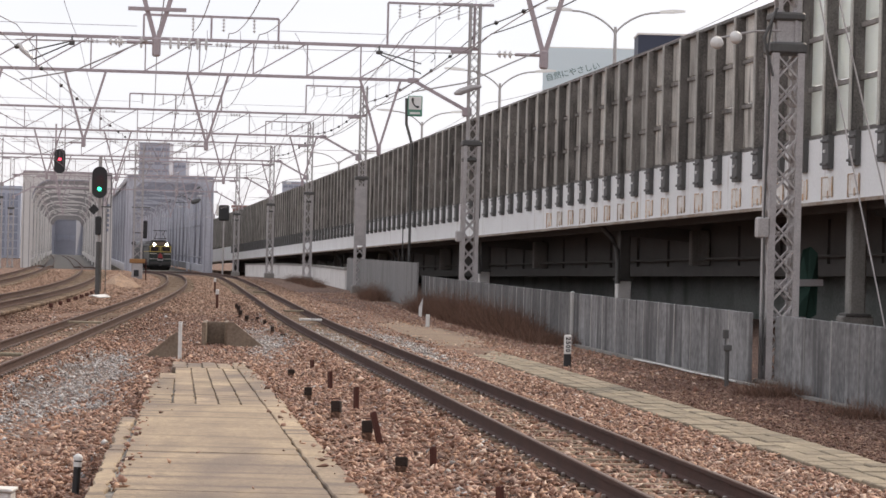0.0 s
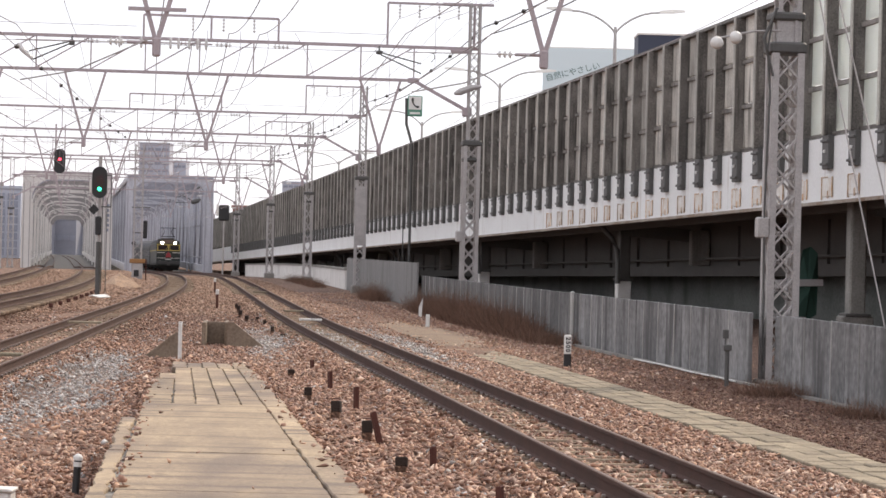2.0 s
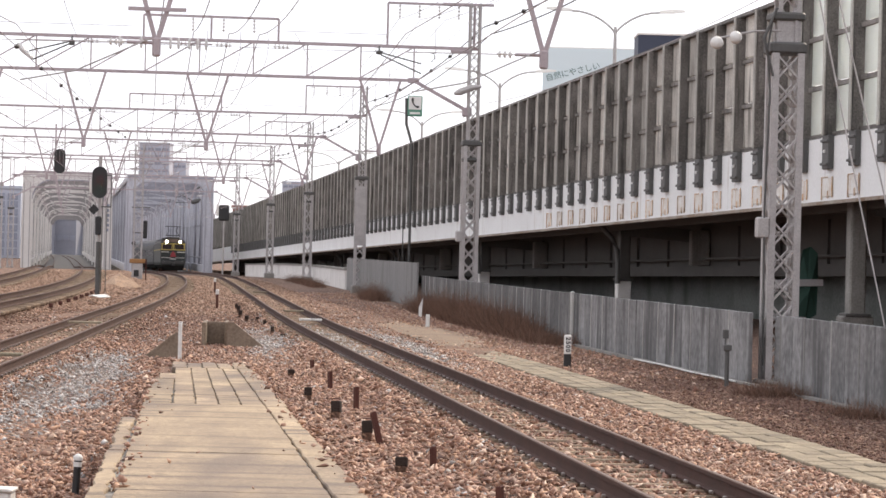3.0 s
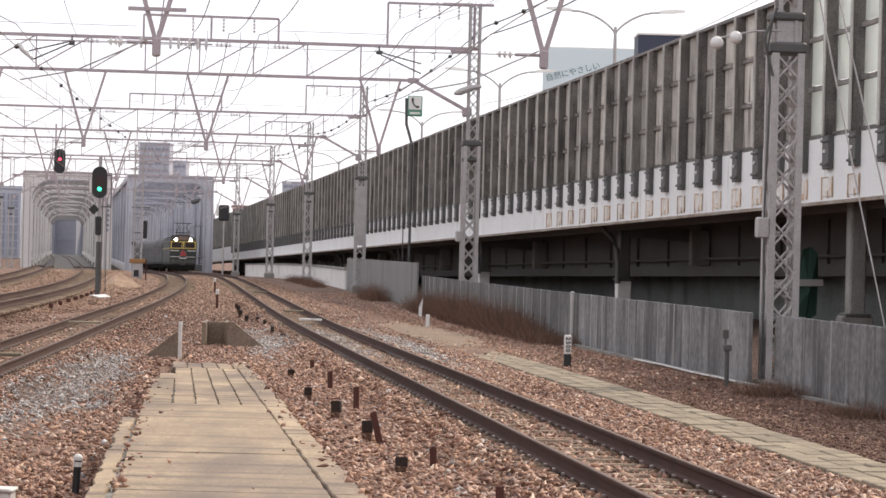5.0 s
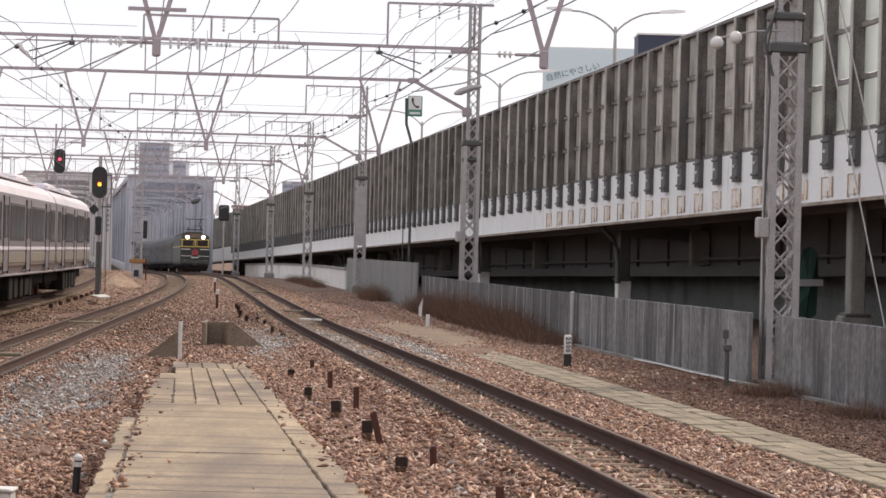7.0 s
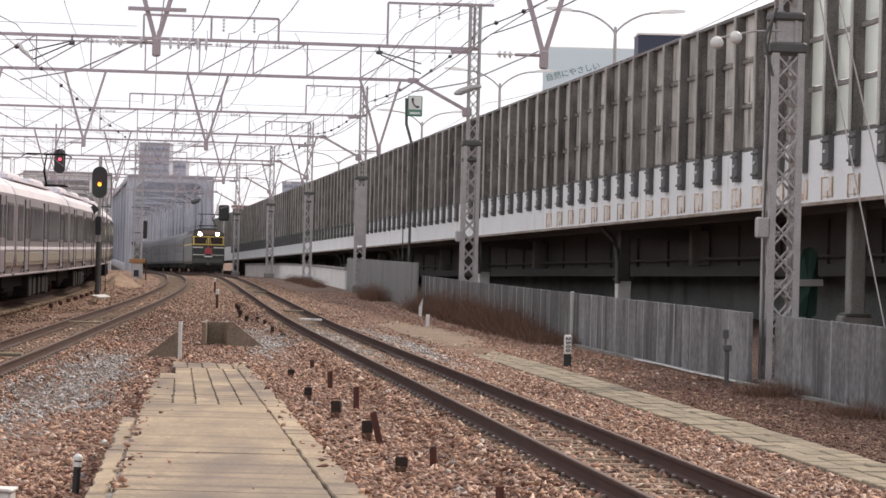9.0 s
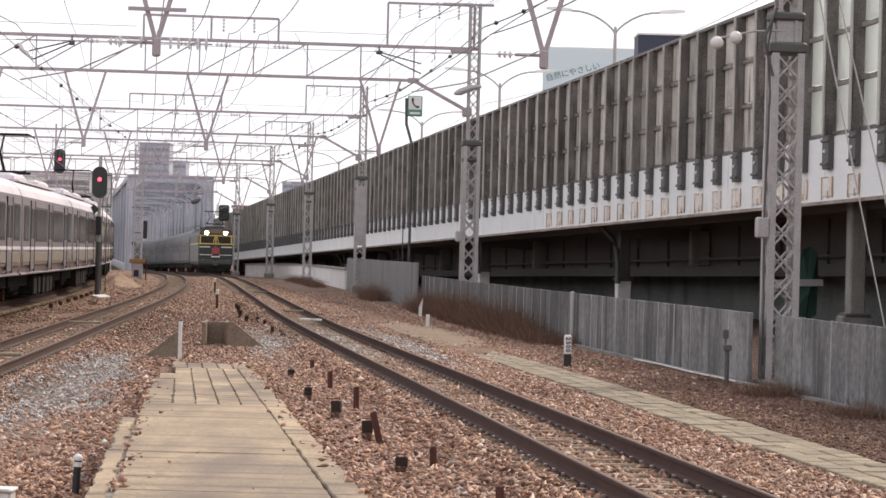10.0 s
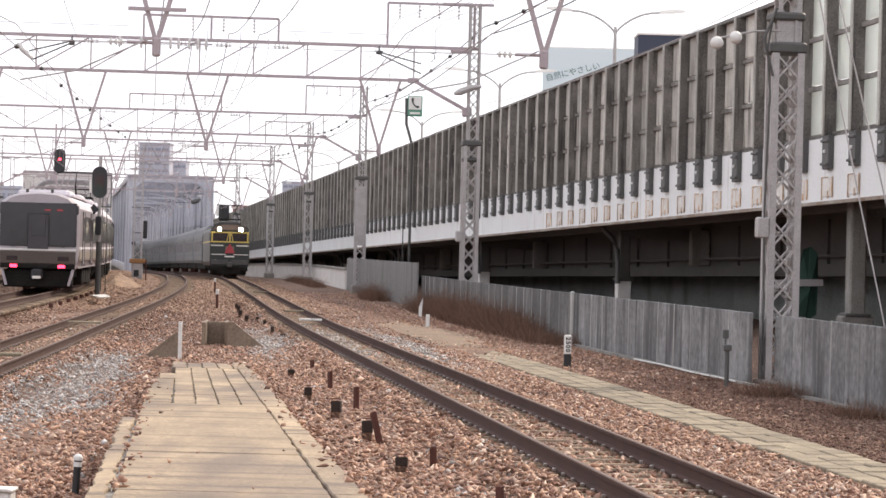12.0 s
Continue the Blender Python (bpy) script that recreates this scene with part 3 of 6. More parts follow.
def build_barrier():
    base = thing("noise_barrier", Matrix(), "tall grey noise barrier of panels between steel posts on the viaduct", "noise barrier", kind="structure")
    H0, H1 = 1.8, 5.9
    hh = H1 - H0
    post = MB().box((0.0, 0, hh / 2), (0.42, 0.16, hh), ch=0.02).mesh("post", POST)
    edge = MB().box((-0.235, 0.0, hh / 2), (0.045, 0.17, hh), ch=0.01).mesh("post_flange", FLANGE)
    panel = MB()
    for k in range(3):
        z0 = 0.04 + k * (hh / 3)
        panel.box((0.12, VP / 2, z0 + hh / 6), (0.10, VP - 0.2, hh / 3 - 0.1), ch=0.02)
    panel = panel.mesh("panel", PANEL)
    clear = MB()
    for k in range(3):
        z0 = 0.04 + k * (hh / 3)
        clear.box((0.12, VP / 2, z0 + hh / 6), (0.05, VP - 0.2, hh / 3 - 0.1), ch=0.01)
    clear = clear.mesh("panel", CLEAR)
    y = 21.0
    while y < 419:
        m = Matrix.Translation(via(y, 0.0, H0)) @ VIA_ROT
        p = part("post", post, POST, base)
        p.matrix_basis = m
        part("post_flange", edge, FLANGE, p)
        q = part("panel", clear if y < 76 else panel, CLEAR if y < 76 else PANEL, base)
        q.matrix_basis = m
        y += VP
    for z in (H0 + hh / 3, H0 + 2 * hh / 3, H0 + 0.03):
        part("rail", via_strip(20, 420, 0.0, 0.09, z - 0.06, z + 0.06), POST, base)
    part("top_rail", via_strip(20, 420, -0.1, 0.2, H1, H1 + 0.1), POST, base)


# ---- concrete fence and low walls along the right-hand track ----
def build_fence():
    base = thing("concrete_fence", Matrix(), "grey fence of upright weathered concrete boards beside the track", "fence", kind="structure")
    board = MB().box((0, 0, 0.72), (0.07, 0.895, 1.44), ch=0.012).mesh("board", PILE)
    old = MB().box((0, 0, 0.72), (0.07, 0.895, 1.44), ch=0.012).mesh("board", DARKPILE)
    seam = MB().box((-0.04, 0.45, 0.72), (0.03, 0.03, 1.46), ch=0.008).mesh("seam_strip", SEAM)
    y, i = 30.0, 0
    while y < 116:
        if 48.0 < y < 50.9:
            # the mast stands in this opening
            y = 51.4
            continue
        p = on(track_r, y, 6.55)
        a = heading(track_r, y)
        ob = part("board", old, DARKPILE, base) if y > 71.5 else part("board", board, PILE, base)
        ob.matrix_basis = Matrix.Translation((p.x, p.y, -0.38 + random.uniform(-0.004, 0.004))) @ pose(0, 0, 0, 0, random.uniform(-0.4, 0.4), a + random.uniform(-0.8, 0.8))
        if i % 2 == 0:
            part("seam_strip", seam, SEAM, ob)
        if abs(y - 71.6) < 0.45:
            part("fence_post", MB().box(on(track_r, y + 0.29, 6.42, 0.36), (0.1, 0.1, 1.5), rz=a, ch=0.02), SEAM, base)
        y += 0.9
        i += 1
    cap = []
    for yy in np.arange(30, 100, 5.0):
        c = on(track_r, yy, 6.38, -0.30)
        r = Vector((1, 0, 0))
        cap.append([c + r * a + Vector((0, 0, b)) for a, b in ((-0.07, -0.1), (0.07, -0.1), (0.07, 0.06), (-0.07, 0.06))])
    part("fence_kerb", MB().sweep(cap), CONC, base)
    part("conduit", MB().tube([on(track_r, yy, 6.28, -0.25 + 0.008 * math.sin(yy)) for yy in np.arange(51, 63, 1.5)], 0.018, 6), WHITEP, base, "white conduit at the fence's foot")
    tall = thing("tall_panel_fence", Matrix(), "taller stretch of grey panel fence", "fence", kind="structure")
    tb = MB().box((0, 0, 1.0), (0.08, 0.994, 2.0), ch=0.008).mesh("panel", PANELWALL)
    y = 116.0
    while y < 164:
        ob = part("panel", tb, PANELWALL, tall)
        p = on(track_r, y, 6.3)
        ob.matrix_basis = Matrix.Translation((p.x, p.y, -0.4)) @ pose(0, 0, 0, 0, 0, heading(track_r, y))
        y += 1.0
    rings, caps = [], []
    for yy in np.arange(164, 286, 7.0):
        c = on(track_r, yy, 6.35)
        rings.append([c + Vector((a, 0, b)) for a, b in ((-0.15, -0.5), (0.15, -0.5), (0.15, 0.85), (-0.15, 0.85))])
        caps.append([c + Vector((a, 0, b)) for a, b in ((-0.22, 0.85), (0.22, 0.85), (0.22, 0.99), (-0.22, 0.99))])
    low = thing("low_wall", Matrix(), "low whitewashed wall with a grey coping", "wall", kind="structure")
    part("wall", MB().sweep(rings), WHITEWALL, low)
    part("coping", MB().sweep(caps), CONC, low)


# ---- platform ramp, cable trough, culvert ----
def build_ramp():
    base = thing("platform_ramp", Matrix(), "worn concrete ramp at the platform's end, running down to the ballast", "ramp", kind="structure")

    def rp(u, y, dz=0.0):
        x0 = -5.51 + (53.2 - y) * 0.0950
        return Vector((x0 + u * (1.04 + 0.0016 * (53.2 - y)), y, -0.2 + (53.2 - y) * 0.014 + dz))

    rg = random.Random(21)

    def slab(u0, u1, y0, y1, th=0.35, g=0.002, wear=0.006):
        """A slab with broken, worn edges."""
        n = max(3, int((y1 - y0) / 0.35))
        m = max(2, int((u1 - u0) / 0.15))
        edge = [(u0 + (u1 - u0) * k / m, y0) for k in range(m)] + [(u1, y0 + (y1 - y0) * k / n) for k in range(n)]
        edge += [(u1 - (u1 - u0) * k / m, y1) for k in range(m)] + [(u0, y1 - (y1 - y0) * k / n) for k in range(n)]
        out = []
        for u, y in edge:
            k = wear * (rg.random() ** 3) * 4 + g
            du = (1 if u < (u0 + u1) / 2 else -1) if abs(u - u0) < 1e-6 or abs(u - u1) < 1e-6 else 0
            dy = (1 if y < (y0 + y1) / 2 else -1) if abs(y - y0) < 1e-6 or abs(y - y1) < 1e-6 else 0
            out.append((u + du * k, y + dy * k * 1.5))
        lift = rg.uniform(-0.006, 0.006)
        lo = [rp(u, y, -th) for u, y in out]
        hi = [rp(u, y, lift - 0.012) for u, y in out]
        c = ((u0 + u1) / 2, (y0 + y1) / 2)
        top = [rp(u + (0.008 if u < c[0] else -0.008), y + (0.012 if y < c[1] else -0.012), lift) for u, y in out]
        return part("slab", MB().sweep([lo, hi, top]), SLAB, base)

    part("ramp_fill", MB().sweep([[rp(0.38, yy, -1.2), rp(1.6, yy, -1.2), rp(1.6, yy, -0.04), rp(0.38, yy, -0.04)] for yy in (43.4, 52.8)]), CONC, base)
    part("ramp_fill", MB().sweep([[rp(0.05, yy, -1.2), rp(1.6, yy, -1.2), rp(1.6, yy, -0.04), rp(0.05, yy, -0.04)] for yy in (30.6, 43.4)]), CONC, base)
    ys = [-3, 5.0, 12.0, 16.5, 19.8, 24.4, 34.4]
    for a, b in zip(ys, ys[1:]):
        slab(0.0, 1.44, a, b)
        slab(1.44, 1.68, a, a + (b - a) * 0.45)
        slab(1.44, 1.68, a + (b - a) * 0.45, b)
    slab(0.0, 0.34, 34.4, 37.2)
    slab(0.0, 0.36, 37.2, 43.5)
    slab(0.12, 0.38, 43.5, 46.0)
    for a, b in ((34.4, 37.2), (37.2, 42.8), (42.8, 49.6)):
        for k in range(5):
            slab(0.36 + k * 0.27, 0.36 + (k + 1) * 0.27, a, b, g=0.002, wear=0.006)
    for k in range(5):
        slab(0.30 + k * 0.27, 0.30 + (k + 1) * 0.27, 49.6, 53.2 - 0.5 * (k % 2), g=0.003, wear=0.012)
    # left kerb stones
    for a, b in ((10, 15.0), (15, 20.0), (20, 24.5), (24.5, 30.5)):
        slab(-0.17, -0.015, a, b, th=0.3, wear=0.014)
    part("ramp_fill", MB().sweep([[rp(-0.06, yy, -1.2), rp(1.66, yy, -1.2), rp(1.66, yy, -0.035), rp(-0.06, yy, -0.035)] for yy in (-3, 30.6)]), CONC, base)


def build_trough():
    base = thing("cable_trough", Matrix(), "pale concrete cable trough with lids, laid beside the track", "cable trough", kind="structure")
    lids = [MB().box((0, 0, 0.03), (0.305, 0.485, 0.09), ch=0.010).mesh("lid", TROUGH), MB().box((0, 0, 0.03), (0.30, 0.475, 0.09), ch=0.014).mesh("lid", TROUGH)]
    y, i = 24.0, 0
    while y < 67:
        for k in range(3):
            p = on(track_r, y + 0.17 * k, 2.86 + 0.325 * k)
            ob = part("lid", lids[(i * 3 + k * 2) % 2], TROUGH, base)
            ob.matrix_basis = Matrix.Translation((p.x, p.y, -0.335 + random.uniform(-0.008, 0.008) - max(0, y - 58) * 0.005)) @ pose(0, 0, 0, random.uniform(-0.5, 0.5), random.uniform(-0.8, 0.8), heading(track_r, y) + random.uniform(-1.5, 1.5))
        y += 0.5
        i += 1


def build_path():
    mb = MB()
    rings = []
    for y in np.arange(63.0, 98.0, 1.0):
        k = min((y - 63.0) / 12, 1)
        w0 = 2.75 - 0.25 * k + 0.22 * noise.noise((y * 0.4, 1, 0))
        w1 = 3.75 + 0.75 * k + 0.35 * noise.noise((y * 0.3, 5, 0))
        sink = 0.06 * max(0.0, 1 - (y - 63.0) / 12, (y - 82.0) / 15)
        rings.append([(track_r(y) + w0, y, -0.32), (track_r(y) + w0 + 0.15, y, -0.272 - sink), (track_r(y) + (w0 + w1) / 2, y, -0.264 - sink), (track_r(y) + w1 - 0.15, y, -0.272 - sink), (track_r(y) + w1, y, -0.32)])
    mb.sweep(rings)
    single("dirt_path", mb, DIRT, "trodden tan dirt path beside the track", "path", kind="structure", smooth=True)


build_ground()
build_tracks()
build_path()
build_viaduct()
build_barrier()
build_fence()
build_ramp()
build_trough()


# ---- overhead line ----
def lattice(mb, cx, cy, z0, z1, w, step, leg, rz, strap=0.035):
    """Four angle legs with crossed straps on each face."""
    a = radians(rz)
    ex, ey = Vector((math.cos(a), math.sin(a), 0)), Vector((-math.sin(a), math.cos(a), 0))
    c = Vector((cx, cy, 0))
    cor = [c + ex * (sx * w / 2) + ey * (sy * w / 2) for sx, sy in ((-1, -1), (1, -1), (1, 1), (-1, 1))]
    for p in cor:
        mb.bar(p + Vector((0, 0, z0)), p + Vector((0, 0, z1)), leg)
    n = max(1, round((z1 - z0) / step))
    for i in range(n):
        za, zb = z0 + (z1 - z0) * i / n, z0 + (z1 - z0) * (i + 1) / n
        for k in range(4):
            p, q = cor[k], cor[(k + 1) % 4]
            mb.bar(p + Vector((0, 0, za)), q + Vector((0, 0, zb)), strap, strap * 0.4)
            mb.bar(q + Vector((0, 0, za)), p + Vector((0, 0, zb)), strap, strap * 0.4)
    return mb


def insulator(mb, p, q, r=0.07, n=5):
    """A string of sheds between p and q."""
    p, q = Vector(p), Vector(q)
    pts, rad = [p], [0.02]
    for i in range(n):
        c = p.lerp(q, (i + 0.5) / n)
        d = (q - p).normalized() * 0.02
        pts += [c - d * 1.2, c - d, c + d, c + d * 1.2]
        rad += [0.02, r, r * 0.6, 0.02]
    mb.tube(pts + [q], rad + [0.02], 8)


BEAM_TOP, BEAM_LOW = 9.58, 8.35
# mast beside the right-hand track (x, y), turn of the beam, mast on the far side (metres along the beam)
PORTALS = [(6.45, 52.4, 6.3, 26.0), (0.95, 101.0, 6.4, 26.0), (-4.65, 153.0, 6.4, 25.0), (-9.75, 197.0, 7.0, 24.5), (-15.1, 239.0, 8.0, 23.4), (-21.45, 284.0, 8.3, 23.1)]


def build_portal(i, mx, my, turn, span):
    dz = dip(my)
    base = thing("catenary_portal", pose(mx, my, -0.35 + dz, 0, 0, turn), "grey lattice steel portal carrying the overhead line across the tracks", "catenary portal", "catenary portals")
    zt, zl = BEAM_TOP + 0.35, BEAM_LOW + 0.35
    fine = 0.62 if i < 3 else 1.0
    for x, nm in ((0.0, "mast"), (-span, "mast")):
        m1 = lattice(MB(), x, 0, 0.0, 6.35, 0.49, 0.55 if i < 3 else 0.9, 0.13, 0, 0.085)
        mast = part(nm, m1, GALV, base)
        part("mast_head", lattice(MB(), x + 0.03, 0, 6.35, 11.6, 0.36, 0.42 if i < 3 else 0.7, 0.075, 0, 0.05), GALV, mast)
        part("collar", MB().box((x, 0, 6.45), (0.72, 0.66, 0.22), ch=0.04), BRACKET, mast)
        part("collar", MB().box((x, 0, 7.05 if i == 0 else 5.85), (0.66, 0.60, 0.16), ch=0.04), BRACKET, mast)
        part("mast_base", MB().box((x, 0, -0.02 if i == 0 else 0.2), (0.85, 0.85, 0.3 if i == 0 else 0.55), ch=0.06), CONC, mast)
        if i == 0 and x == 0.0:
            part("clamp_plate", MB().box((-0.02, -0.2, 6.75), (0.40, 0.05, 0.5), ch=0.01).box((0.14, -0.24, 6.75), (0.06, 0.06, 0.55), ch=0.01), GALV, mast)
            part("cover_plate", MB().box((0.0, -0.36, 0.72), (0.30, 0.06, 1.25), ch=0.015), PILE, mast)
            part("cover_plate", MB().box((0.33, -0.36, 0.72), (0.22, 0.06, 1.25), ch=0.015), PILE, mast)
        if i == 2 and x == 0.0:
            part("mast_cover", MB().box((x, -0.30, 4.35), (0.46, 0.05, 3.3), ch=0.01), GALV, mast, "plain steel cover plate over the lattice")
    # the truss
    part("upper_chord", MB().bar((0.2, 0, zt), (-span, 0, zt), 0.11, 0.115), BEAM, base)
    part("lower_chord", MB().bar((-2.2, 0, zl), (-span + 2.2, 0, zl), 0.10, 0.11), BEAM, base)
    n = round((span - 4.4) / 2.02)
    st = (span - 4.4) / n
    for k in range(n + 1):
        x = -2.2 - k * st
        part("web_post", MB().bar((x, 0, zl), (x, 0, zt), 0.05), BEAM, base)
        if k < n:
            a, b = (x, x - st) if k < n * 0.75 else (x - st, x)
            part("web_diagonal", MB().bar((a, 0.02, zt), (b, 0.02, zl + 0.05), 0.046), BEAM, base)
    for s in (0, 1):
        x0, x1 = (-2.2, -0.2) if s == 0 else (-span + 2.2, -span + 0.2)
        part("knee_brace", MB().bar((x0, 0, zl), (x1, 0, zl - 1.05), 0.12), BEAM, base)
        part("gusset", MB().box((x1, 0, zl - 1.1), (0.34, 0.3, 0.34), ch=0.04), BEAM, base)
        part("gusset", MB().box((x0, 0, zl), (0.42, 0.12, 0.2), ch=0.03), BEAM, base)
        part("gusset", MB().box((x1 * 0.85 + x0 * 0.15, 0, zt - 0.1), (0.7, 0.14, 0.12), ch=0.03), BEAM, base)
    if i == 1:
        # wire tensioner slung under the upper chord
        tn = part("tensioner", MB().box((-14.67, -0.14, zt - 0.25), (0.2, 0.2, 0.2), ch=0.03).bar((-14.67, -0.12, zt - 0.2), (-14.67, -0.02, zt), 0.06), BRACKET, base)
        part("tension_rod", MB().tube([(-14.75, -0.16, zt - 0.22), (-16.2, -0.3, zt - 0.62)], 0.03, 6).tube([(-14.75, -0.16, zt - 0.3), (-16.05, -0.3, zt - 0.92)], 0.03, 6), BRACKET, tn)
        part("insulator", MB().tube([(-16.6, -0.3, zt - 0.35), (-16.4, -0.3, zt - 0.6), (-16.05, -0.3, zt - 0.9)], [0.06, 0.1, 0.06], 8), INSUL, tn)
        t2 = part("tensioner", MB().box((-3.5, -0.14, zt - 0.25), (0.24, 0.2, 0.14), ch=0.03).bar((-3.5, -0.12, zt - 0.2), (-3.5, -0.02, zt), 0.06), BRACKET, base)
        part("tension_rod", MB().tube([(-3.45, -0.16, zt - 0.25), (-1.95, -0.2, zt - 0.62)], 0.028, 6).tube([(-3.45, -0.16, zt - 0.33), (-1.95, -0.2, zt - 0.98)], 0.028, 6), BRACKET, t2)
        part("wheel", MB().tube([(-1.6, -0.2, zt - 0.55), (-1.45, -0.2, zt - 0.40), (-1.5, -0.2, zt - 0.22), (-1.68, -0.2, zt - 0.2)], 0.02, 6), BRACKET, t2)
        part("floodlight", MB().tube([(0.28, -0.25, 8.55), (-0.1, -0.28, 8.48), (-0.5, -0.3, 8.32), (-0.72, -0.3, 8.24)], [0.05, 0.12, 0.13, 0.05], 8), GALV, base, "grey tubular floodlight on the mast")
        for xx in (-12.96, -12.18, -11.12, -10.83, -10.44, -10.14, -9.83):
            part("insulator", MB().tube([(xx, -0.16, zt - 0.38), (xx, -0.16, zt - 0.3), (xx, -0.16, zt - 0.02), (xx, -0.16, zt + 0.04)], [0.02, 0.05, 0.05, 0.02], 8), INSUL, base)
        part("insulator_bar", MB().tube([(-13.4, -0.16, zt - 0.16), (-9.6, -0.16, zt - 0.16)], 0.03, 6), BEAM, base)
    # hangers of the shape of a V, with the pull-off arm
    offs = {0: (2.66, 2.83, 1.9, 1.9), 1: (3.5, 2.35, 1.7, 1.9)}.get(i, (3.0, 2.6, 1.8, 1.9))
    for tr, o in zip((track_r, track_m, track_l, track_ll), offs):
        x = (tr(my) - mx) / math.cos(radians(turn)) + o
        zb = 5.95
        if x > -0.8:
            continue
        h = part("hanger", MB().bar((x, 0, zb + 0.2), (x - 0.75, 0, zl), 0.085).bar((x, 0, zb + 0.2), (x + 0.75, 0, zl), 0.085), BEAM, base)
        part("hanger_foot", MB().box((x, 0, zb + 0.14), (0.16, 0.14, 0.36), ch=0.03), BEAM, h)
        if i == 0 and tr is track_m:
            part("cross_bar", MB().bar((x - 0.54, -0.05, zb + 0.84), (x + 0.54, -0.05, zb + 0.84), 0.07), BEAM, h)
        za = zb + (0.22 if i == 0 else 0.11)
        arm = MB().tube([(x - 0.05, 0, za), (x - 0.55, 0, za)], 0.035, 6)
        part("pull_off_arm", arm, BEAM, h)
        part("pull_off_rod", MB().tube([(x - 0.55, 0, za), (x - 2.6, 0, za - 0.02)], 0.010, 5), WIRE, h)
        ins = MB()
        insulator(ins, (x - 0.6, 0, za), (x - 0.9, 0, za), 0.08, 3)
        part("insulator", ins, INSUL, h)
        if i in (0, 1) and tr is not track_ll:
            # cantilever that steadies the contact wire
            cl = MB().tube([(x - 0.1, -0.05, zb + 0.3), (x - 1.5, -0.05, zb - 0.35), (x - 2.5, -0.05, zb - 0.55)], 0.016, 6)
            part("steady_arm", cl, GALV, h)
    # frames on the beam for the feeders
    fs = {1: 0.25, 2: -0.6}.get(i, 0.0)
    for xa, xb in ((-12.35 + fs, -7.4 + fs * 0.8), (-3.2, 0.0)):
        zf = zt + 0.86 if xa < -5 else zt + 1.6
        fr = MB().bar((xa, 0, zf), (xb, 0, zf), 0.085)
        for k in range(3):
            x = xa + (xb - xa) * k / 2
            if not (xa > -5 and k == 1):
                fr.bar((x, 0, zt), (x, 0, zf), 0.075)
        frame_part = part("feeder_frame", fr, BEAM, base)
        for k in range(4):
            x = xa + (xb - xa) * (k + 0.6) / 4.4
            ins = MB()
            insulator(ins, (x, 0, zf - 0.05), (x, 0, zf - 0.55), 0.065, 4)
            part("insulator", ins, INSUL, frame_part)
    for xa, xb, zw in ((-span, -12.35, 0.42), (-7.4, -3.2, 0.42), (-span, -3.2, -0.22)):
        part("stay_wire", MB().tube([(xa, -0.12, zt + zw), (xb, -0.12, zt + zw)], 0.010, 4), WIRE, base)
    for x in (-6.8, -8.9, -10.2, -13.7):
        ins = MB()
        insulator(ins, (x, -0.05, zt - 0.16), (x - 0.6, -0.05, zt - 0.16), 0.10, 4)
        part("insulator", ins, INSUL, base)
    if i < 2:
        part("equipment_box", MB().box((-0.39, -0.16, 3.02), (0.26, 0.3, 0.40), ch=0.03), GALV, base)
        part("cross_arm", MB().bar((0.7, -0.1, zt + 1.62), (-1.2, -0.1, zt + 1.62), 0.09), BEAM, base)
    if i == 0:
        arm = MB().tube([(-0.1, -0.2, 6.78), (-0.7, -0.3, 6.74), (-1.41, -0.3, 6.58)], 0.025, 6)
        lamp_arm = part("lamp_arm", arm, GALV, base)
        for x, z in ((-1.04, 6.61), (-1.40, 6.50)):
            ball = bmesh.new()
            bmesh.ops.create_uvsphere(ball, u_segments=14, v_segments=9, radius=0.125)
            me = bpy.data.meshes.new("globe")
            bmesh.ops.translate(ball, verts=ball.verts, vec=(x, -0.3, z))
            ball.to_mesh(me)
            ball.free()
            me.materials.append(WHITEP)
            me.polygons.foreach_set("use_smooth", [True] * len(me.polygons))
            part("globe", me, WHITEP, lamp_arm, "round white globe")
        part("cable_bundle", MB().tube([(-0.32, -0.25, 7.0), (-0.42, -0.3, 6.4), (-0.35, -0.3, 5.6), (-0.40, -0.28, 3.4), (-0.36, -0.3, 0.4)], 0.022, 5).tube([(-0.25, -0.3, 7.2), (-0.5, -0.32, 6.6), (-0.3, -0.3, 5.9)], 0.03, 5), BRACKET, base)
    return base


def span_points(p, q, sag, n=14):
    p, q = Vector(p), Vector(q)
    return [p.lerp(q, k / n) - Vector((0, 0, 4 * sag * (k / n) * (1 - k / n))) for k in range(n + 1)]


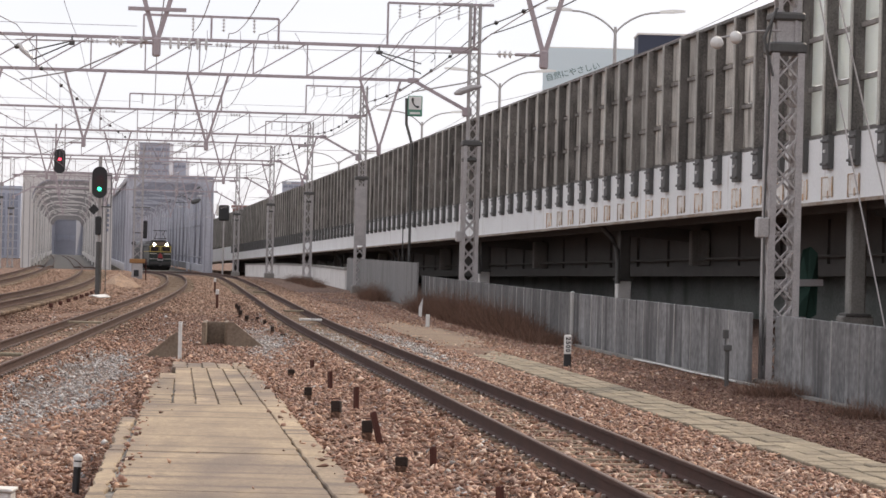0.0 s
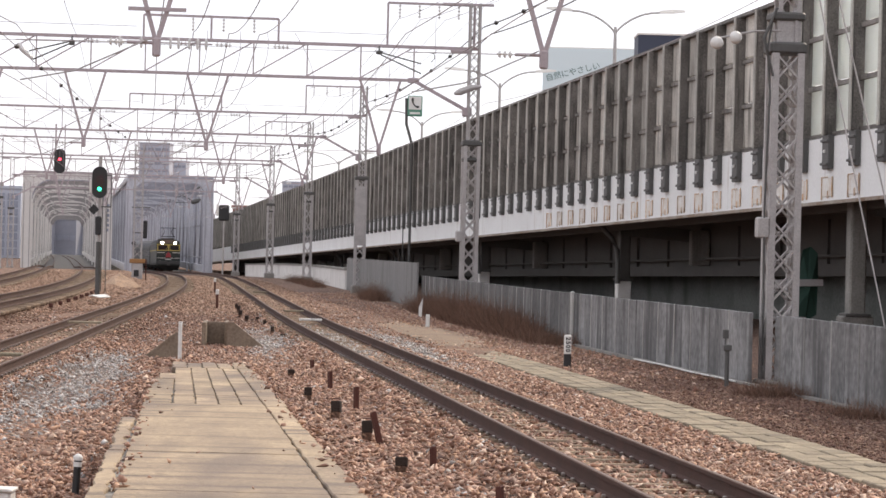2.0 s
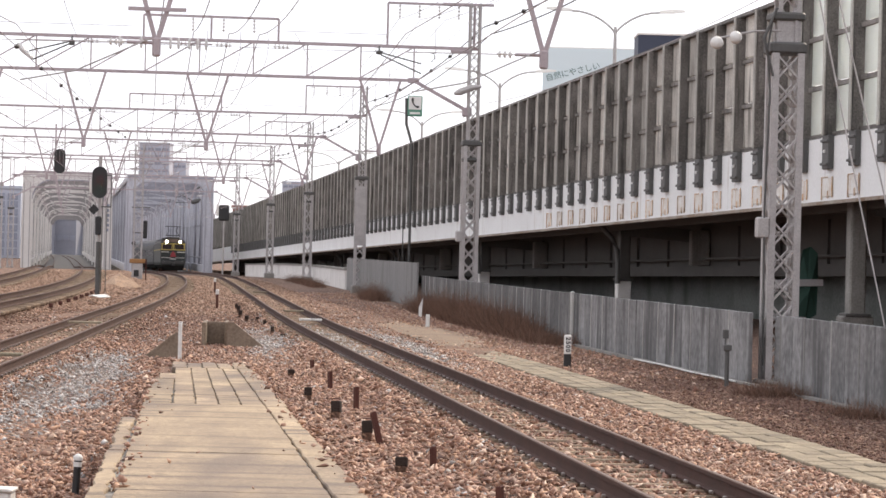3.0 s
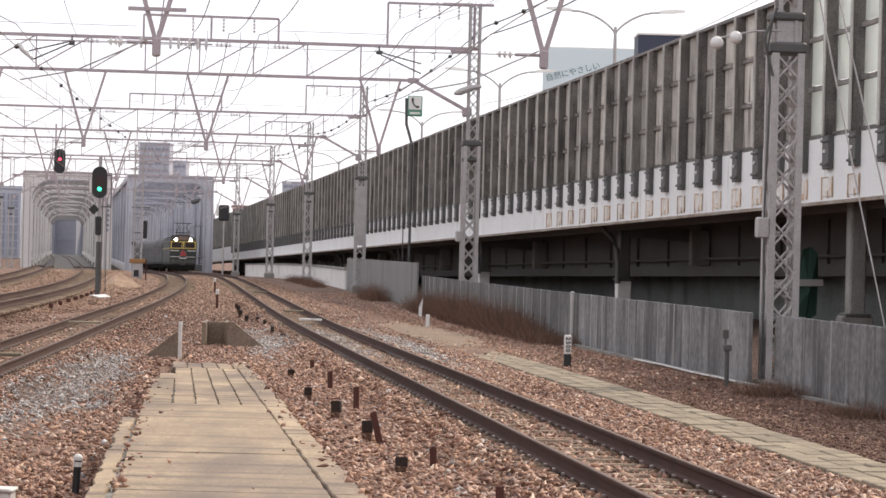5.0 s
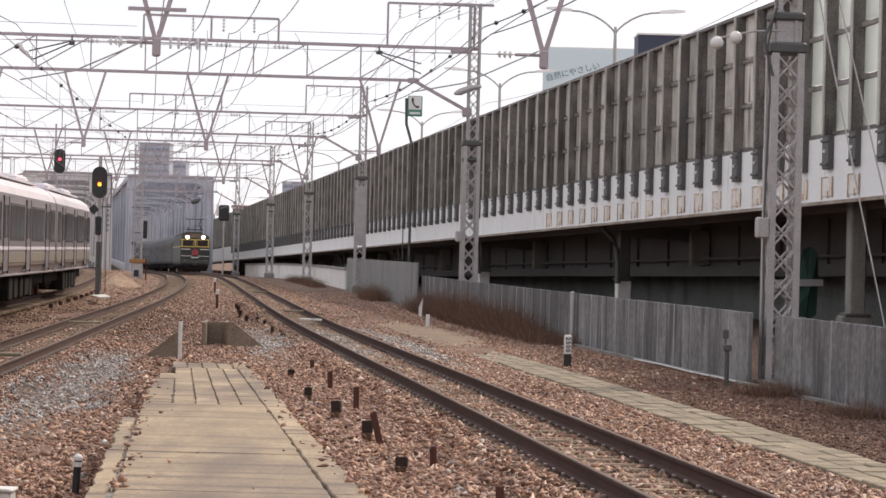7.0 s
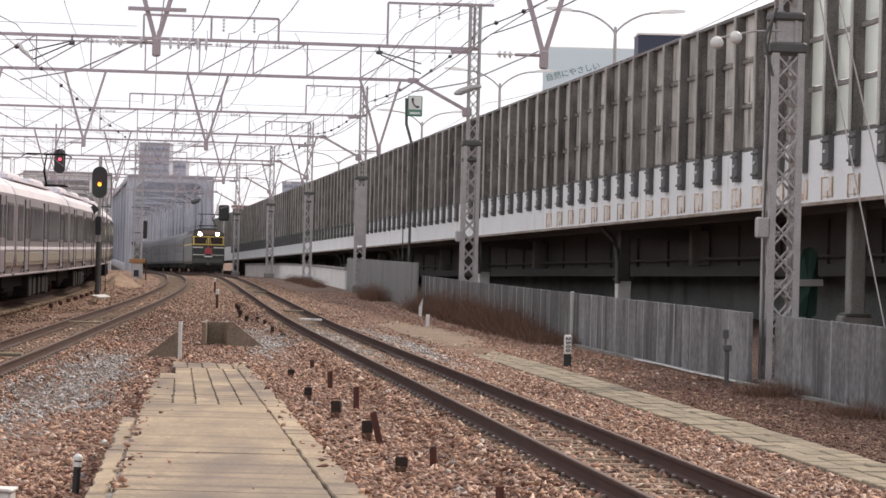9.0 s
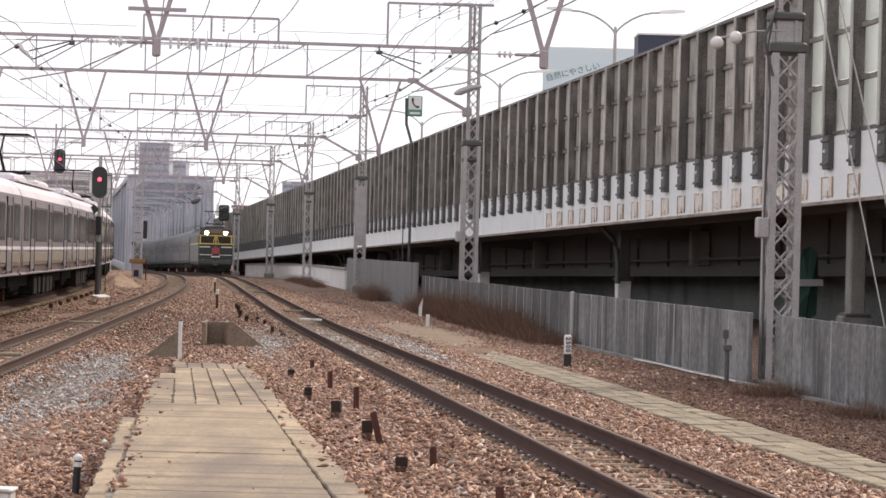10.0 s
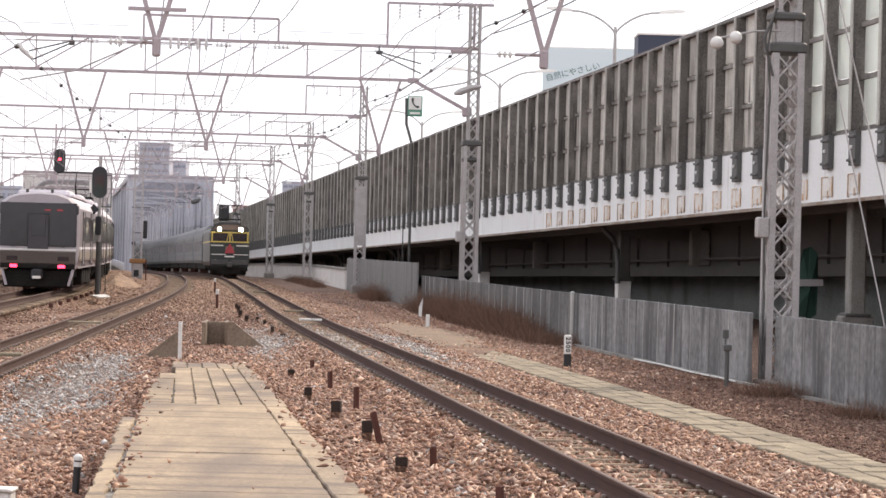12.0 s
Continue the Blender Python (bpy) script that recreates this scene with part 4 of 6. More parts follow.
def build_wires():
    ys = [-30.0, 52.4, 101.0, 153.0, 197.0, 239.0, 284.0, 340.0]
    for tr, lift in ((track_r, 0), (track_m, 0), (track_l, RISE), (track_ll, RISE)):
        base = thing("catenary_wires", Matrix(), "thin overhead contact wire hung on droppers from its carrier", "overhead wires", "overhead wires")
        for a, b in zip(ys, ys[1:]):
            yo = 0 if a < 0 else 1.4 / 8
            pa, pb = on(tr, a - yo, 0, 0, lift), on(tr, b - yo, 0, 0, lift)
            contact = span_points(pa + Vector((0, 0, 5.15)), pb + Vector((0, 0, 5.15)), 0.03)
            carrier = span_points(pa + Vector((0, 0, 6.2)), pb + Vector((0, 0, 6.2)), 0.55)
            part("contact_wire", MB().tube(contact, 0.009, 4), WIRE, base)
            part("carrier_wire", MB().tube(carrier, 0.010, 4), WIRE, base)
            for k in range(1, 14):
                part("dropper", MB().tube([contact[k], carrier[k]], 0.006, 3, cap=False), WIRE, base)
    # feeders over the portal frames and along the masts
    def along(off, z, i):
        mx, my, turn, span = PORTALS[i]
        a = radians(turn)
        return Vector((mx + off * math.cos(a), my + off * math.sin(a), z + dip(my)))
    for off, z, sag, r in ((-11.6, 9.85, 0.9, 0.023), (-10.3, 9.85, 0.8, 0.023), (-9.0, 9.85, 1.0, 0.023), (-7.9, 9.85, 0.9, 0.023), (-2.8, 10.6, 0.7, 0.014), (-2.0, 10.6, 0.8, 0.014),
                           (-1.1, 10.6, 0.6, 0.014), (0.35, 10.4, 0.45, 0.034), (0.62, 10.15, 0.5, 0.030), (0.4, 11.2, 0.5, 0.012), (-14.4, 9.4, 0.5, 0.012), (-18.5, 9.2, 0.6, 0.014), (0.5, 7.6, 0.4, 0.012)):
        base = thing("feeder_cable", Matrix(), "thin sagging feeder cable strung from portal to portal", "cable", "feeder cables")
        start = along(off, z, 0) - (along(off, z, 1) - along(off, z, 0)) * 1.4
        pts = [start] + [along(off, z, i) for i in range(len(PORTALS))]
        for p, q in zip(pts, pts[1:]):
            line = span_points(p, q, sag)
            part("span", MB().tube(line, r * 0.75, 4), WIRE if r < 0.025 else BRACKET, base)
            if off == 0.35 and q.y < 240:
                for k in range(1, 14, 2):
                    part("bobbin", MB().tube([line[k] - Vector((0, 0.18, 0)), line[k], line[k] + Vector((0, 0.18, 0))], [0.04, 0.085, 0.04], 8), BLACK, base)
    base = thing("bobbin_cable", Matrix(), "slanting cable strung with small dark bobbins", "cable", "feeder cables")
    line = span_points((-6.5, 20, 6.4), (-16.9, 150, 7.55), 0.25, 30)
    part("span", MB().tube(line, 0.012, 4), WIRE, base)
    part("span", MB().tube([p + Vector((-0.25, 0, -0.35)) for p in line], 0.010, 4), WIRE, base)
    for k in range(8, 28, 2):
        part("bobbin", MB().tube([line[k] - Vector((0, 0.1, 0)), line[k], line[k] + Vector((0, 0.1, 0))], [0.03, 0.06, 0.03], 8), BLACK, base)
    # jumpers that hang in loops from the feeder frames to the line
    for i in (1, 2):
        for off, drop, dx in ((-8.6, 2.6, -1.6), (-9.8, 2.8, -1.7), (-7.6, 2.2, -1.5), (-6.6, 2.0, 0.6)):
            base = thing("jumper_cable", Matrix(), "jumper cable hanging in a loose loop under the portal", "cable", "jumper cables")
            p = along(off, 9.95, i)
            q = along(off + dx, 9.95 - drop, i)
            pts = []
            for k in range(13):
                t = k / 12
                w = 4 * t * (1 - t)
                pts.append(p.lerp(q, t) + Vector((0.55 * w * (1 - t * 0.5), 0, -0.55 * w)))
            part("loop", MB().tube(pts, 0.011, 5), WIRE, base)
    # guys of the near mast
    for x1, y1 in ((8.35, 50.4), (9.0, 50.8)):
        base = thing("guy_wire", Matrix(), "steel guy wire staying the mast", "guy wire", "guy wires")
        part("strand", MB().tube([(6.75 + (x1 - 8.35) * 0.5, 52.2, 8.4), (x1, y1, 0.0)], 0.016, 5), GALV, base)


# ---- bridges ----
def arch_ring(w, zt, r, n=6):
    """Half outline of an opening of half width w with rounded upper corners, from the left foot to the right foot."""
    pts = [(-w, 0.0)]
    for k in range(n + 1):
        t = math.pi - (math.pi / 2) * k / n
        pts.append((-w + r + r * math.cos(t), zt - r + r * math.sin(t)))
    for k in range(n + 1):
        t = math.pi / 2 - (math.pi / 2) * k / n
        pts.append((w - r + r * math.cos(t), zt - r + r * math.sin(t)))
    pts.append((w, 0.0))
    return pts


def build_bridge(x, y, turn, half, top, mp, mi, label, crown, col, head, bright):
    z0 = dip(y) - 0.2
    base = thing("truss_bridge", pose(x, y, z0, 0, 0, turn), label, "railway bridge", "truss bridges")
    ht = top - z0
    L, st = 480.0, 6.0
    # the end portal with its rounded opening
    cl, cr = col
    mid = (cl - cr) / 2
    inner = [(a + mid, b) for a, b in arch_ring(half - (cl + cr) / 2, ht - head, crown)]
    outer = [(-half, 0.0)] + [(-half, ht * 0.5)] + [((px - mid) / (half - (cl + cr) / 2) * half, ht) for px, pz in inner[2:-2]] + [(half, ht * 0.5)] + [(half, 0.0)]
    mb = MB()
    n = len(inner)
    for yy in (-0.3, 0.3):
        mb.v += [(a, yy, b) for a, b in inner] + [(a, yy, b) for a, b in outer]
    for k in range(n - 1):
        mb.f.append([k, k + 1, n + k + 1, n + k])
        mb.f.append([2 * n + k, 3 * n + k, 3 * n + k + 1, 2 * n + k + 1])
        mb.f.append([k, 2 * n + k, 2 * n + k + 1, k + 1])
        mb.f.append([n + k, n + k + 1, 3 * n + k + 1, 3 * n + k])
    face = part("end_portal", mb, mp, base)
    # angle bar that follows the opening, rivet strips and cover plates on the portal's face
    edge = MB()
    for p, q in zip(inner[1:], inner[2:-1]):
        edge.bar((p[0], -0.33, p[1] + 0.06), (q[0], -0.33, q[1] + 0.06), 0.07, 0.12)
    part("portal_edge", edge, BRIDGEIN, face)
    for k in range(5):
        part("cover_plate", MB().box((-half + (k + 0.5) * half * 0.4, -0.32, ht - 0.16), (half * 0.33, 0.04, 0.22), ch=0.01), mi, face)
    for s in (-1, 1):
        w = cl if s < 0 else cr
        for e in (0.2, 0.8):
            part("column_strip", MB().box((s * (half - w * e), -0.315, ht * 0.45), (0.07, 0.03, ht * 0.86)), mi, face)
        part("bottom_chord", MB().bar((s * (half - 0.3), 0, 0.5), (s * (half - 0.3), L, 0.5), 0.55, 0.8), mp, base)
        part("top_chord", MB().bar((s * (half - 0.3), 0.3, ht - 0.35), (s * (half - 0.3), L, ht - 0.35), 0.5, 0.5), mp, base)
        part("guard_rail", MB().bar((s * (half - 0.7), 0.5, 1.7), (s * (half - 0.7), L, 1.7), 0.08, 0.1), mi, base)
        for k in range(1, int(L / st) + 1):
            yy = k * st
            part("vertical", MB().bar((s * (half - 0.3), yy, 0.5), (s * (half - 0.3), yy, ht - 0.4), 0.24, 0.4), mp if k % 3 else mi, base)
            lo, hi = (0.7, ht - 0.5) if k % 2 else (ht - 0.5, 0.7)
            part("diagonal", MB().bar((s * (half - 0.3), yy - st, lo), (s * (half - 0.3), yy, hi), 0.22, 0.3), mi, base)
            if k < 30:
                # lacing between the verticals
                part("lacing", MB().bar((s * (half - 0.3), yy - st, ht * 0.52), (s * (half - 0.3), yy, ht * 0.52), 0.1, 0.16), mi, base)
    for k in range(10):
        # lattice in the portal's head
        x0 = -half + 0.4 + k * (2 * half - 0.8) / 10
        x1 = x0 + (2 * half - 0.8) / 10
        za, zb = (ht - 0.3, ht - 1.7) if k % 2 else (ht - 1.7, ht - 0.3)
        part("portal_brace", MB().bar((x0, 3.0, za), (x1, 3.0, zb), 0.12), mi, base)
    part("portal_strut", MB().bar((-half + 0.3, 3.0, ht - 1.75), (half - 0.3, 3.0, ht - 1.75), 0.16), mi, base)
    for k in range(1, int(L / st) + 1):
        yy = k * st
        if k in bright:
            # deep knee-braced frames at the ends of the spans, coloured paler as catching light
            rin = arch_ring(half - 0.75, ht - 1.0, crown, 6)
            rin2 = arch_ring(half - 1.15, ht - 1.75, crown, 6)
            fr = MB()
            for ring in (rin, rin2):
                for p, q in zip(ring, ring[1:]):
                    fr.bar((p[0], yy, p[1]), (q[0], yy, q[1]), 0.18, 0.2)
            for p, q in zip(rin[1:-1:2], rin2[2:-1:2]):
                fr.bar((p[0], yy, p[1]), (q[0], yy, q[1]), 0.1)
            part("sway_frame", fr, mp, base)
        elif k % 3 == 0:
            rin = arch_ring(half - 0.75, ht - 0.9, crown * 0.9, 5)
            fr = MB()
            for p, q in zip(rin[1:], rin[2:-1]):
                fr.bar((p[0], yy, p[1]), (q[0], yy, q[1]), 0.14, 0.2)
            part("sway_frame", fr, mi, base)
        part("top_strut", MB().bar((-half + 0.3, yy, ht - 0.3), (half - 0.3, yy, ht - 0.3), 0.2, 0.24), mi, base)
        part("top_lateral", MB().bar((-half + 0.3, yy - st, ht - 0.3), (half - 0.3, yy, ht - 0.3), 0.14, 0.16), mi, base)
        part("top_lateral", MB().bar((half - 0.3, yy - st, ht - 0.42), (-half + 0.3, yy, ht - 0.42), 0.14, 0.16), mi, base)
        if k % 4 == 2 and k < 50:
            # the overhead line's carriers
            for s in (-1, 1):
                part("line_drop", MB().bar((s * 1.95, yy, ht - 0.4), (s * 1.95, yy, ht - 2.3), 0.08).bar((s * 1.95, yy, ht - 2.2), (s * (half - 0.5), yy, ht - 1.5), 0.06), mi, base)
    part("floor_slab", MB().box((0, L / 2, -0.45), (2 * half, L, 0.5)), DARKSTEEL, base)
    return base


def build_bridges():
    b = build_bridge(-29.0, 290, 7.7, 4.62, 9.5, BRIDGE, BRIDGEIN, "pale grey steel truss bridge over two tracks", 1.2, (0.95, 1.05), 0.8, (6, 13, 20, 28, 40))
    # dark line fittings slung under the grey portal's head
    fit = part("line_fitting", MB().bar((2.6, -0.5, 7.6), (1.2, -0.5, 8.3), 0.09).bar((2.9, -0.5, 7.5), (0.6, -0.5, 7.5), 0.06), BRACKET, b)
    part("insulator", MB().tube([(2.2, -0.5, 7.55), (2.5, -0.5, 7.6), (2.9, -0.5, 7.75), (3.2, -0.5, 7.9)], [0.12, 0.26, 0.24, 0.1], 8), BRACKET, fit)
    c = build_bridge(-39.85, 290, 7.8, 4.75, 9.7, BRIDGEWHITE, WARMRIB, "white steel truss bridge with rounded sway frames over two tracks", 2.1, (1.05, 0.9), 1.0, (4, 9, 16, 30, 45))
    # illegible upright lettering on the white portal's column
    for k, w in enumerate((0.32, 0.26, 0.34, 0.22, 0.3, 0.2)):
        part("lettering_bar", MB().box((4.28, -0.345, 7.0 - k * 0.52), (w, 0.02, 0.3)), FARDARK, c)


# ---- signals ----
def lamp(parent, x, y, z, material, name):
    g = MB().tube([(x, y, z), (x, y - 0.05, z)], [0.085, 0.078], 12)
    part(name, g, material, parent)


def signal_head(parent, w, h, cz, y):
    pts = []
    for k in range(24):
        t = 2 * math.pi * k / 24
        pts.append((w / 2 * math.cos(t), (h / 2 - w / 2) * (1 if math.sin(t) > 0 else -1) * (1 if abs(math.sin(t)) > 1e-6 else 0) + w / 2 * math.sin(t) + cz))
    hd = part("head_plate", MB().sweep([[(a, y, b) for a, b in pts], [(a, y + 0.06, b) for a, b in pts]]), BLACK, parent)
    part("lamp_case", MB().box((0, y + 0.2, cz), (w * 0.6, 0.3, h * 0.8), ch=0.05), BLACK, parent)
    return hd


def hood(parent, z, y):
    pts = []
    for a in range(0, 181, 20):
        pts.append((0.14 * math.cos(radians(a)), 0.14 * math.sin(radians(a)) + z))
    mb = MB()
    mb.sweep([[(p[0], y, p[1]) for p in pts] + [(p[0] * 0.88, y, (p[1] - z) * 0.88 + z) for p in reversed(pts)],
              [(p[0], y - 0.25, p[1]) for p in pts] + [(p[0] * 0.88, y - 0.25, (p[1] - z) * 0.88 + z) for p in reversed(pts)]])
    part("hood", mb, BLACK, parent)


# added discs that cover steadily glowing lamps whenever these should look unlit
LAMP_MASKS = []


def build_signals():
    sx, sy = -13.95, 111.0
    z0 = 0.0
    sg = thing("colour_light_signal", pose(sx, sy, z0 - 0.05, 0, 0, 4), "black colour light signal on a slim steel post beside the track", "railway signal")
    part("post", MB().tube([(0, 0, 0), (0, 0, 5.65)], 0.075, 10), GALV, sg)
    part("lower_post", MB().tube([(0, -0.0, 0), (0, 0, 2.2)], 0.105, 10), BRACKET, sg)
    cz = 4.60
    signal_head(sg, 0.62, 1.28, cz, -0.30)
    for z, m, nm in ((4.33, GREENGLOW, "green_lamp"), (4.52, AMBERGLOW, "amber_lamp"), (4.72, REDGLOW, "red_lamp")):
        lamp(sg, 0.0, -0.31, z, m, nm)
        s = part("aspect_shutter", MB().tube([(0, -0.37, 0), (0, -0.40, 0)], 0.092, 12), BLACK, sg, "small black disc added to hide the lamp when off")
        LAMP_MASKS.append((s, z, nm))
    part("number_plate", MB().box((-0.30, -0.25, 4.40), (0.22, 0.05, 0.45), ch=0.02), POSTEDGE, sg)
    part("bracket_arm", MB().bar((0, 0, 3.62), (0.46, 0, 3.62), 0.05).bar((0.46, 0, 3.62), (0.46, 0, 4.9), 0.04).bar((0, 0, 4.9), (0.46, 0, 4.9), 0.04), BRACKET, sg)
    part("diamond_marker", MB().tube([(-0.22, -0.12, 3.5), (-0.22, -0.18, 3.5)], 0.22, 4), BLACK, sg)
    part("relay_box", MB().box((-0.02, -0.12, 2.85), (0.24, 0.22, 0.75), ch=0.03), BLACK, sg)
    part("ladder", MB().bar((0.12, 0.1, 0.2), (0.12, 0.1, 4.0), 0.03).bar((0.3, 0.1, 0.2), (0.3, 0.1, 4.0), 0.03), BRACKET, sg)
    # the signal hung under the third portal's beam
    s2 = thing("hanging_signal", pose(-21.1, 150.2, 0.1, 0, 0, 5), "black signal showing red, hung from the portal's beam", "railway signal")
    part("drop_post", MB().bar((-0.25, 0, 5.55), (-0.25, 0, 8.5), 0.09).bar((0.25, 0, 5.9), (0.25, 0, 8.5), 0.06), BEAM, s2)
    signal_head(s2, 0.62, 1.35, 6.45, -0.25)
    lamp(s2, 0.0, -0.26, 6.55, REDGLOW, "red_lamp")
    LAMP_MASKS.append((part("aspect_shutter", MB().tube([(0, -0.32, 0), (0, -0.35, 0)], 0.092, 12), BLACK, s2, "small black disc added to hide the lamp when off"), 6.55, "hung_lamp"))
    part("cage", MB().bar((-0.5, -0.2, 6.0), (0.45, -0.2, 6.0), 0.05).bar((-0.5, -0.2, 5.55), (-0.1, -0.2, 5.55), 0.3), BEAM, s2)
    # the signal whose back is seen beside the far curve
    s3 = thing("signal_back", pose(-20.85, 260, -0.5, 0, 0, 8), "black signal head on a post at the far curve", "railway signal")
    part("post", MB().tube([(0, 0, 0), (0, 0, 6.6)], 0.08, 8), GALV, s3)
    part("lamp_case", MB().box((0, 0, 5.85), (1.0, 0.4, 1.5), ch=0.15), BLACK, s3)
    part("side_panel", MB().box((-0.62, 0.05, 6.1), (0.22, 0.3, 1.1), ch=0.03), POSTEDGE, s3)
    # dark small signals on the bridge's approach
    s4 = thing("approach_signal", pose(-22.85, 205, -0.1, 0, 0, 8), "narrow black signal on a lattice post before the bridge", "railway signal")
    part("post", lattice(MB(), 0, 0, 0, 9.7, 0.6, 0.6, 0.11, 0, 0.07), GALV, s4)
    part("cross_arm", MB().bar((-0.9, 0, 8.9), (1.1, 0, 8.9), 0.08), GALV, s4)
    part("cross_arm", MB().bar((-0.7, 0, 7.9), (0.9, 0, 7.9), 0.07), GALV, s4)
    part("lamp_case", MB().box((0.55, -0.1, 3.35), (0.3, 0.3, 1.35), ch=0.05), BLACK, s4)
    part("bracket_arm", MB().bar((-0.5, 0, 5.0), (0.9, 0, 5.0), 0.07).bar((-0.4, 0, 3.1), (0.6, 0, 3.1), 0.07), BRACKET, s4)
    part("round_lamp", MB().tube([(-0.3, -0.1, 2.3), (-0.3, -0.25, 2.3)], 0.16, 10), BLACK, s4)


# ---- small things by the track ----
def px_box(name, x, y, z, s, material, label, category, rz=0.0, group="", tilt=0.0):
    ob = single(name, MB().box((0, 0, s[2] / 2), s, ch=min(s) * 0.12), material, label, category, pose(x, y, z, tilt, tilt * 0.6, rz), group)
    return ob


def build_small():
    # rusty stubs and timber blocks in the ballast
    for k, (x, y, w, h) in enumerate(((-0.38, 28.9, 0.15, 0.16), (-0.87, 33.7, 0.15, 0.24), (-1.41, 37.8, 0.15, 0.25), (-2.02, 42.3, 0.13, 0.20), (-2.72, 50.2, 0.13, 0.12), (-4.08, 70.8, 0.13, 0.13), (-4.57, 74.4, 0.11, 0.22), (-5.23, 81.3, 0.11, 0.2), (-5.82, 86.9, 0.12, 0.16), (-6.12, 86.4, 0.14, 0.2), (-6.75, 92, 0.13, 0.24), (-7.25, 98, 0.13, 0.26), (-7.7, 103, 0.13, 0.22))):
        base = thing("timber_block", pose(x, y, -0.28, random.uniform(-4, 4), random.uniform(-4, 4), random.uniform(-20, 20)), "short dark timber block standing in the ballast", "timber block", "blocks in the ballast")
        w, h = w * 0.88, h * 0.95
        part("block", MB().box((0, 0, h * 0.68), (w, w, h * 0.68), ch=0.012), TIMBER, base)
        part("foot", MB().box((-0.01, 0, h * 0.2), (w * 0.94, w * 0.94, h * 0.5), ch=0.015), BALLAST, base, "dusty brown foot of the block")
        part("end_plate", MB().box((0, 0, h + 0.03), (w * 0.9, w * 0.9, 0.012), ch=0.004), DARKIRON, base)
    for k, (x, y, h, t) in enumerate(((-0.04, 29.7, 0.19, 2), (-0.70, 33.2, 0.36, 14), (-1.20, 40.0, 0.31, 1), (-1.83, 46.1, 0.26, 2), (-2.48, 53.5, 0.15, 4), (0.60, 25.7, 0.12, 0))):
        base = thing("rail_stake", pose(x, y, -0.28, 0, -t, 10 * k), "rusty iron stake driven into the ballast", "iron stake", "stakes in the ballast")
        part("web", MB().box((0, 0, h / 2), (0.065, 0.03, h + 0.05), ch=0.006), DARKIRON, base)
        part("flange", MB().box((-0.036, 0, h / 2), (0.018, 0.065, h + 0.04), ch=0.005), DARKIRON, base)
    # marker posts
    mk = thing("distance_post", pose(2.66, 57.4, -0.28, 0, 0, 3), "white concrete distance post with black figures and a black foot", "marker post")
    part("foot", MB().box((0, 0, 0.13), (0.15, 0.13, 0.3), ch=0.02), BLACK, mk)
    part("shaft", MB().box((0, 0, 0.46), (0.15, 0.13, 0.42), ch=0.025), WHITEP, mk)
    cu = bpy.data.curves.new("lettering", "FONT")
    cu.body, cu.size, cu.extrude, cu.align_x, cu.align_y = "2500", 0.125, 0.002, "CENTER", "CENTER"
    cu.offset = 0.004
    cu.space_character = 1.3
    cu.materials.append(BLACK)
    fg = new("lettering", cu)
    fg.parent = mk
    fg.matrix_basis = pose(0.0, -0.068, 0.465, 90, 0, 0) @ pose(0, 0, 0, 0, 0, -90)
    wp = thing("white_post", pose(-5.38, 56.6, -0.30), "slim white-painted post beside the pit", "marker post")
    part("shaft", MB().box((0, 0, 0.37), (0.075, 0.075, 0.78), ch=0.015), WHITEP, wp)
    part("top_cap", MB().box((0, 0, 0.77), (0.085, 0.085, 0.03), ch=0.01), WHITEP, wp)
    wp2 = thing("white_post", pose(-0.42, 85.8, -0.30), "short white post at the edge of the path", "marker post")
    part("shaft", MB().box((0, 0, 0.17), (0.13, 0.1, 0.42), ch=0.02), WHITEP, wp2)
    part("top_cap", MB().box((0, 0, 0.39), (0.12, 0.09, 0.03), ch=0.01), WHITEP, wp2)
    bp = thing("bollard", pose(-3.35, 25.4, -0.30, 0, 3, 0), "short black bollard with a white reflective cap", "bollard")
    part("shaft", MB().tube([(0, 0, 0), (0, 0, 0.33)], 0.035, 10), BLACK, bp)
    part("cap", MB().tube([(0, 0, 0.33), (0, 0, 0.36), (0, 0, 0.375), (0, 0, 0.39)], [0.042, 0.044, 0.035, 0.012], 12), WHITEP, bp, "white cap")
    part("band", MB().tube([(0, 0, 0.27), (0, 0, 0.315)], 0.040, 12), WHITEP, bp, "white reflective band")
    sg = thing("stand_post", pose(5.25, 50.2, -0.40, 0, 0, 5), "dark iron post with a small box at the fence", "post")
    part("shaft", MB().tube([(0, 0, 0), (0, 0, 0.85)], 0.042, 8), BRACKET, sg)
    part("head_box", MB().box((0.0, 0, 0.83), (0.15, 0.13, 0.12), ch=0.02), BRACKET, sg)
    part("top_sign", MB().box((-0.03, 0.02, 1.08), (0.11, 0.03, 0.16), ch=0.01), BRACKET, sg)
    part("stem", MB().tube([(-0.03, 0.02, 0.85), (-0.03, 0.02, 1.02)], 0.015, 6), BRACKET, sg)
    cb = thing("white_cabinet", pose(-3.92, 24.4, -0.28, 0, 0, 0), "low white metal cabinet in the ballast", "cabinet")
    part("body", MB().box((-0.1, 0, 0.0), (0.5, 0.3, 0.2), ch=0.02), WHITEP, cb)
    part("cover", MB().box((-0.1, 0, 0.112), (0.54, 0.34, 0.03), ch=0.01), POSTEDGE, cb)
    fg2 = thing("cloth_strip", pose(-0.75, 97, -0.35), "white torn sheet hanging at the panel fence", "sheet")
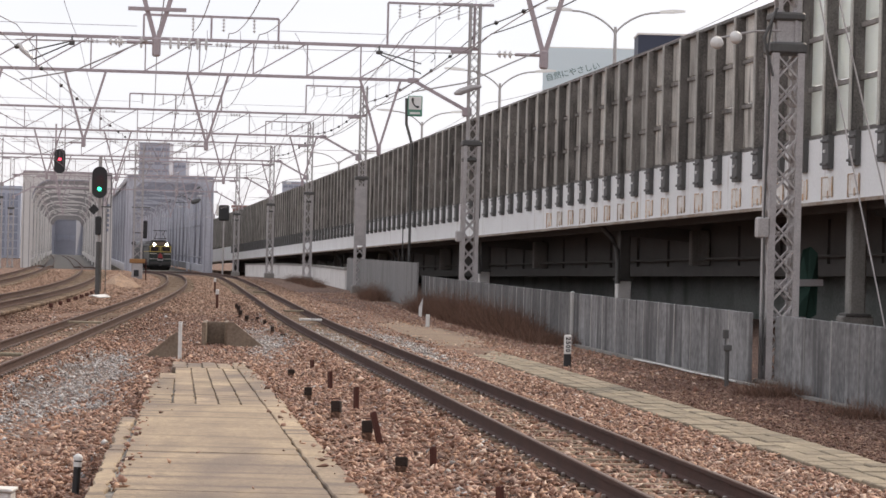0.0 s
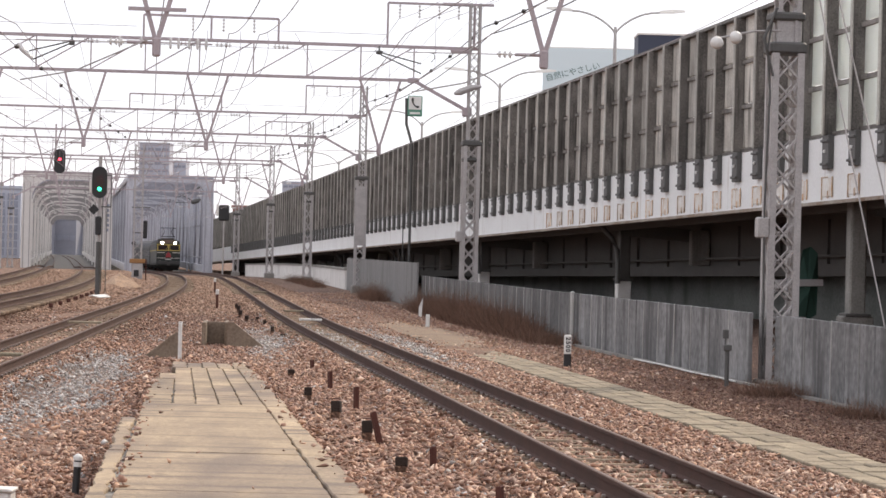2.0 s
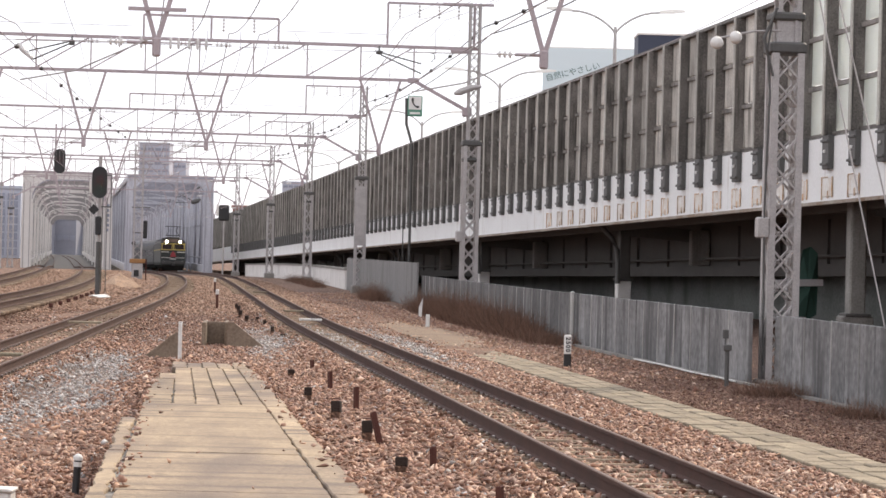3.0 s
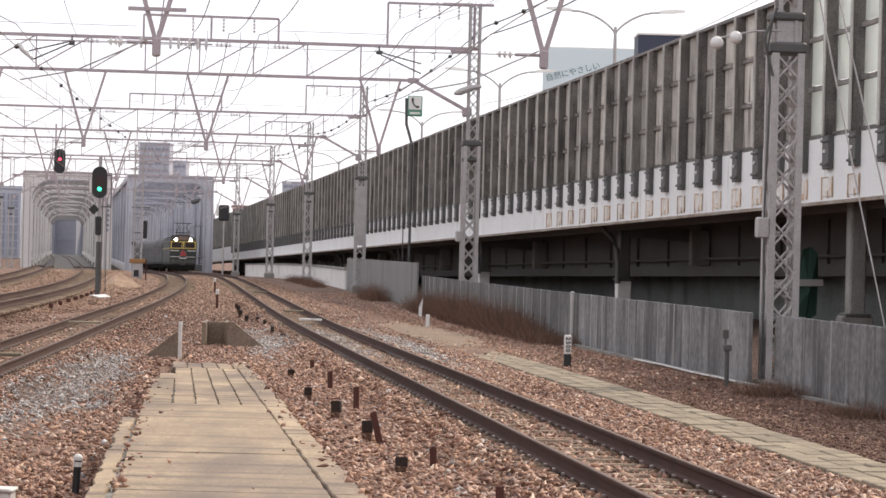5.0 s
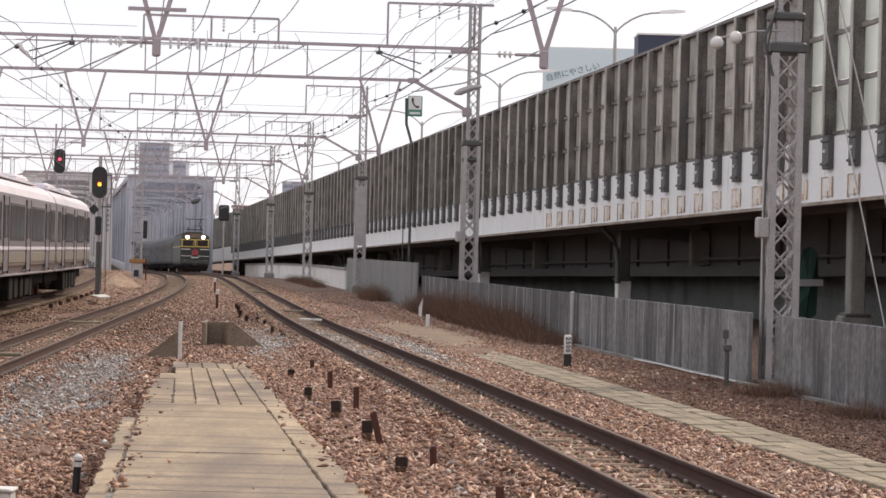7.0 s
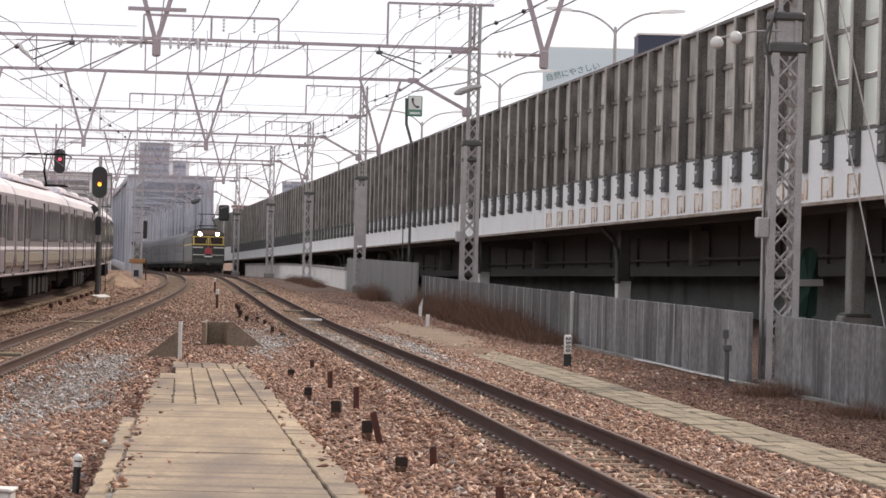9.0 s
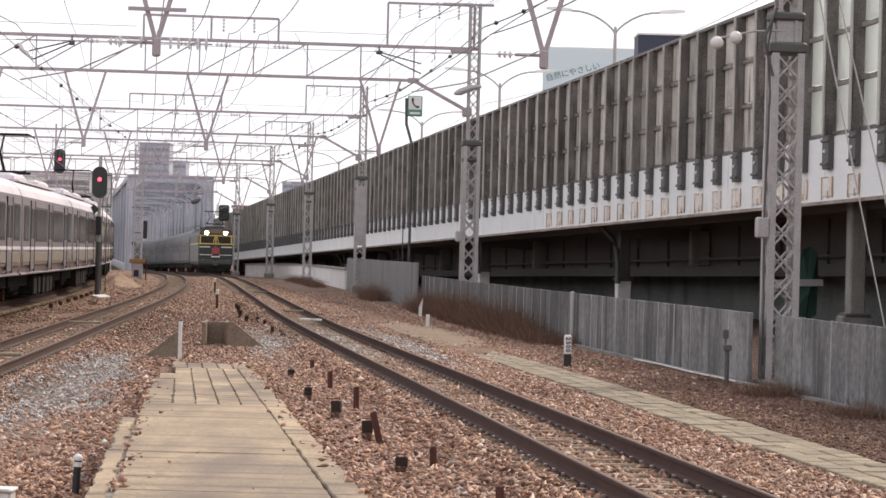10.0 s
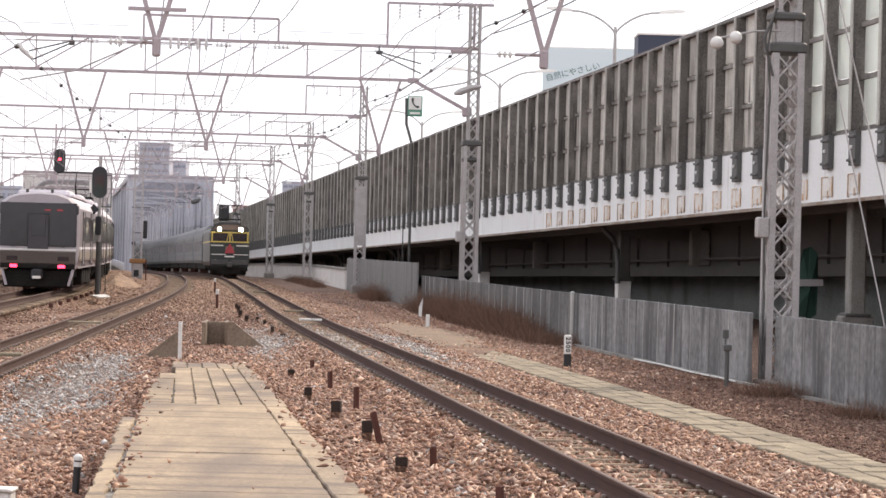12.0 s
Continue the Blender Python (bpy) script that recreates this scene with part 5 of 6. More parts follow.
    part("sheet", MB().sweep([[(-0.05, 0, 0.15), (0.05, 0, 0.1), (0.05, 0.02, 0.1), (-0.05, 0.02, 0.15)], [(-0.06, 0.05, 0.45), (0.07, 0.03, 0.5), (0.07, 0.05, 0.5), (-0.06, 0.07, 0.45)], [(0.04, 0, 0.7), (0.1, 0.0, 0.78), (0.1, 0.02, 0.78), (0.04, 0.02, 0.7)]]), WHITEP, fg2)
    # planks laid on the track
    for y, w in ((81.5, 1.0), (92.5, 1.0), (131, 1.0), (145, 0.9)):
        p = on(track_r, y, 0.12, -0.07)
        pl = thing("crossing_plank", Matrix.Translation(p) @ pose(0, 0, 0, 0, 0, heading(track_r, y) + 6), "pale weathered board lying between the rails", "plank", "boards between the rails")
        part("board", MB().box((0, 0, 0.03), (w * 0.66, 0.28, 0.06), ch=0.012), WHITEWALL if y < 90 else TROUGH, pl)
    for y in (72.5, 50.5):
        pl = thing("crossing_plank", Matrix.Translation(on(track_m, y, 0.0, -0.06)) @ pose(0, 0, 0, 0, 0, heading(track_m, y)), "pale weathered board lying between the rails", "plank", "boards between the rails")
        part("board", MB().box((0, 0, 0.03), (0.9, 0.3, 0.06), ch=0.012), TROUGH, pl)
    ps = thing("pale_sheet", pose(-13.05, 104.5, 0.02, 0, 0, 25), "crumpled pale sheet lying on the ballast bank", "sheet")
    part("sheet", MB().sweep([[(-0.25, -0.9, 0.0), (0.15, -0.9, 0.03), (0.15, -0.9, 0.06), (-0.25, -0.9, 0.03)], [(-0.3, 0.1, 0.06), (0.3, 0.2, 0.10), (0.3, 0.2, 0.13), (-0.3, 0.1, 0.09)], [(-0.1, 1.0, 0.02), (0.35, 1.1, 0.05), (0.35, 1.1, 0.08), (-0.1, 1.0, 0.05)]]), WHITEP, ps)
    for k in range(9):
        p = on(track_l, 88 + k * 4.2, 1.35, RISE - 0.32)
        base = thing("timber_block", Matrix.Translation(p) @ pose(0, 0, 0, 0, 0, 12 * k), "small dark block at the foot of the bank's rail", "timber block", "blocks in the ballast")
        part("block", MB().box((0, 0, 0.06), (0.13, 0.12, 0.13), ch=0.015), DARKIRON, base)
    # the open pit with wing walls
    ct = thing("culvert_pit", pose(-5.03, 64.6, -0.35, 0, 0, 4), "concrete culvert mouth with sloping wing walls in the ballast", "culvert")
    part("back_wall", MB().box((-0.26, 1.6, 0.30), (0.66, 0.12, 0.6), ch=0.02), CULVERT, ct)
    part("side_wall", MB().box((-0.55, 0.8, 0.31), (0.1, 1.6, 0.62), ch=0.02), CULVERT, ct)
    part("inner_wall", MB().box((-0.02, 0.95, 0.31), (0.1, 1.3, 0.64), ch=0.015), CULVERT, ct)
    prof = [(0.0, 0.0), (0.0, 0.64), (0.14, 0.63), (0.84, 0.08), (0.84, 0.0)]
    part("wing_wall", MB().sweep([[(a, 0.0 + a * 0.3, b) for a, b in prof], [(a, 0.22 + a * 0.3, b) for a, b in prof]]), CULVERT, ct)
    part("floor", MB().box((-0.28, 0.7, 0.03), (0.5, 1.8, 0.05)), TIMBER, ct)
    ww = thing("concrete_wing_wall", pose(-5.45, 57.3, -0.42, 0, 0, 4), "weathered concrete wing wall sloping down into the ballast", "wing wall")
    prof = [(0.0, 0.0), (0.0, 0.66), (-0.1, 0.63), (-0.72, 0.10), (-0.78, 0.0)]
    part("wall", MB().sweep([[(a, 0.0, b) for a, b in prof], [(a + 0.02, 0.25, b) for a, b in prof]]), CULVERT, ww)
    part("coping", MB().bar((-0.05, 0.12, 0.66), (-0.70, 0.12, 0.14), 0.27, 0.05), CULVERT, ww)
    # orange equipment stand in the junction
    eq = thing("equipment_stand", pose(-19.6, 176, -0.15, 0, 0, 6), "grey trackside cabinet with a faded orange frame", "trackside cabinet")
    part("body", MB().box((0, 0, 0.55), (0.7, 0.6, 1.1), ch=0.04), GALV, eq)
    part("orange_frame", MB().box((0, -0.02, 1.2), (1.0, 0.7, 0.28), ch=0.03), YELLOWBOX, eq)
    part("black_panel", MB().box((-0.05, -0.33, 0.42), (0.32, 0.06, 0.42), ch=0.01), BLACK, eq)
    part("side_post", MB().box((0.55, 0, 0.6), (0.08, 0.08, 1.5), ch=0.01), DARKIRON, eq)
    # small post at the far curve
    for x, y, h in ((-8.6, 105, 0.66), (-11.6, 140, 0.7)):
        q = thing("red_stake", pose(x, y, -0.3), "white-topped rust-red stake between the tracks", "marker stake", "marker stakes")
        part("shaft", MB().box((0, 0, h / 2), (0.1, 0.1, h), ch=0.02), DARKIRON, q)
        part("top_cap", MB().box((0, 0, h - 0.03), (0.12, 0.12, 0.2), ch=0.02), WHITEP, q)


def build_heap():
    """Spoil tipped between the curving track and the bank."""
    rg = random.Random(17)
    rings = []
    for k in range(25):
        t = k / 24
        grow = math.sin(math.pi * t) ** 0.7
        y = 138.0 + 16.0 * t
        cx = track_m(y) - 2.9 + 0.25 * noise.noise((y * 0.5, 0, 1))
        ring = []
        for j in range(13):
            u = j / 6 - 1
            h = (0.10 + 0.50 * grow * (1 - u * u)) * (1 + 0.35 * noise.noise((u * 2, y * 0.6, 4)))
            ring.append((cx + u * (0.35 + 0.75 * grow), y, -0.16 + h * (1 - abs(u)) ** 0.5 + rg.uniform(-0.02, 0.02)))
        rings.append(ring)
    heap = thing("spoil_heap", Matrix(), "low heap of buff soil and gravel beside the curving track", "soil heap")
    part("soil", MB().sweep(rings, closed=False), SPOIL, heap)


def build_under():
    p = via(80, 1.4, 0)
    g = thing("green_sheeting", pose(p.x - 0.2, p.y, 0.4, 0, 0, 8), "torn green sheeting hung under the viaduct", "sheeting")
    part("sheet", MB().sweep([[(-0.45, 0, 0.0), (0.0, 0, -0.1), (0.35, 0, 0.1), (0.35, 0.03, 0.1), (0.0, 0.03, -0.1), (-0.45, 0.03, 0.0)],
                              [(-0.3, 0.1, 0.9), (0.1, -0.1, 0.8), (0.4, 0.1, 1.0), (0.4, 0.13, 1.0), (0.1, -0.07, 0.8), (-0.3, 0.13, 0.9)],
                              [(-0.1, 0, 2.0), (0.15, 0.05, 2.1), (0.35, 0, 1.9), (0.35, 0.03, 1.9), (0.15, 0.08, 2.1), (-0.1, 0.03, 2.0)]]), GREENNET, g)
    part("strut", MB().bar((-0.9, 0, 1.0), (0.5, 0, 1.05), 0.2), GALV, g)


def build_phone_sign():
    y = 160.0
    p = via(y, -0.45, 0)
    g = thing("phone_sign", Matrix.Translation((p.x, p.y, p.z)), "white and green emergency telephone sign on a bent pole", "road sign")
    part("pole", MB().tube([(0, 0, -1.3), (0, 0, 5.7), (-0.35, 0, 6.9), (-0.38, 0, 8.4)], 0.085, 8), BRACKET, g)
    part("lower_rail", MB().bar((-0.4, 0.3, -1.3), (-0.4, 0.3, 1.2), 0.06).bar((-0.5, 0.2, 1.1), (0.2, 0.2, 1.1), 0.05), BRACKET, g)
    box = part("sign_box", MB().box((0.13, 0, 7.95), (0.86, 0.3, 1.2), ch=0.04), GREENP, g)
    part("white_face", MB().box((0.13, -0.16, 8.12), (0.74, 0.02, 0.76), ch=0.008), WHITEP, box)
    part("lettering_bar", MB().box((0.13, -0.16, 7.53), (0.6, 0.02, 0.12)), WHITEP, box)
    hs = [(0.02, -0.18, 8.40), (-0.02, -0.18, 8.32), (0.0, -0.18, 8.14), (0.12, -0.18, 7.96), (0.28, -0.18, 7.88), (0.36, -0.18, 7.92)]
    part("handset", MB().tube(hs, [0.06, 0.075, 0.035, 0.035, 0.075, 0.06], 6), BLACK, box, "black handset symbol")


def build_lamps():
    for y, off, top in ((118, 3.0, 12.75), (147, 2.6, 12.0), (180, 2.7, 11.4), (230, 2.2, 10.3), (300, 2.2, 9.8)):
        p = via(y, off, 0)
        g = thing("street_lamp", Matrix.Translation((p.x, p.y, p.z + 0.85)), "slim grey twin-arm street lamp on the expressway", "street lamp", "expressway lamps")
        hh = top - 0.75 - (p.z + 0.85)
        part("pole", MB().tube([(0, 0, 0), (0, 0, hh * 0.9), (0, 0, hh)], [0.10, 0.075, 0.06], 8), GALV, g)
        for s in (-1, 1):
            arm = [(0, 0, hh - 0.3)]
            for k in range(1, 8):
                t = k / 7
                arm.append((s * (1.9 * t**1.3), 0, hh - 0.3 + 0.95 * math.sin(t * math.pi / 2)))
            part("arm", MB().tube(arm, 0.045, 6), GALV, g)
            part("lantern", MB().sweep([[(s * 1.9, -0.09, hh + 0.62), (s * 1.9, 0.09, hh + 0.62), (s * 1.9, 0.07, hh + 0.74), (s * 1.9, -0.07, hh + 0.74)],
                                        [(s * 2.5, -0.15, hh + 0.64), (s * 2.5, 0.15, hh + 0.64), (s * 2.5, 0.11, hh + 0.80), (s * 2.5, -0.11, hh + 0.80)],
                                        [(s * 3.0, -0.08, hh + 0.70), (s * 3.0, 0.08, hh + 0.70), (s * 3.0, 0.06, hh + 0.78), (s * 3.0, -0.06, hh + 0.78)]]), POSTEDGE, g)


def build_far():
    def at(x, y, d):
        """A place d metres out on the way of the picture point."""
        k = d / 4850.0
        u, v = x - 784, 448.6 - y
        c, s = math.cos(radians(1.43)), math.sin(radians(1.43))
        return ((u * c - v * s) * k, d, 2.03 + (u * s + v * c) * k)

    def tower(name, x0, x1, ytop, d, material, label, bands, cat="building", depth=20):
        a, b = at(x0, ytop, d), at(x1, ytop, d)
        w, top = b[0] - a[0], a[2]
        g = thing(name, pose((a[0] + b[0]) / 2, d, -1.6), label, cat)
        part("wall", MB().box((0, depth / 2, (top + 1.6) / 2), (w, depth, top + 1.6)), material, g)
        part("roof_edge", MB().box((0, depth / 2, top + 1.6), (w + 0.6, depth + 0.6, 0.8), ch=0.1), material, g)
        for k in range(bands):
            z = (top + 1.6) * (0.97 - k * 0.9 / max(bands, 1))
            for c in range(4):
                part("window", MB().box((w * (c - 1.5) / 4.2, -0.08, z - 1.6), (w / 5.2, 0.3, 1.5)), FARDARK, g)
        return g
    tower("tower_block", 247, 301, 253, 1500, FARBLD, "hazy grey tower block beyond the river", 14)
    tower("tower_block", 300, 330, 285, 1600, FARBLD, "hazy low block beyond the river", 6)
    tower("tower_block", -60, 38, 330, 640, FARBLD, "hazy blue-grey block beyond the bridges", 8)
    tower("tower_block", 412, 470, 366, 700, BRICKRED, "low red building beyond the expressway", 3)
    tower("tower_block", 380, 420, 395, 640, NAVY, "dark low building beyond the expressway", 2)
    # low blocks added to close the bridges' far ends with haze colour
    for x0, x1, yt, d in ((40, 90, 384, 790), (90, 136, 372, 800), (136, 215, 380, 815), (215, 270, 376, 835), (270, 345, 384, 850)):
        tower("tower_block", x0, x1, yt, d, FARHAZE, "low haze-coloured block added beyond the bridges", 2, depth=14)
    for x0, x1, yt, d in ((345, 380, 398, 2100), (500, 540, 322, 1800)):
        tower("tower_block", x0, x1, yt, d, FARBLD, "pale haze-tinted building far off", 4)
    # billboard and navy roof house over the barrier
    a, b = at(962, 84, 420), at(1150, 92, 420)
    g = thing("billboard", pose((a[0] + b[0]) / 2, 420, 0), "large pale blue billboard with dark green lettering", "billboard")
    w = b[0] - a[0]
    part("panel", MB().box((0, 0.3, a[2] - 8), (w, 0.6, 16), ch=0.05), BOARD, g)
    part("frame", MB().bar((-w / 2, 0.1, a[2] + 0.05), (w / 2, 0.1, a[2] + 0.05), 0.15), POSTEDGE, g)
    part("stand", MB().box((0, 2, (a[2] - 16) / 2), (w * 0.9, 3, a[2] - 16)), CONC, g)
    c = at(1014, 128, 420)
    cu = bpy.data.curves.new("lettering", "FONT")
    cu.body, cu.size, cu.extrude, cu.align_x, cu.align_y = "自然にやさしい", 1.22, 0.01, "CENTER", "CENTER"
    cu.materials.append(INK)
    tx = new("lettering", cu)
    tx.parent = g
    tx.matrix_basis = pose(c[0] - (a[0] + b[0]) / 2, -0.03, c[2], 90, 0, 0) @ pose(0, 0, 0, 0, 0, 15)
    n0, n1 = at(1130, 60, 380), at(1230, 60, 380)
    h = thing("roof_house", pose((n0[0] + n1[0]) / 2, 380, 0), "dark navy clad building rising over the barrier", "building")
    part("wall", MB().box((0, 4, n0[2] / 2), (n1[0] - n0[0], 8, n0[2])), NAVY, h)
    part("roof_edge", MB().box((0, 4, n0[2]), (n1[0] - n0[0] + 0.2, 8.2, 0.25)), POSTEDGE, h)


# ---- dry plants ----
def tuft(mb, x, y, z, n, h, spread, lean=0.35):
    for _ in range(n):
        a = random.uniform(0, 2 * math.pi)
        r = spread * math.sqrt(random.random())
        p = Vector((x + r * math.cos(a), y + r * math.sin(a), z))
        hh = h * random.uniform(0.45, 1.1)
        d = Vector((random.uniform(-lean, lean), random.uniform(-lean, lean), 1)).normalized() * hh
        b = random.uniform(0, math.pi)
        w = Vector((math.cos(b), math.sin(b), 0)) * random.uniform(0.002, 0.005)
        k = len(mb.v)
        mid = p + d * 0.55 + Vector((random.uniform(-.05, .05), random.uniform(-.05, .05), 0))
        mb.v += [tuple(p - w), tuple(p + w), tuple(mid + w * 0.8), tuple(mid - w * 0.8), tuple(p + d)]
        mb.f += [[k, k + 1, k + 2, k + 3], [k + 3, k + 2, k + 4]]


def plain_mesh(mb, name, material):
    me = bpy.data.meshes.new(name)
    me.from_pydata(mb.v, [], mb.f)
    me.materials.append(material)
    return me


def build_plants():
    rg = random.Random(5)
    mb = MB()
    # the dry thicket before the fence
    for _ in range(520):
        y = rg.uniform(70, 110)
        rise = min(max((y - 70) / 14, 0), 1)
        clump = 0.75 + 0.6 * noise.noise((y * 0.33, 2.0, 0.0))
        tuft(mb, *on(track_r, y, 6.05 + rg.uniform(-0.55, 0.35))[:2], -0.36, 60, rg.uniform(0.35, 1.0) * (0.75 + 1.35 * rise) * clump * (1 if y < 100 else 0.8), 0.5, 1.1)
    single("dry_thicket", plain_mesh(mb, "dry_thicket", TWIG), TWIG, "brown leafless thicket along the concrete fence", "dry bushes", kind="stuff")
    mb = MB()
    for y0, y1, n, h, o in ((127, 135, 70, 1.25, 5.6), (168, 205, 160, 0.8, 5.0), (51.0, 53.0, 14, 0.25, 5.9), (45.9, 47.3, 44, 0.5, 6.0), (39.9, 41.3, 30, 0.5, 6.1)):
        for _ in range(n):
            y = rg.uniform(y0, y1)
            tuft(mb, *on(track_r, y, o + rg.uniform(-0.5, 0.35))[:2], -0.35, 40, rg.uniform(0.4, 1.0) * h, 0.32, 0.9)
    single("dry_weeds", plain_mesh(mb, "dry_weeds", TWIG), TWIG, "clumps of brown weeds at the fence's foot", "weeds", kind="stuff")
    mb = MB()
    for _ in range(520):
        y = rg.uniform(52, 150) if rg.random() < 0.5 else rg.uniform(52, 80)
        tuft(mb, *on(track_r, y, rg.uniform(3.9, 6.2))[:2], -0.33, 9, rg.uniform(0.06, 0.18), 0.25, 0.8)
    single("dry_grass", plain_mesh(mb, "dry_grass", GRASS), GRASS, "low straw-coloured grass scattered over the gravel", "grass", kind="stuff")


# ---- loose ballast ----
def scatter(name, n, place, size, material, label, seed):
    r = np.random.RandomState(seed)
    base = np.array([(1, 0, 0), (0, 1, 0), (-1, 0, 0), (0, -1, 0), (0.1, 0.1, 0.8), (-0.1, 0, -0.8)])
    tri = np.array([(0, 1, 4), (1, 2, 4), (2, 3, 4), (3, 0, 4), (1, 0, 5), (2, 1, 5), (3, 2, 5), (0, 3, 5)])
    pts = np.array([p for p in (place(r) for _ in range(n)) if p is not None])
    k = len(pts)
    v = base[None] * (1 + r.uniform(-0.45, 0.45, (k, 6, 3))) + r.uniform(-0.3, 0.3, (k, 6, 3))
    s = (size[0] + (size[1] - size[0]) * r.rand(k, 1, 1) ** 1.8) * r.uniform(0.42, 1.55, (k, 1, 3)) * np.array([1.05, 1, 0.62])
    v = v * s
    a = r.uniform(0, 2 * np.pi, (k, 1))
    b = r.uniform(-1.0, 1.0, (k, 1))
    x, y, z = v[..., 0], v[..., 1], v[..., 2]
    y, z = y * np.cos(b) - z * np.sin(b), y * np.sin(b) + z * np.cos(b)
    x, y = x * np.cos(a) - y * np.sin(a), x * np.sin(a) + y * np.cos(a)
    v = np.stack([x, y, z], -1) + pts[:, None]
    f = tri[None] + (np.arange(k) * 6)[:, None, None]
    me = bpy.data.meshes.new(name)
    me.vertices.add(k * 6)
    me.vertices.foreach_set("co", v.reshape(-1))
    me.loops.add(k * 24)
    me.loops.foreach_set("vertex_index", f.reshape(-1).astype(np.int32))
    me.polygons.add(k * 8)
    me.polygons.foreach_set("loop_start", np.arange(k * 8, dtype=np.int32) * 3)
    me.update(calc_edges=True)
    me.validate()
    me.materials.append(material)
    single(name, me, material, label, "ballast", kind="stuff")


def build_ballast():
    def in_ramp(x, y):
        u = (x - (-5.51 + (53.2 - y) * 0.0950)) / (1.04 + 0.0016 * (53.2 - y))
        return u, -0.02 < u < 1.70 and y < 53.2

    def field(y0, y1, o0, o1, tr, power=1.0, chance=None):
        def place(r):
            y = y0 + (y1 - y0) * r.rand() ** power
            o = r.uniform(o0, o1)
            x = tr(y) + o
            u, inside = in_ramp(x, y)
            z = ground_z(x, y) + 0.005
            if inside:
                edge = min(abs(u), abs(1.70 - u))
                if r.rand() > 0.20 * math.exp(-edge / 0.06) + 0.0006:
                    return None
                z = -0.2 + (53.2 - y) * 0.014 + 0.01
            if (62 < y < 95 and 2.75 < x - track_r(y) < 4.1 and r.rand() < 0.5) or (y < 60 and 2.68 < x - track_r(y) < 3.68):
                return None
            if chance and not chance(x, y, r):
                return None
            for t in (track_r, track_m):
                q = abs(x - t(y))
                if q < 1.45 and y < 130:
                    if abs(q - 0.57) < 0.085:
                        return None
                    phase = (y - (18 if t is track_r else 36)) % 0.6
                    if q < 0.85 and (phase < 0.11 or phase > 0.49) and r.rand() < 0.82:
                        return None
                    z = (-0.205 if q < 0.8 else -0.175) - max(0, q - 1.15) * 0.35
            return (x, y, z + r.uniform(-0.012, 0.018))
        return place

    def fresh(x, y):
        """How much newly tipped grey stone lies here."""
        w = noise.noise((x * 0.8, y * 0.25, 3.0)) * 0.5
        a = max(1.15 * math.exp(-((x - track_m(y) - 1.8) / 0.8) ** 2 - ((y - 47) / 15) ** 2), 0.9 * math.exp(-((x + 4.95) / 0.3) ** 2 - ((y - 39.8) / 3.0) ** 2))
        b = math.exp(-((x - track_r(y) + 1.9) / 0.7) ** 2 - ((y - 68) / 12) ** 2)
        c = math.exp(-((x - track_r(y) - 1.6) / 0.6) ** 2 - ((y - 66) / 16) ** 2)
        d = 0.8 * math.exp(-((x - track_r(y)) / 0.5) ** 2 - ((y - 68) / 16) ** 2)
        return max(a, b, c, d) + w

    def grey(x, y, r):
        return fresh(x, y) > 0.25 + 0.5 * r.rand() or r.rand() < 0.03

    def not_grey(x, y, r):
        if y < 56 and x - track_r(y) > 0.8 and r.rand() < 0.6:
            return False
        return fresh(x, y) < 0.3 + 0.6 * r.rand()

    scatter("ballast", 105000, field(20, 66, -8.5, 2.75, track_r, 1.6, not_grey), (0.015, 0.050), STONES, "brown and buff ballast stones between the tracks", 1)
    scatter("ballast", 40000, field(40, 150, -9.0, 5.5, track_r, 1.3, not_grey), (0.02, 0.05), STONES, "brown and buff ballast stones along the line", 2)
    scatter("ballast", 90000, field(26, 100, -8.5, 2.7, track_r, 1.3, grey), (0.015, 0.044), GREYSTONES, "fresh grey ballast stones in patches", 3)
    scatter("ballast", 52000, field(24, 62, 3.75, 6.5, track_r, 1.4), (0.013, 0.036), REDSTONES, "dull rust-red ballast stones before the fence", 4)
    scatter("ballast", 16000, field(53, 110, 3.7, 6.2, track_r, 1.3), (0.016, 0.05), STONES, "buff stones strewn before the fence", 10)
    scatter("ballast", 15000, field(20, 58, 0.8, 2.7, track_r, 1.5), (0.014, 0.042), STONES, "buff ballast stones beside the track", 9)
    scatter("ballast", 30000, field(40, 130, -3.0, 4.5, track_m, 1.3, not_grey), (0.022, 0.045), REDSTONES, "dark rust-brown ballast stones along the curving track", 6)
    scatter("ballast", 34000, field(95, 235, -4.5, 6.5, track_m, 1.2), (0.035, 0.085), BUFFSTONES, "coarse buff ballast stones at the far curve", 8)
    scatter("ballast", 40000, field(80, 235, -9.5, -2.2, track_m, 1.1), (0.03, 0.08), BUFFSTONES, "buff stones on the low bank of the outer tracks", 12)


for i, row in enumerate(PORTALS):
    build_portal(i, *row)
build_wires()
build_bridges()
build_signals()
build_phone_sign()
build_under()
build_heap()
build_lamps()
build_far()
build_small()
build_plants()
build_ballast()


# ---- trains ----
FRONTBROWN = mat("gold_brown_front_paint", (0.078, 0.060, 0.048), (0.056, 0.043, 0.035), 0.45, 0.0, grain=8)
CABGLASS = mat("tinted_cab_glass", (0.026, 0.024, 0.029), (0.045, 0.042, 0.05), 0.12, grain=2, patch=0.6, bump=0.0)
FRONTGREY = mat("silver_front_paint", (0.44, 0.40, 0.43), (0.34, 0.31, 0.33), 0.5, 0.0, grain=8)
DOORGREY = mat("smoked_door_paint", (0.05, 0.047, 0.055), (0.038, 0.036, 0.042), 0.4, grain=8)


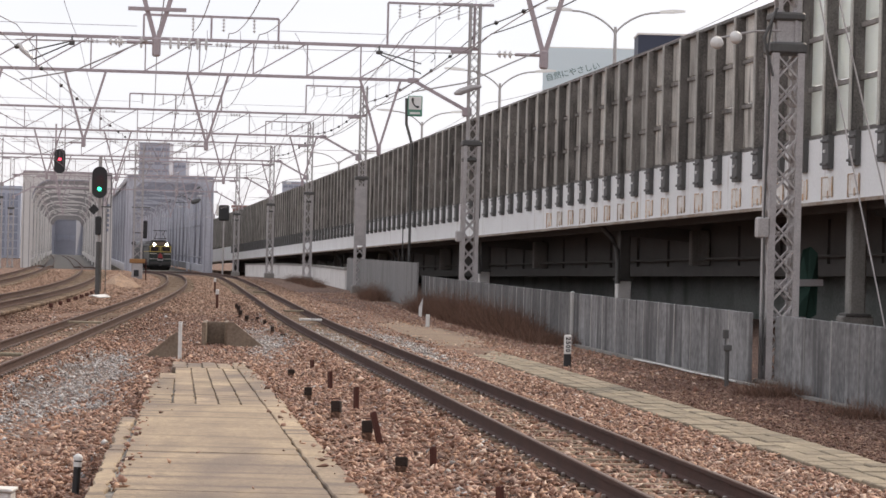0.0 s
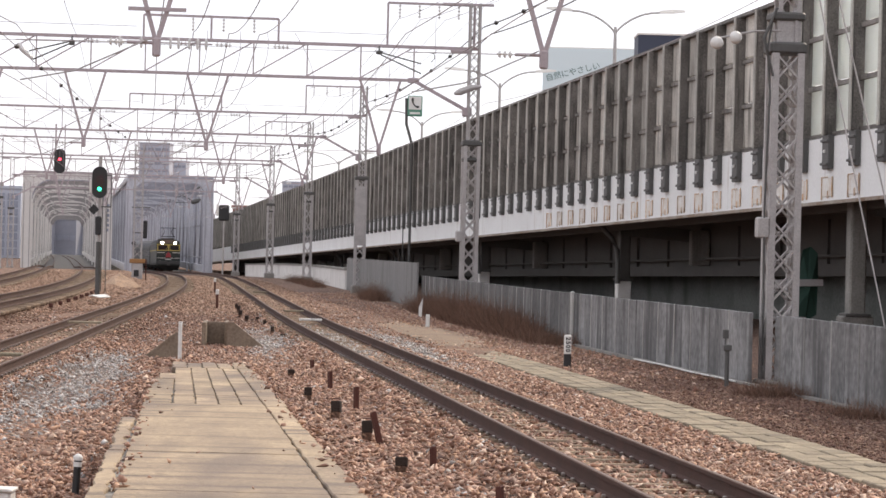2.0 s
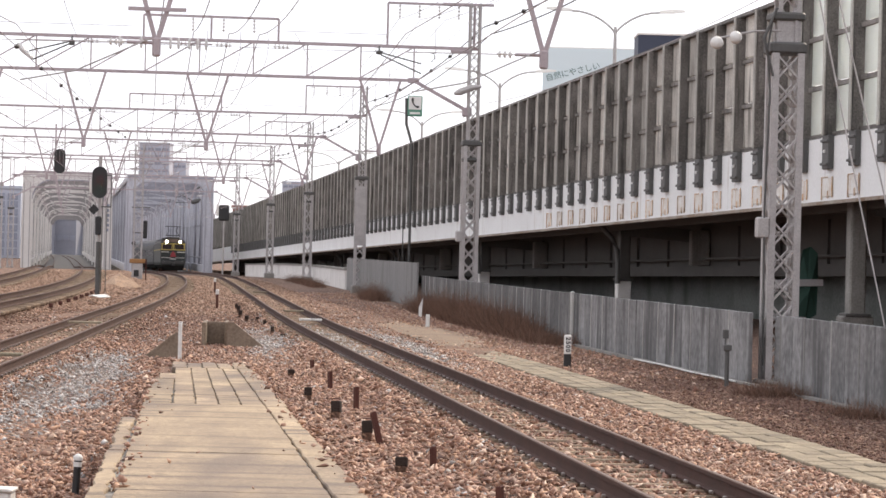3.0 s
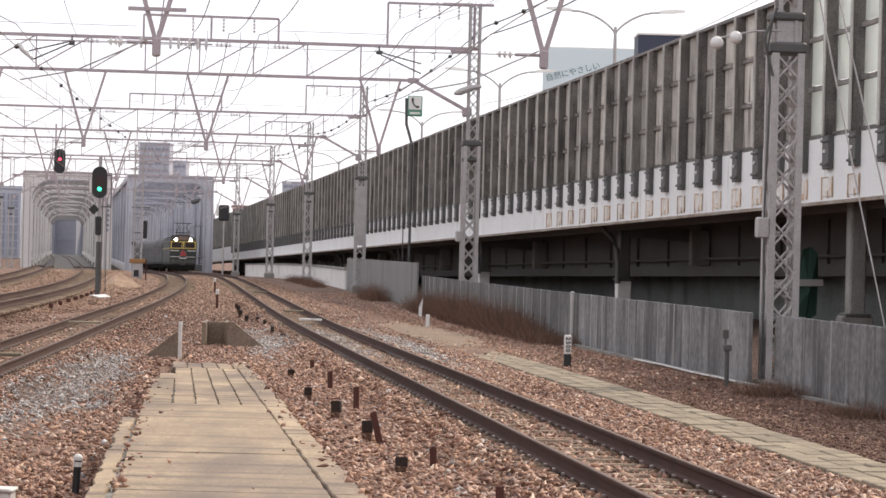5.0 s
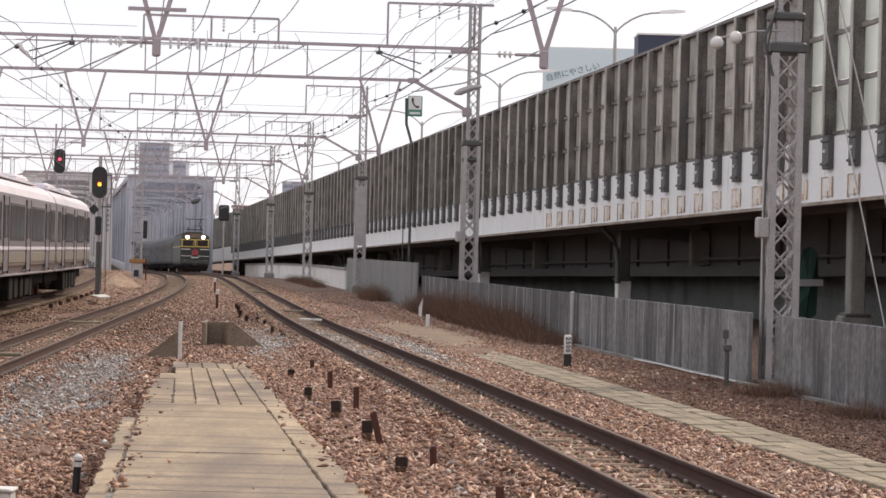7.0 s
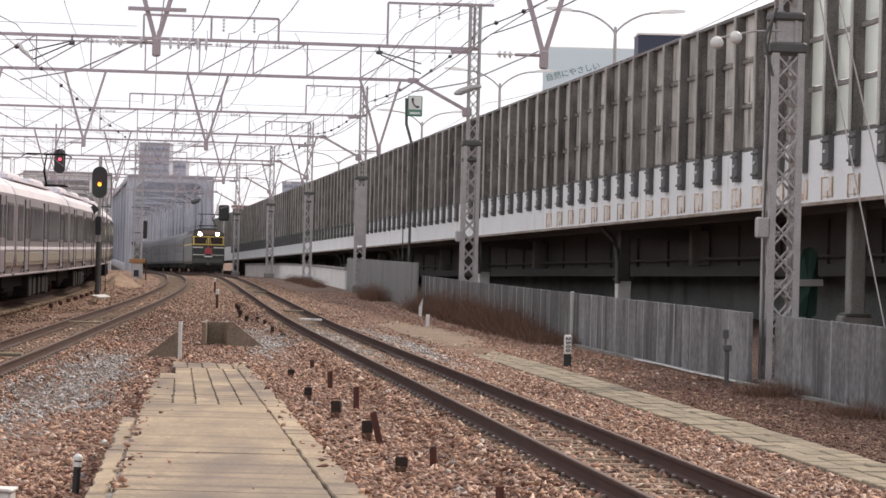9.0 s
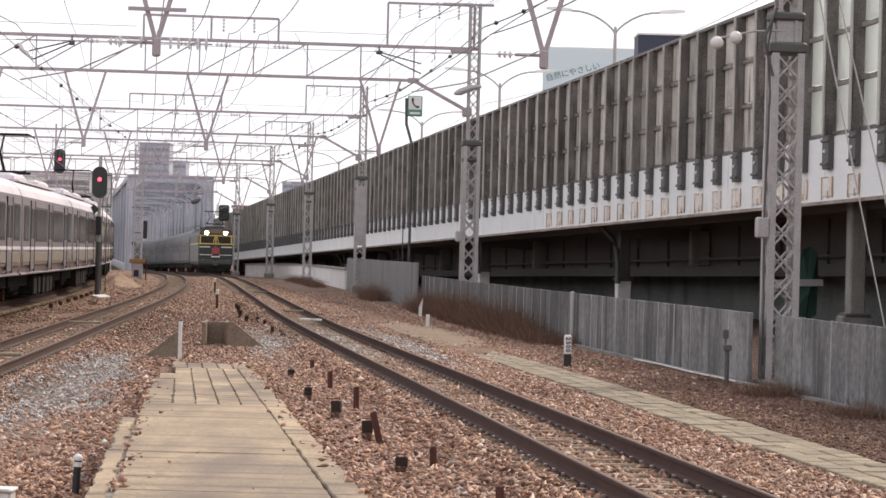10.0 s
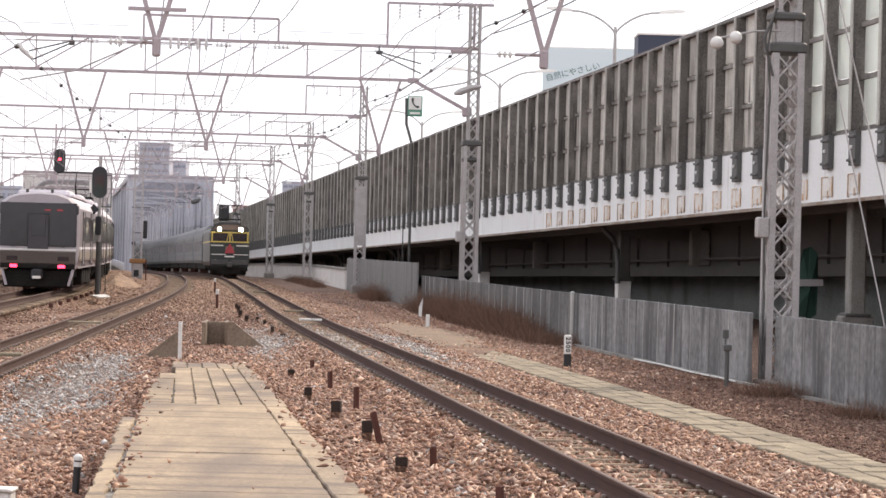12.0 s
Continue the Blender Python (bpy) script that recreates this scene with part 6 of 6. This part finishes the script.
def hull(section, y0, y1, taper=0.0):
    """A body skinned over a mirrored cross-section of (half width, height) from sill to ridge."""
    ring = [(-a, b) for a, b in section] + [(a, b) for a, b in reversed(section)]
    rings = []
    for y, k, dz in ((y0, 1 - taper, -taper), (y0 + 0.25, 1.0, 0), (y1 - 0.25, 1.0, 0), (y1, 1 - taper, -taper)):
        rings.append([(a * k, y, b + dz * (b - 1.0)) for a, b in ring])
    return MB().sweep(rings)


EMU_SECTION = [(1.36, 0.82), (1.44, 1.10), (1.475, 1.40), (1.475, 2.75), (1.45, 3.02)]
EMU_ROOF = [(1.45, 3.02), (1.36, 3.22), (1.10, 3.42), (0.70, 3.55), (0.05, 3.61)]


def bogie(parent, y):
    mb = MB().box((0, y, 0.52), (2.1, 2.7, 0.22), ch=0.05)
    for s in (-1, 1):
        mb.box((s * 0.95, y, 0.50), (0.18, 3.0, 0.32), ch=0.05)
    b = part("bogie", mb, UNDER, parent)
    for dy in (-1.05, 1.05):
        w = MB()
        for s in (-1, 1):
            w.tube([(s * 0.50, y + dy, 0.43), (s * 0.63, y + dy, 0.43)], 0.43, 16)
        w.tube([(-0.6, y + dy, 0.43), (0.6, y + dy, 0.43)], 0.08, 8)
        part("wheelset", w, DARKIRON, b)


def emu_car(cab, panto):
    """One car, ends at -9.85 and 9.85 along y; a cab at the -y end."""
    c = thing("commuter_train_car", Matrix(), "stainless commuter train car with dark cab window and red tail lights" if cab else "stainless steel commuter train car with beige and brown bands", "train car", "cars of the commuter train")
    y0 = -9.6 if cab else -9.85
    part("body", hull(EMU_SECTION, y0, 9.85), STEELBODY, c)
    part("roof", hull(EMU_ROOF, y0, 9.85, 0.0), ROOFGREY, c)
    for s in (-1, 1):
        x = s * 1.478
        part("white_band", MB().box((x, 0, 1.58), (0.02, 19.2, 0.09), ch=0.004), ROOFGREY, c)
        part("beige_band", MB().box((x - s * 0.01, 0, 1.33), (0.03, 19.2, 0.26), ch=0.004), GOLD, c)
        part("brown_band", MB().box((s * 1.462, 0, 1.14), (0.03, 19.2, 0.08), ch=0.004), BROWN, c)
        part("sill", MB().box((s * 1.42, 0, 0.86), (0.06, 19.3, 0.05), ch=0.01), STEELBODY, c)
        for yd in (-6.55, 0.0, 6.55):
            d = part("door", MB().box((x, yd, 1.95), (0.018, 1.3, 1.95), ch=0.004), STEELBODY, c)
            for e in (-1, 1):
                # black strip drawn for the shaded edge of the door recess
                part("door_seal", MB().box((x + s * 0.006, yd + e * 0.69, 1.93), (0.03, 0.13, 2.02), ch=0.004), BLACK, d)
                part("door_glass", MB().box((x + s * 0.006, yd + e * 0.32, 2.28), (0.02, 0.42, 0.85), ch=0.02), GLASS, d)
                part("step_light", MB().box((s * 1.452, yd + e * 0.75, 0.97), (0.05, 0.14, 0.05)), INSUL, d)
        wins = [(-3.28, 4.1), (3.28, 4.1)] + ([(8.55, 1.5)] if cab else [(8.55, 1.5), (-8.55, 1.5)])
        for yc, w in wins:
            fr = part("window_frame", MB().box((x, yc, 2.28), (0.012, w + 0.12, 1.0), ch=0.004), UNDERGREY, c)
            k = 3 if w > 3 else 1
            for i in range(k):
                part("pane", MB().box((x + s * 0.008, yc + w * ((i + 0.5) / k - 0.5), 2.28), (0.014, w / k - 0.07, 0.90), ch=0.006), GLASS, fr)
    if cab:
        # front end: raked mask with one broad dark window
        def ring(y, k):
            sec = EMU_SECTION + EMU_ROOF[1:]
            pts = [(-a, b) for a, b in sec] + [(a, b) for a, b in reversed(sec)]
            return [(a * k, y, 0.9 + (b - 0.9) * (1 - (1 - k) * 0.5)) for a, b in pts]
        part("front_mask", MB().sweep([ring(-9.55, 1.0), ring(-9.8, 0.985), ring(-9.92, 0.94)]), FRONTGREY, c)
        part("front_lower", MB().box((0, -9.935, 1.21), (2.72, 0.06, 0.44), ch=0.02), FRONTBROWN, c)
        part("light_band", MB().box((0, -9.93, 0.90), (2.68, 0.06, 0.17), ch=0.02), UNDER, c)
        for s in (-1, 1):
            part("corner_window", MB().box((s * 1.395, -9.86, 2.37), (0.03, 0.14, 1.48), rz=s * -28, ch=0.008), CABGLASS, c)
        wn_ = part("front_window", MB().box((0, -9.94, 2.41), (2.74, 0.05, 1.58), ch=0.12), CABGLASS, c, "broad dark cab window")
        part("gangway_door", MB().box((0, -9.975, 2.15), (0.74, 0.03, 1.25), ch=0.02), DOORGREY, wn_)
        part("door_window", MB().box((0, -9.995, 2.38), (0.52, 0.02, 0.78), ch=0.03), CABGLASS, wn_)
        for s in (-1, 1):
            part("wiper", MB().bar((s * 0.95, -9.985, 1.6), (s * 0.5, -9.985, 1.7), 0.03), BLACK, wn_)
            part("tail_light", MB().box((s * 0.86, -9.965, 0.90), (0.26, 0.05, 0.11), ch=0.03), TAILGLOW, c, "glowing red tail light")
            part("lamp_bezel", MB().box((s * 0.92, -9.955, 1.18), (0.4, 0.04, 0.16), ch=0.02), GLASS, c)
            part("marker", MB().box((0.55 + s * 0.22, -9.975, 2.94), (0.22, 0.02, 0.06)), REDMARK, wn_)
            part("roof_horn", MB().box((s * 0.45, -9.5, 3.62), (0.10, 0.2, 0.16), ch=0.02), UNDERGREY, c)
            part("skirt_side", MB().bar((s * 1.28, -9.75, 0.8), (s * 1.12, -9.75, 0.2), 0.09, 0.3), FRONTGREY, c)
        part("front_band", MB().box((0, -9.955, 1.50), (2.76, 0.03, 0.075), ch=0.005), WHITEP, c)
        part("door_edge", MB().bar((-0.39, -9.985, 1.6), (-0.39, -9.985, 2.8), 0.025).bar((0.39, -9.985, 1.6), (0.39, -9.985, 2.8), 0.025).bar((-0.39, -9.985, 2.8), (0.39, -9.985, 2.8), 0.025), BLACK, wn_)
        part("coupler", MB().box((0, -10.05, 0.62), (0.42, 0.5, 0.36), ch=0.06), BLACK, c)
        part("coupler_plate", MB().box((0, -10.31, 0.50), (0.3, 0.03, 0.1), ch=0.02), POSTEDGE, c)
        part("skirt", MB().box((0, -9.45, 0.46), (2.5, 0.6, 0.66), ch=0.05), UNDER, c)
    rnd = random.Random(11 + cab * 3 + panto)
    for yy in (-2.9, -1.4, 0.3, 1.9, 3.2):
        w = rnd.uniform(0.8, 1.4)
        for s in (-1, 1):
            part("equipment_box", MB().box((s * 0.95, yy, 0.47), (0.7, w, rnd.uniform(0.5, 0.66)), ch=0.04), UNDER, c)
    part("underframe", MB().box((0, 0, 0.66), (2.2, 19.2, 0.36)), UNDER, c)
    # black block added as the shadow under the floor
    part("under_trunking", MB().box((0, 0, 0.42), (1.7, 10.0, 0.5), ch=0.05), UNDER, c)
    bogie(c, -6.9)
    bogie(c, 6.9)
    for yy in (-5.0, 3.4):
        part("air_conditioner", MB().box((0, yy, 3.60), (1.9, 4.2, 0.26), ch=0.1), ROOFGREY, c)
    part("roof_walk", MB().box((0.95, 0, 3.52), (0.3, 14, 0.06)), ROOFGREY, c)
    if panto:
        pg = MB().bar((-0.8, -1.3, 3.9), (0.8, -1.3, 3.9), 0.07).bar((-0.8, 0.3, 3.9), (0.8, 0.3, 3.9), 0.07)
        pg.bar((0, 0.2, 3.95), (0, -1.4, 4.45), 0.07).bar((0, -1.4, 4.45), (0, -0.1, 5.08), 0.05)
        pg.bar((-0.75, -0.1, 5.1), (0.75, -0.1, 5.1), 0.06).bar((-0.75, 0.15, 5.1), (0.75, 0.15, 5.1), 0.06).bar((0.75, -0.1, 5.1), (0.95, -0.1, 4.98), 0.04).bar((-0.75, -0.1, 5.1), (-0.95, -0.1, 4.98), 0.04)
        part("pantograph", pg, UNDER, c)
        part("pantograph_base", MB().box((0, -0.5, 3.72), (1.3, 2.0, 0.14), ch=0.03), UNDERGREY, c)
    return c


def locomotive():
    """Front at -9.2 along y."""
    c = thing("electric_locomotive", Matrix(), "dark green electric locomotive with yellow bands, red headmark and lit headlights", "locomotive")
    sec = [(1.36, 0.75), (1.42, 1.0), (1.42, 3.2), (1.36, 3.36)]
    part("body", hull(sec, -9.0, 9.0, 0.02), LOCOGREEN, c)
    part("roof", hull([(1.36, 3.36), (1.2, 3.55), (0.8, 3.68), (0.05, 3.72)], -8.9, 8.9, 0.0), UNDERGREY, c)
    part("front_face", MB().box((0, -9.02, 2.0), (2.74, 0.16, 2.6), ch=0.06), LOCOGREEN, c)
    fy = -9.11
    for z, w, h in ((3.13, 2.76, 0.10), (2.46, 2.76, 0.09)):
        part("yellow_band", MB().box((0, fy, z), (w, 0.04, h), ch=0.008), LOCOYELLOW, c)
    part("centre_pillar", MB().box((0, fy - 0.005, 2.8), (0.09, 0.04, 0.62)), LOCOYELLOW, c)
    for s in (-1, 1):
        wd = part("cab_window", MB().box((s * 0.66, fy + 0.01, 2.8), (1.08, 0.05, 0.54), ch=0.02), GLASS, c)
        part("wiper", MB().bar((s * 0.3, fy - 0.03, 2.56), (s * 0.75, fy - 0.03, 2.9), 0.025), BLACK, wd)
        part("pale_line", MB().box((s * 0.9, fy, 2.20), (0.88, 0.03, 0.08), ch=0.006), POSTEDGE, c)
        part("lower_line", MB().box((s * 0.8, fy, 1.56), (1.05, 0.03, 0.05), ch=0.006), POSTEDGE, c)
        hl = part("headlight", MB().tube([(s * 0.76, fy + 0.1, 3.36), (s * 0.76, fy - 0.10, 3.36)], [0.2, 0.2], 14), LOCOGREEN, c)
        part("lens", MB().tube([(s * 0.76, fy - 0.10, 3.36), (s * 0.76, fy - 0.14, 3.36)], [0.155, 0.14], 14), HEADGLOW, hl, "glowing headlight lens")
        part("buffer_step", MB().box((s * 1.05, -9.2, 0.55), (0.5, 0.35, 0.3), ch=0.04), UNDER, c)
        part("tail_lamp", MB().tube([(s * 1.0, fy, 1.1), (s * 1.0, fy - 0.05, 1.1)], 0.09, 10), POSTEDGE, c)
        part("side_band", MB().box((s * 1.425, 0, 2.46), (0.02, 17.6, 0.10)), LOCOYELLOW, c)
        part("side_window", MB().box((s * 1.425, -7.6, 2.8), (0.02, 0.7, 0.55), ch=0.02), GLASS, c)
    part("roof_visor", MB().sweep([[(-1.2, yy, 3.30), (1.2, yy, 3.30), (1.0, yy, 3.58), (0.4, yy, 3.70), (-0.4, yy, 3.70), (-1.0, yy, 3.58)] for yy in (fy - 0.02, fy + 0.25)]), BROWN, c, "dull brown roof end over the windows")
    for s in (-1, 1):
        part("window_surround", MB().box((s * 1.27, fy, 2.8), (0.10, 0.035, 0.58), ch=0.008).bar((s * 0.22, fy - 0.02, 2.52), (s * 0.10, fy - 0.02, 3.06), 0.05), LOCOYELLOW, c)
        part("buffer_beam", MB().box((s * 0.72, fy - 0.02, 1.0), (1.2, 0.1, 0.36), ch=0.03), UNDERGREY, c)
    part("headmark", MB().sweep([[(-0.36, yy, 1.66), (0.36, yy, 1.66), (0.22, yy, 2.0), (0.0, yy, 2.34), (-0.22, yy, 2.0)] for yy in (fy - 0.02, fy - 0.07)]), REDMARK, c, "red headmark plate")
    part("headmark_rim", MB().box((0, fy - 0.01, 1.90), (0.62, 0.03, 0.5), ch=0.03), BROWN, c)
    part("number_bar", MB().box((0, fy, 1.42), (0.7, 0.02, 0.1)), POSTEDGE, c)
    part("coupler", MB().box((0, -9.4, 0.85), (0.4, 0.5, 0.4), ch=0.06), UNDERGREY, c)
    part("pilot", MB().box((0, -9.0, 0.42), (2.4, 0.3, 0.55), ch=0.06), UNDER, c)
    part("underframe", MB().box((0, 0, 0.7), (2.3, 17.0, 0.3)), UNDER, c)
    for yy in (-6.0, 0.0, 6.0):
        bogie(c, yy)
    for yy, w in ((-6.2, 1.6), (-3.0, 1.3), (1.0, 1.7), (4.8, 1.2)):
        part("roof_gear", MB().box((0, yy, 3.80), (w, 1.5, 0.26), ch=0.08), UNDERGREY, c)
    pg = MB().bar((-0.8, -7.4, 4.1), (0.8, -7.4, 4.1), 0.08).bar((-0.7, -7.4, 4.1), (-0.4, -6.4, 4.7), 0.05).bar((0.7, -7.4, 4.1), (0.4, -6.4, 4.7), 0.05)
    pg.bar((-0.4, -6.4, 4.7), (-0.6, -7.3, 5.1), 0.04).bar((0.4, -6.4, 4.7), (0.6, -7.3, 5.1), 0.04).bar((-0.9, -7.3, 5.12), (0.9, -7.3, 5.12), 0.07)
    part("pantograph", pg, UNDER, c)
    return c


def coach():
    c = thing("passenger_coach", Matrix(), "grey-green passenger coach of the express train", "passenger coach", "coaches of the express")
    part("body", hull([(1.38, 0.85), (1.45, 1.1), (1.45, 2.9), (1.4, 3.15)], -9.8, 9.8), COACH, c)
    part("roof", hull([(1.4, 3.15), (1.25, 3.5), (0.9, 3.8), (0.05, 3.92)], -9.8, 9.8), COACHROOF, c)
    for s in (-1, 1):
        part("pale_band", MB().box((s * 1.453, 0, 1.5), (0.014, 19.4, 0.08)), COACHROOF, c)
        for k in range(7):
            part("pane", MB().box((s * 1.453, -7.2 + k * 2.4, 2.25), (0.016, 1.3, 0.8), ch=0.006), GLASS, c)
        for yd in (-9.2, 9.2):
            part("door", MB().box((s * 1.453, yd, 1.95), (0.014, 0.8, 1.9), ch=0.004), COACHROOF, c)
    part("gangway", MB().box((0, -9.95, 2.0), (1.1, 0.3, 2.2), ch=0.05), BLACK, c)
    part("underframe", MB().box((0, 0, 0.65), (2.3, 18.6, 0.5), ch=0.05), UNDER, c)
    bogie(c, -6.9)
    bogie(c, 6.9)
    return c


def rail_pose(track, y, half, lift):
    """The pose of a car whose middle stands at y, its bogies half metres before and behind."""
    s = math.cos(radians(heading(track, y)))
    a, b = on(track, y - half * s, 0, 0, lift), on(track, y + half * s, 0, 0, lift)
    d = b - a
    m = Matrix.Translation((a + b) / 2)
    return m @ Euler((math.atan2(d.z, math.hypot(d.x, d.y)), 0, math.atan2(-d.x, d.y))).to_matrix().to_4x4()


def along_track(track, y, dist):
    """y at dist metres along the track from y."""
    step = 0.5 if dist > 0 else -0.5
    while abs(dist) > 1e-6:
        d = step if abs(dist) > 0.5 else dist
        y += d * math.cos(radians(heading(track, y)))
        dist -= d
    return y


commuter = [emu_car(True, False), emu_car(False, True)]
commuter.append(copy_thing(emu_car(False, False), Matrix()))
for k in range(2):
    commuter.append(copy_thing(commuter[1 if k % 2 == 0 else 2], Matrix()))
spare = [ob for ob in scene.objects if ob.parent is None and ob.name.startswith("commuter_train_car") and ob not in commuter]
commuter += spare
express = [locomotive(), coach()]
for k in range(9):
    express.append(copy_thing(express[1], Matrix()))


def tail_y(t):
    """Where the commuter train's rear end stands."""
    return float(np.interp(t, TAIL_T, TAIL_Y))


TAIL_T = [0.0, 5.7, 6.45, 9.0, 11.0, 12.0]
TAIL_Y = [-189.0, -44.0, -25.0, 33.6, 77.2, 99.2]


def nose_y(t):
    """Where the locomotive's front stands."""
    return 344.0 - 10.4 * t - 0.165 * t * t


def motions():
    for k, car in enumerate(commuter):
        rows = []
        for i in range(25):
            t = i * 0.5
            y = along_track(track_l, tail_y(t), 10.0 + 20.0 * k)
            rows.append((t, rail_pose(track_l, y, 6.9, RISE)))
        walk(car, rows)
    for k, car in enumerate(express):
        rows = []
        for i in range(13):
            y = along_track(track_r, nose_y(i), 9.2 if k == 0 else 18.6 + 10.0 + 20.0 * (k - 1))
            rows.append((float(i), rail_pose(track_r, y, 6.0 if k == 0 else 6.9, 0.0)))
        walk(car, rows)
    for s, z, nm in LAMP_MASKS:
        shut, clear = pose(0, 0, z), pose(-0.001, 0.075, z)
        spans = {"green_lamp": ((0.0, 2.15), (4.85, 6.85)), "amber_lamp": ((6.85, 7.15), (8.7, 9.3)), "red_lamp": ((9.3, 11.75),), "hung_lamp": ((0.0, 2.75), (4.85, 13.0))}[nm]
        rows = [(0.0, clear if spans[0][0] == 0.0 else shut)]
        for a, b in spans:
            for t, m0, m1 in ((a, shut, clear), (b, clear, shut)):
                if 0 < t < 12:
                    rows += [(t - 0.04, m0), (t + 0.04, m1)]
        rows.append((12.0, rows[-1][1]))
        walk(s, rows)


motions()
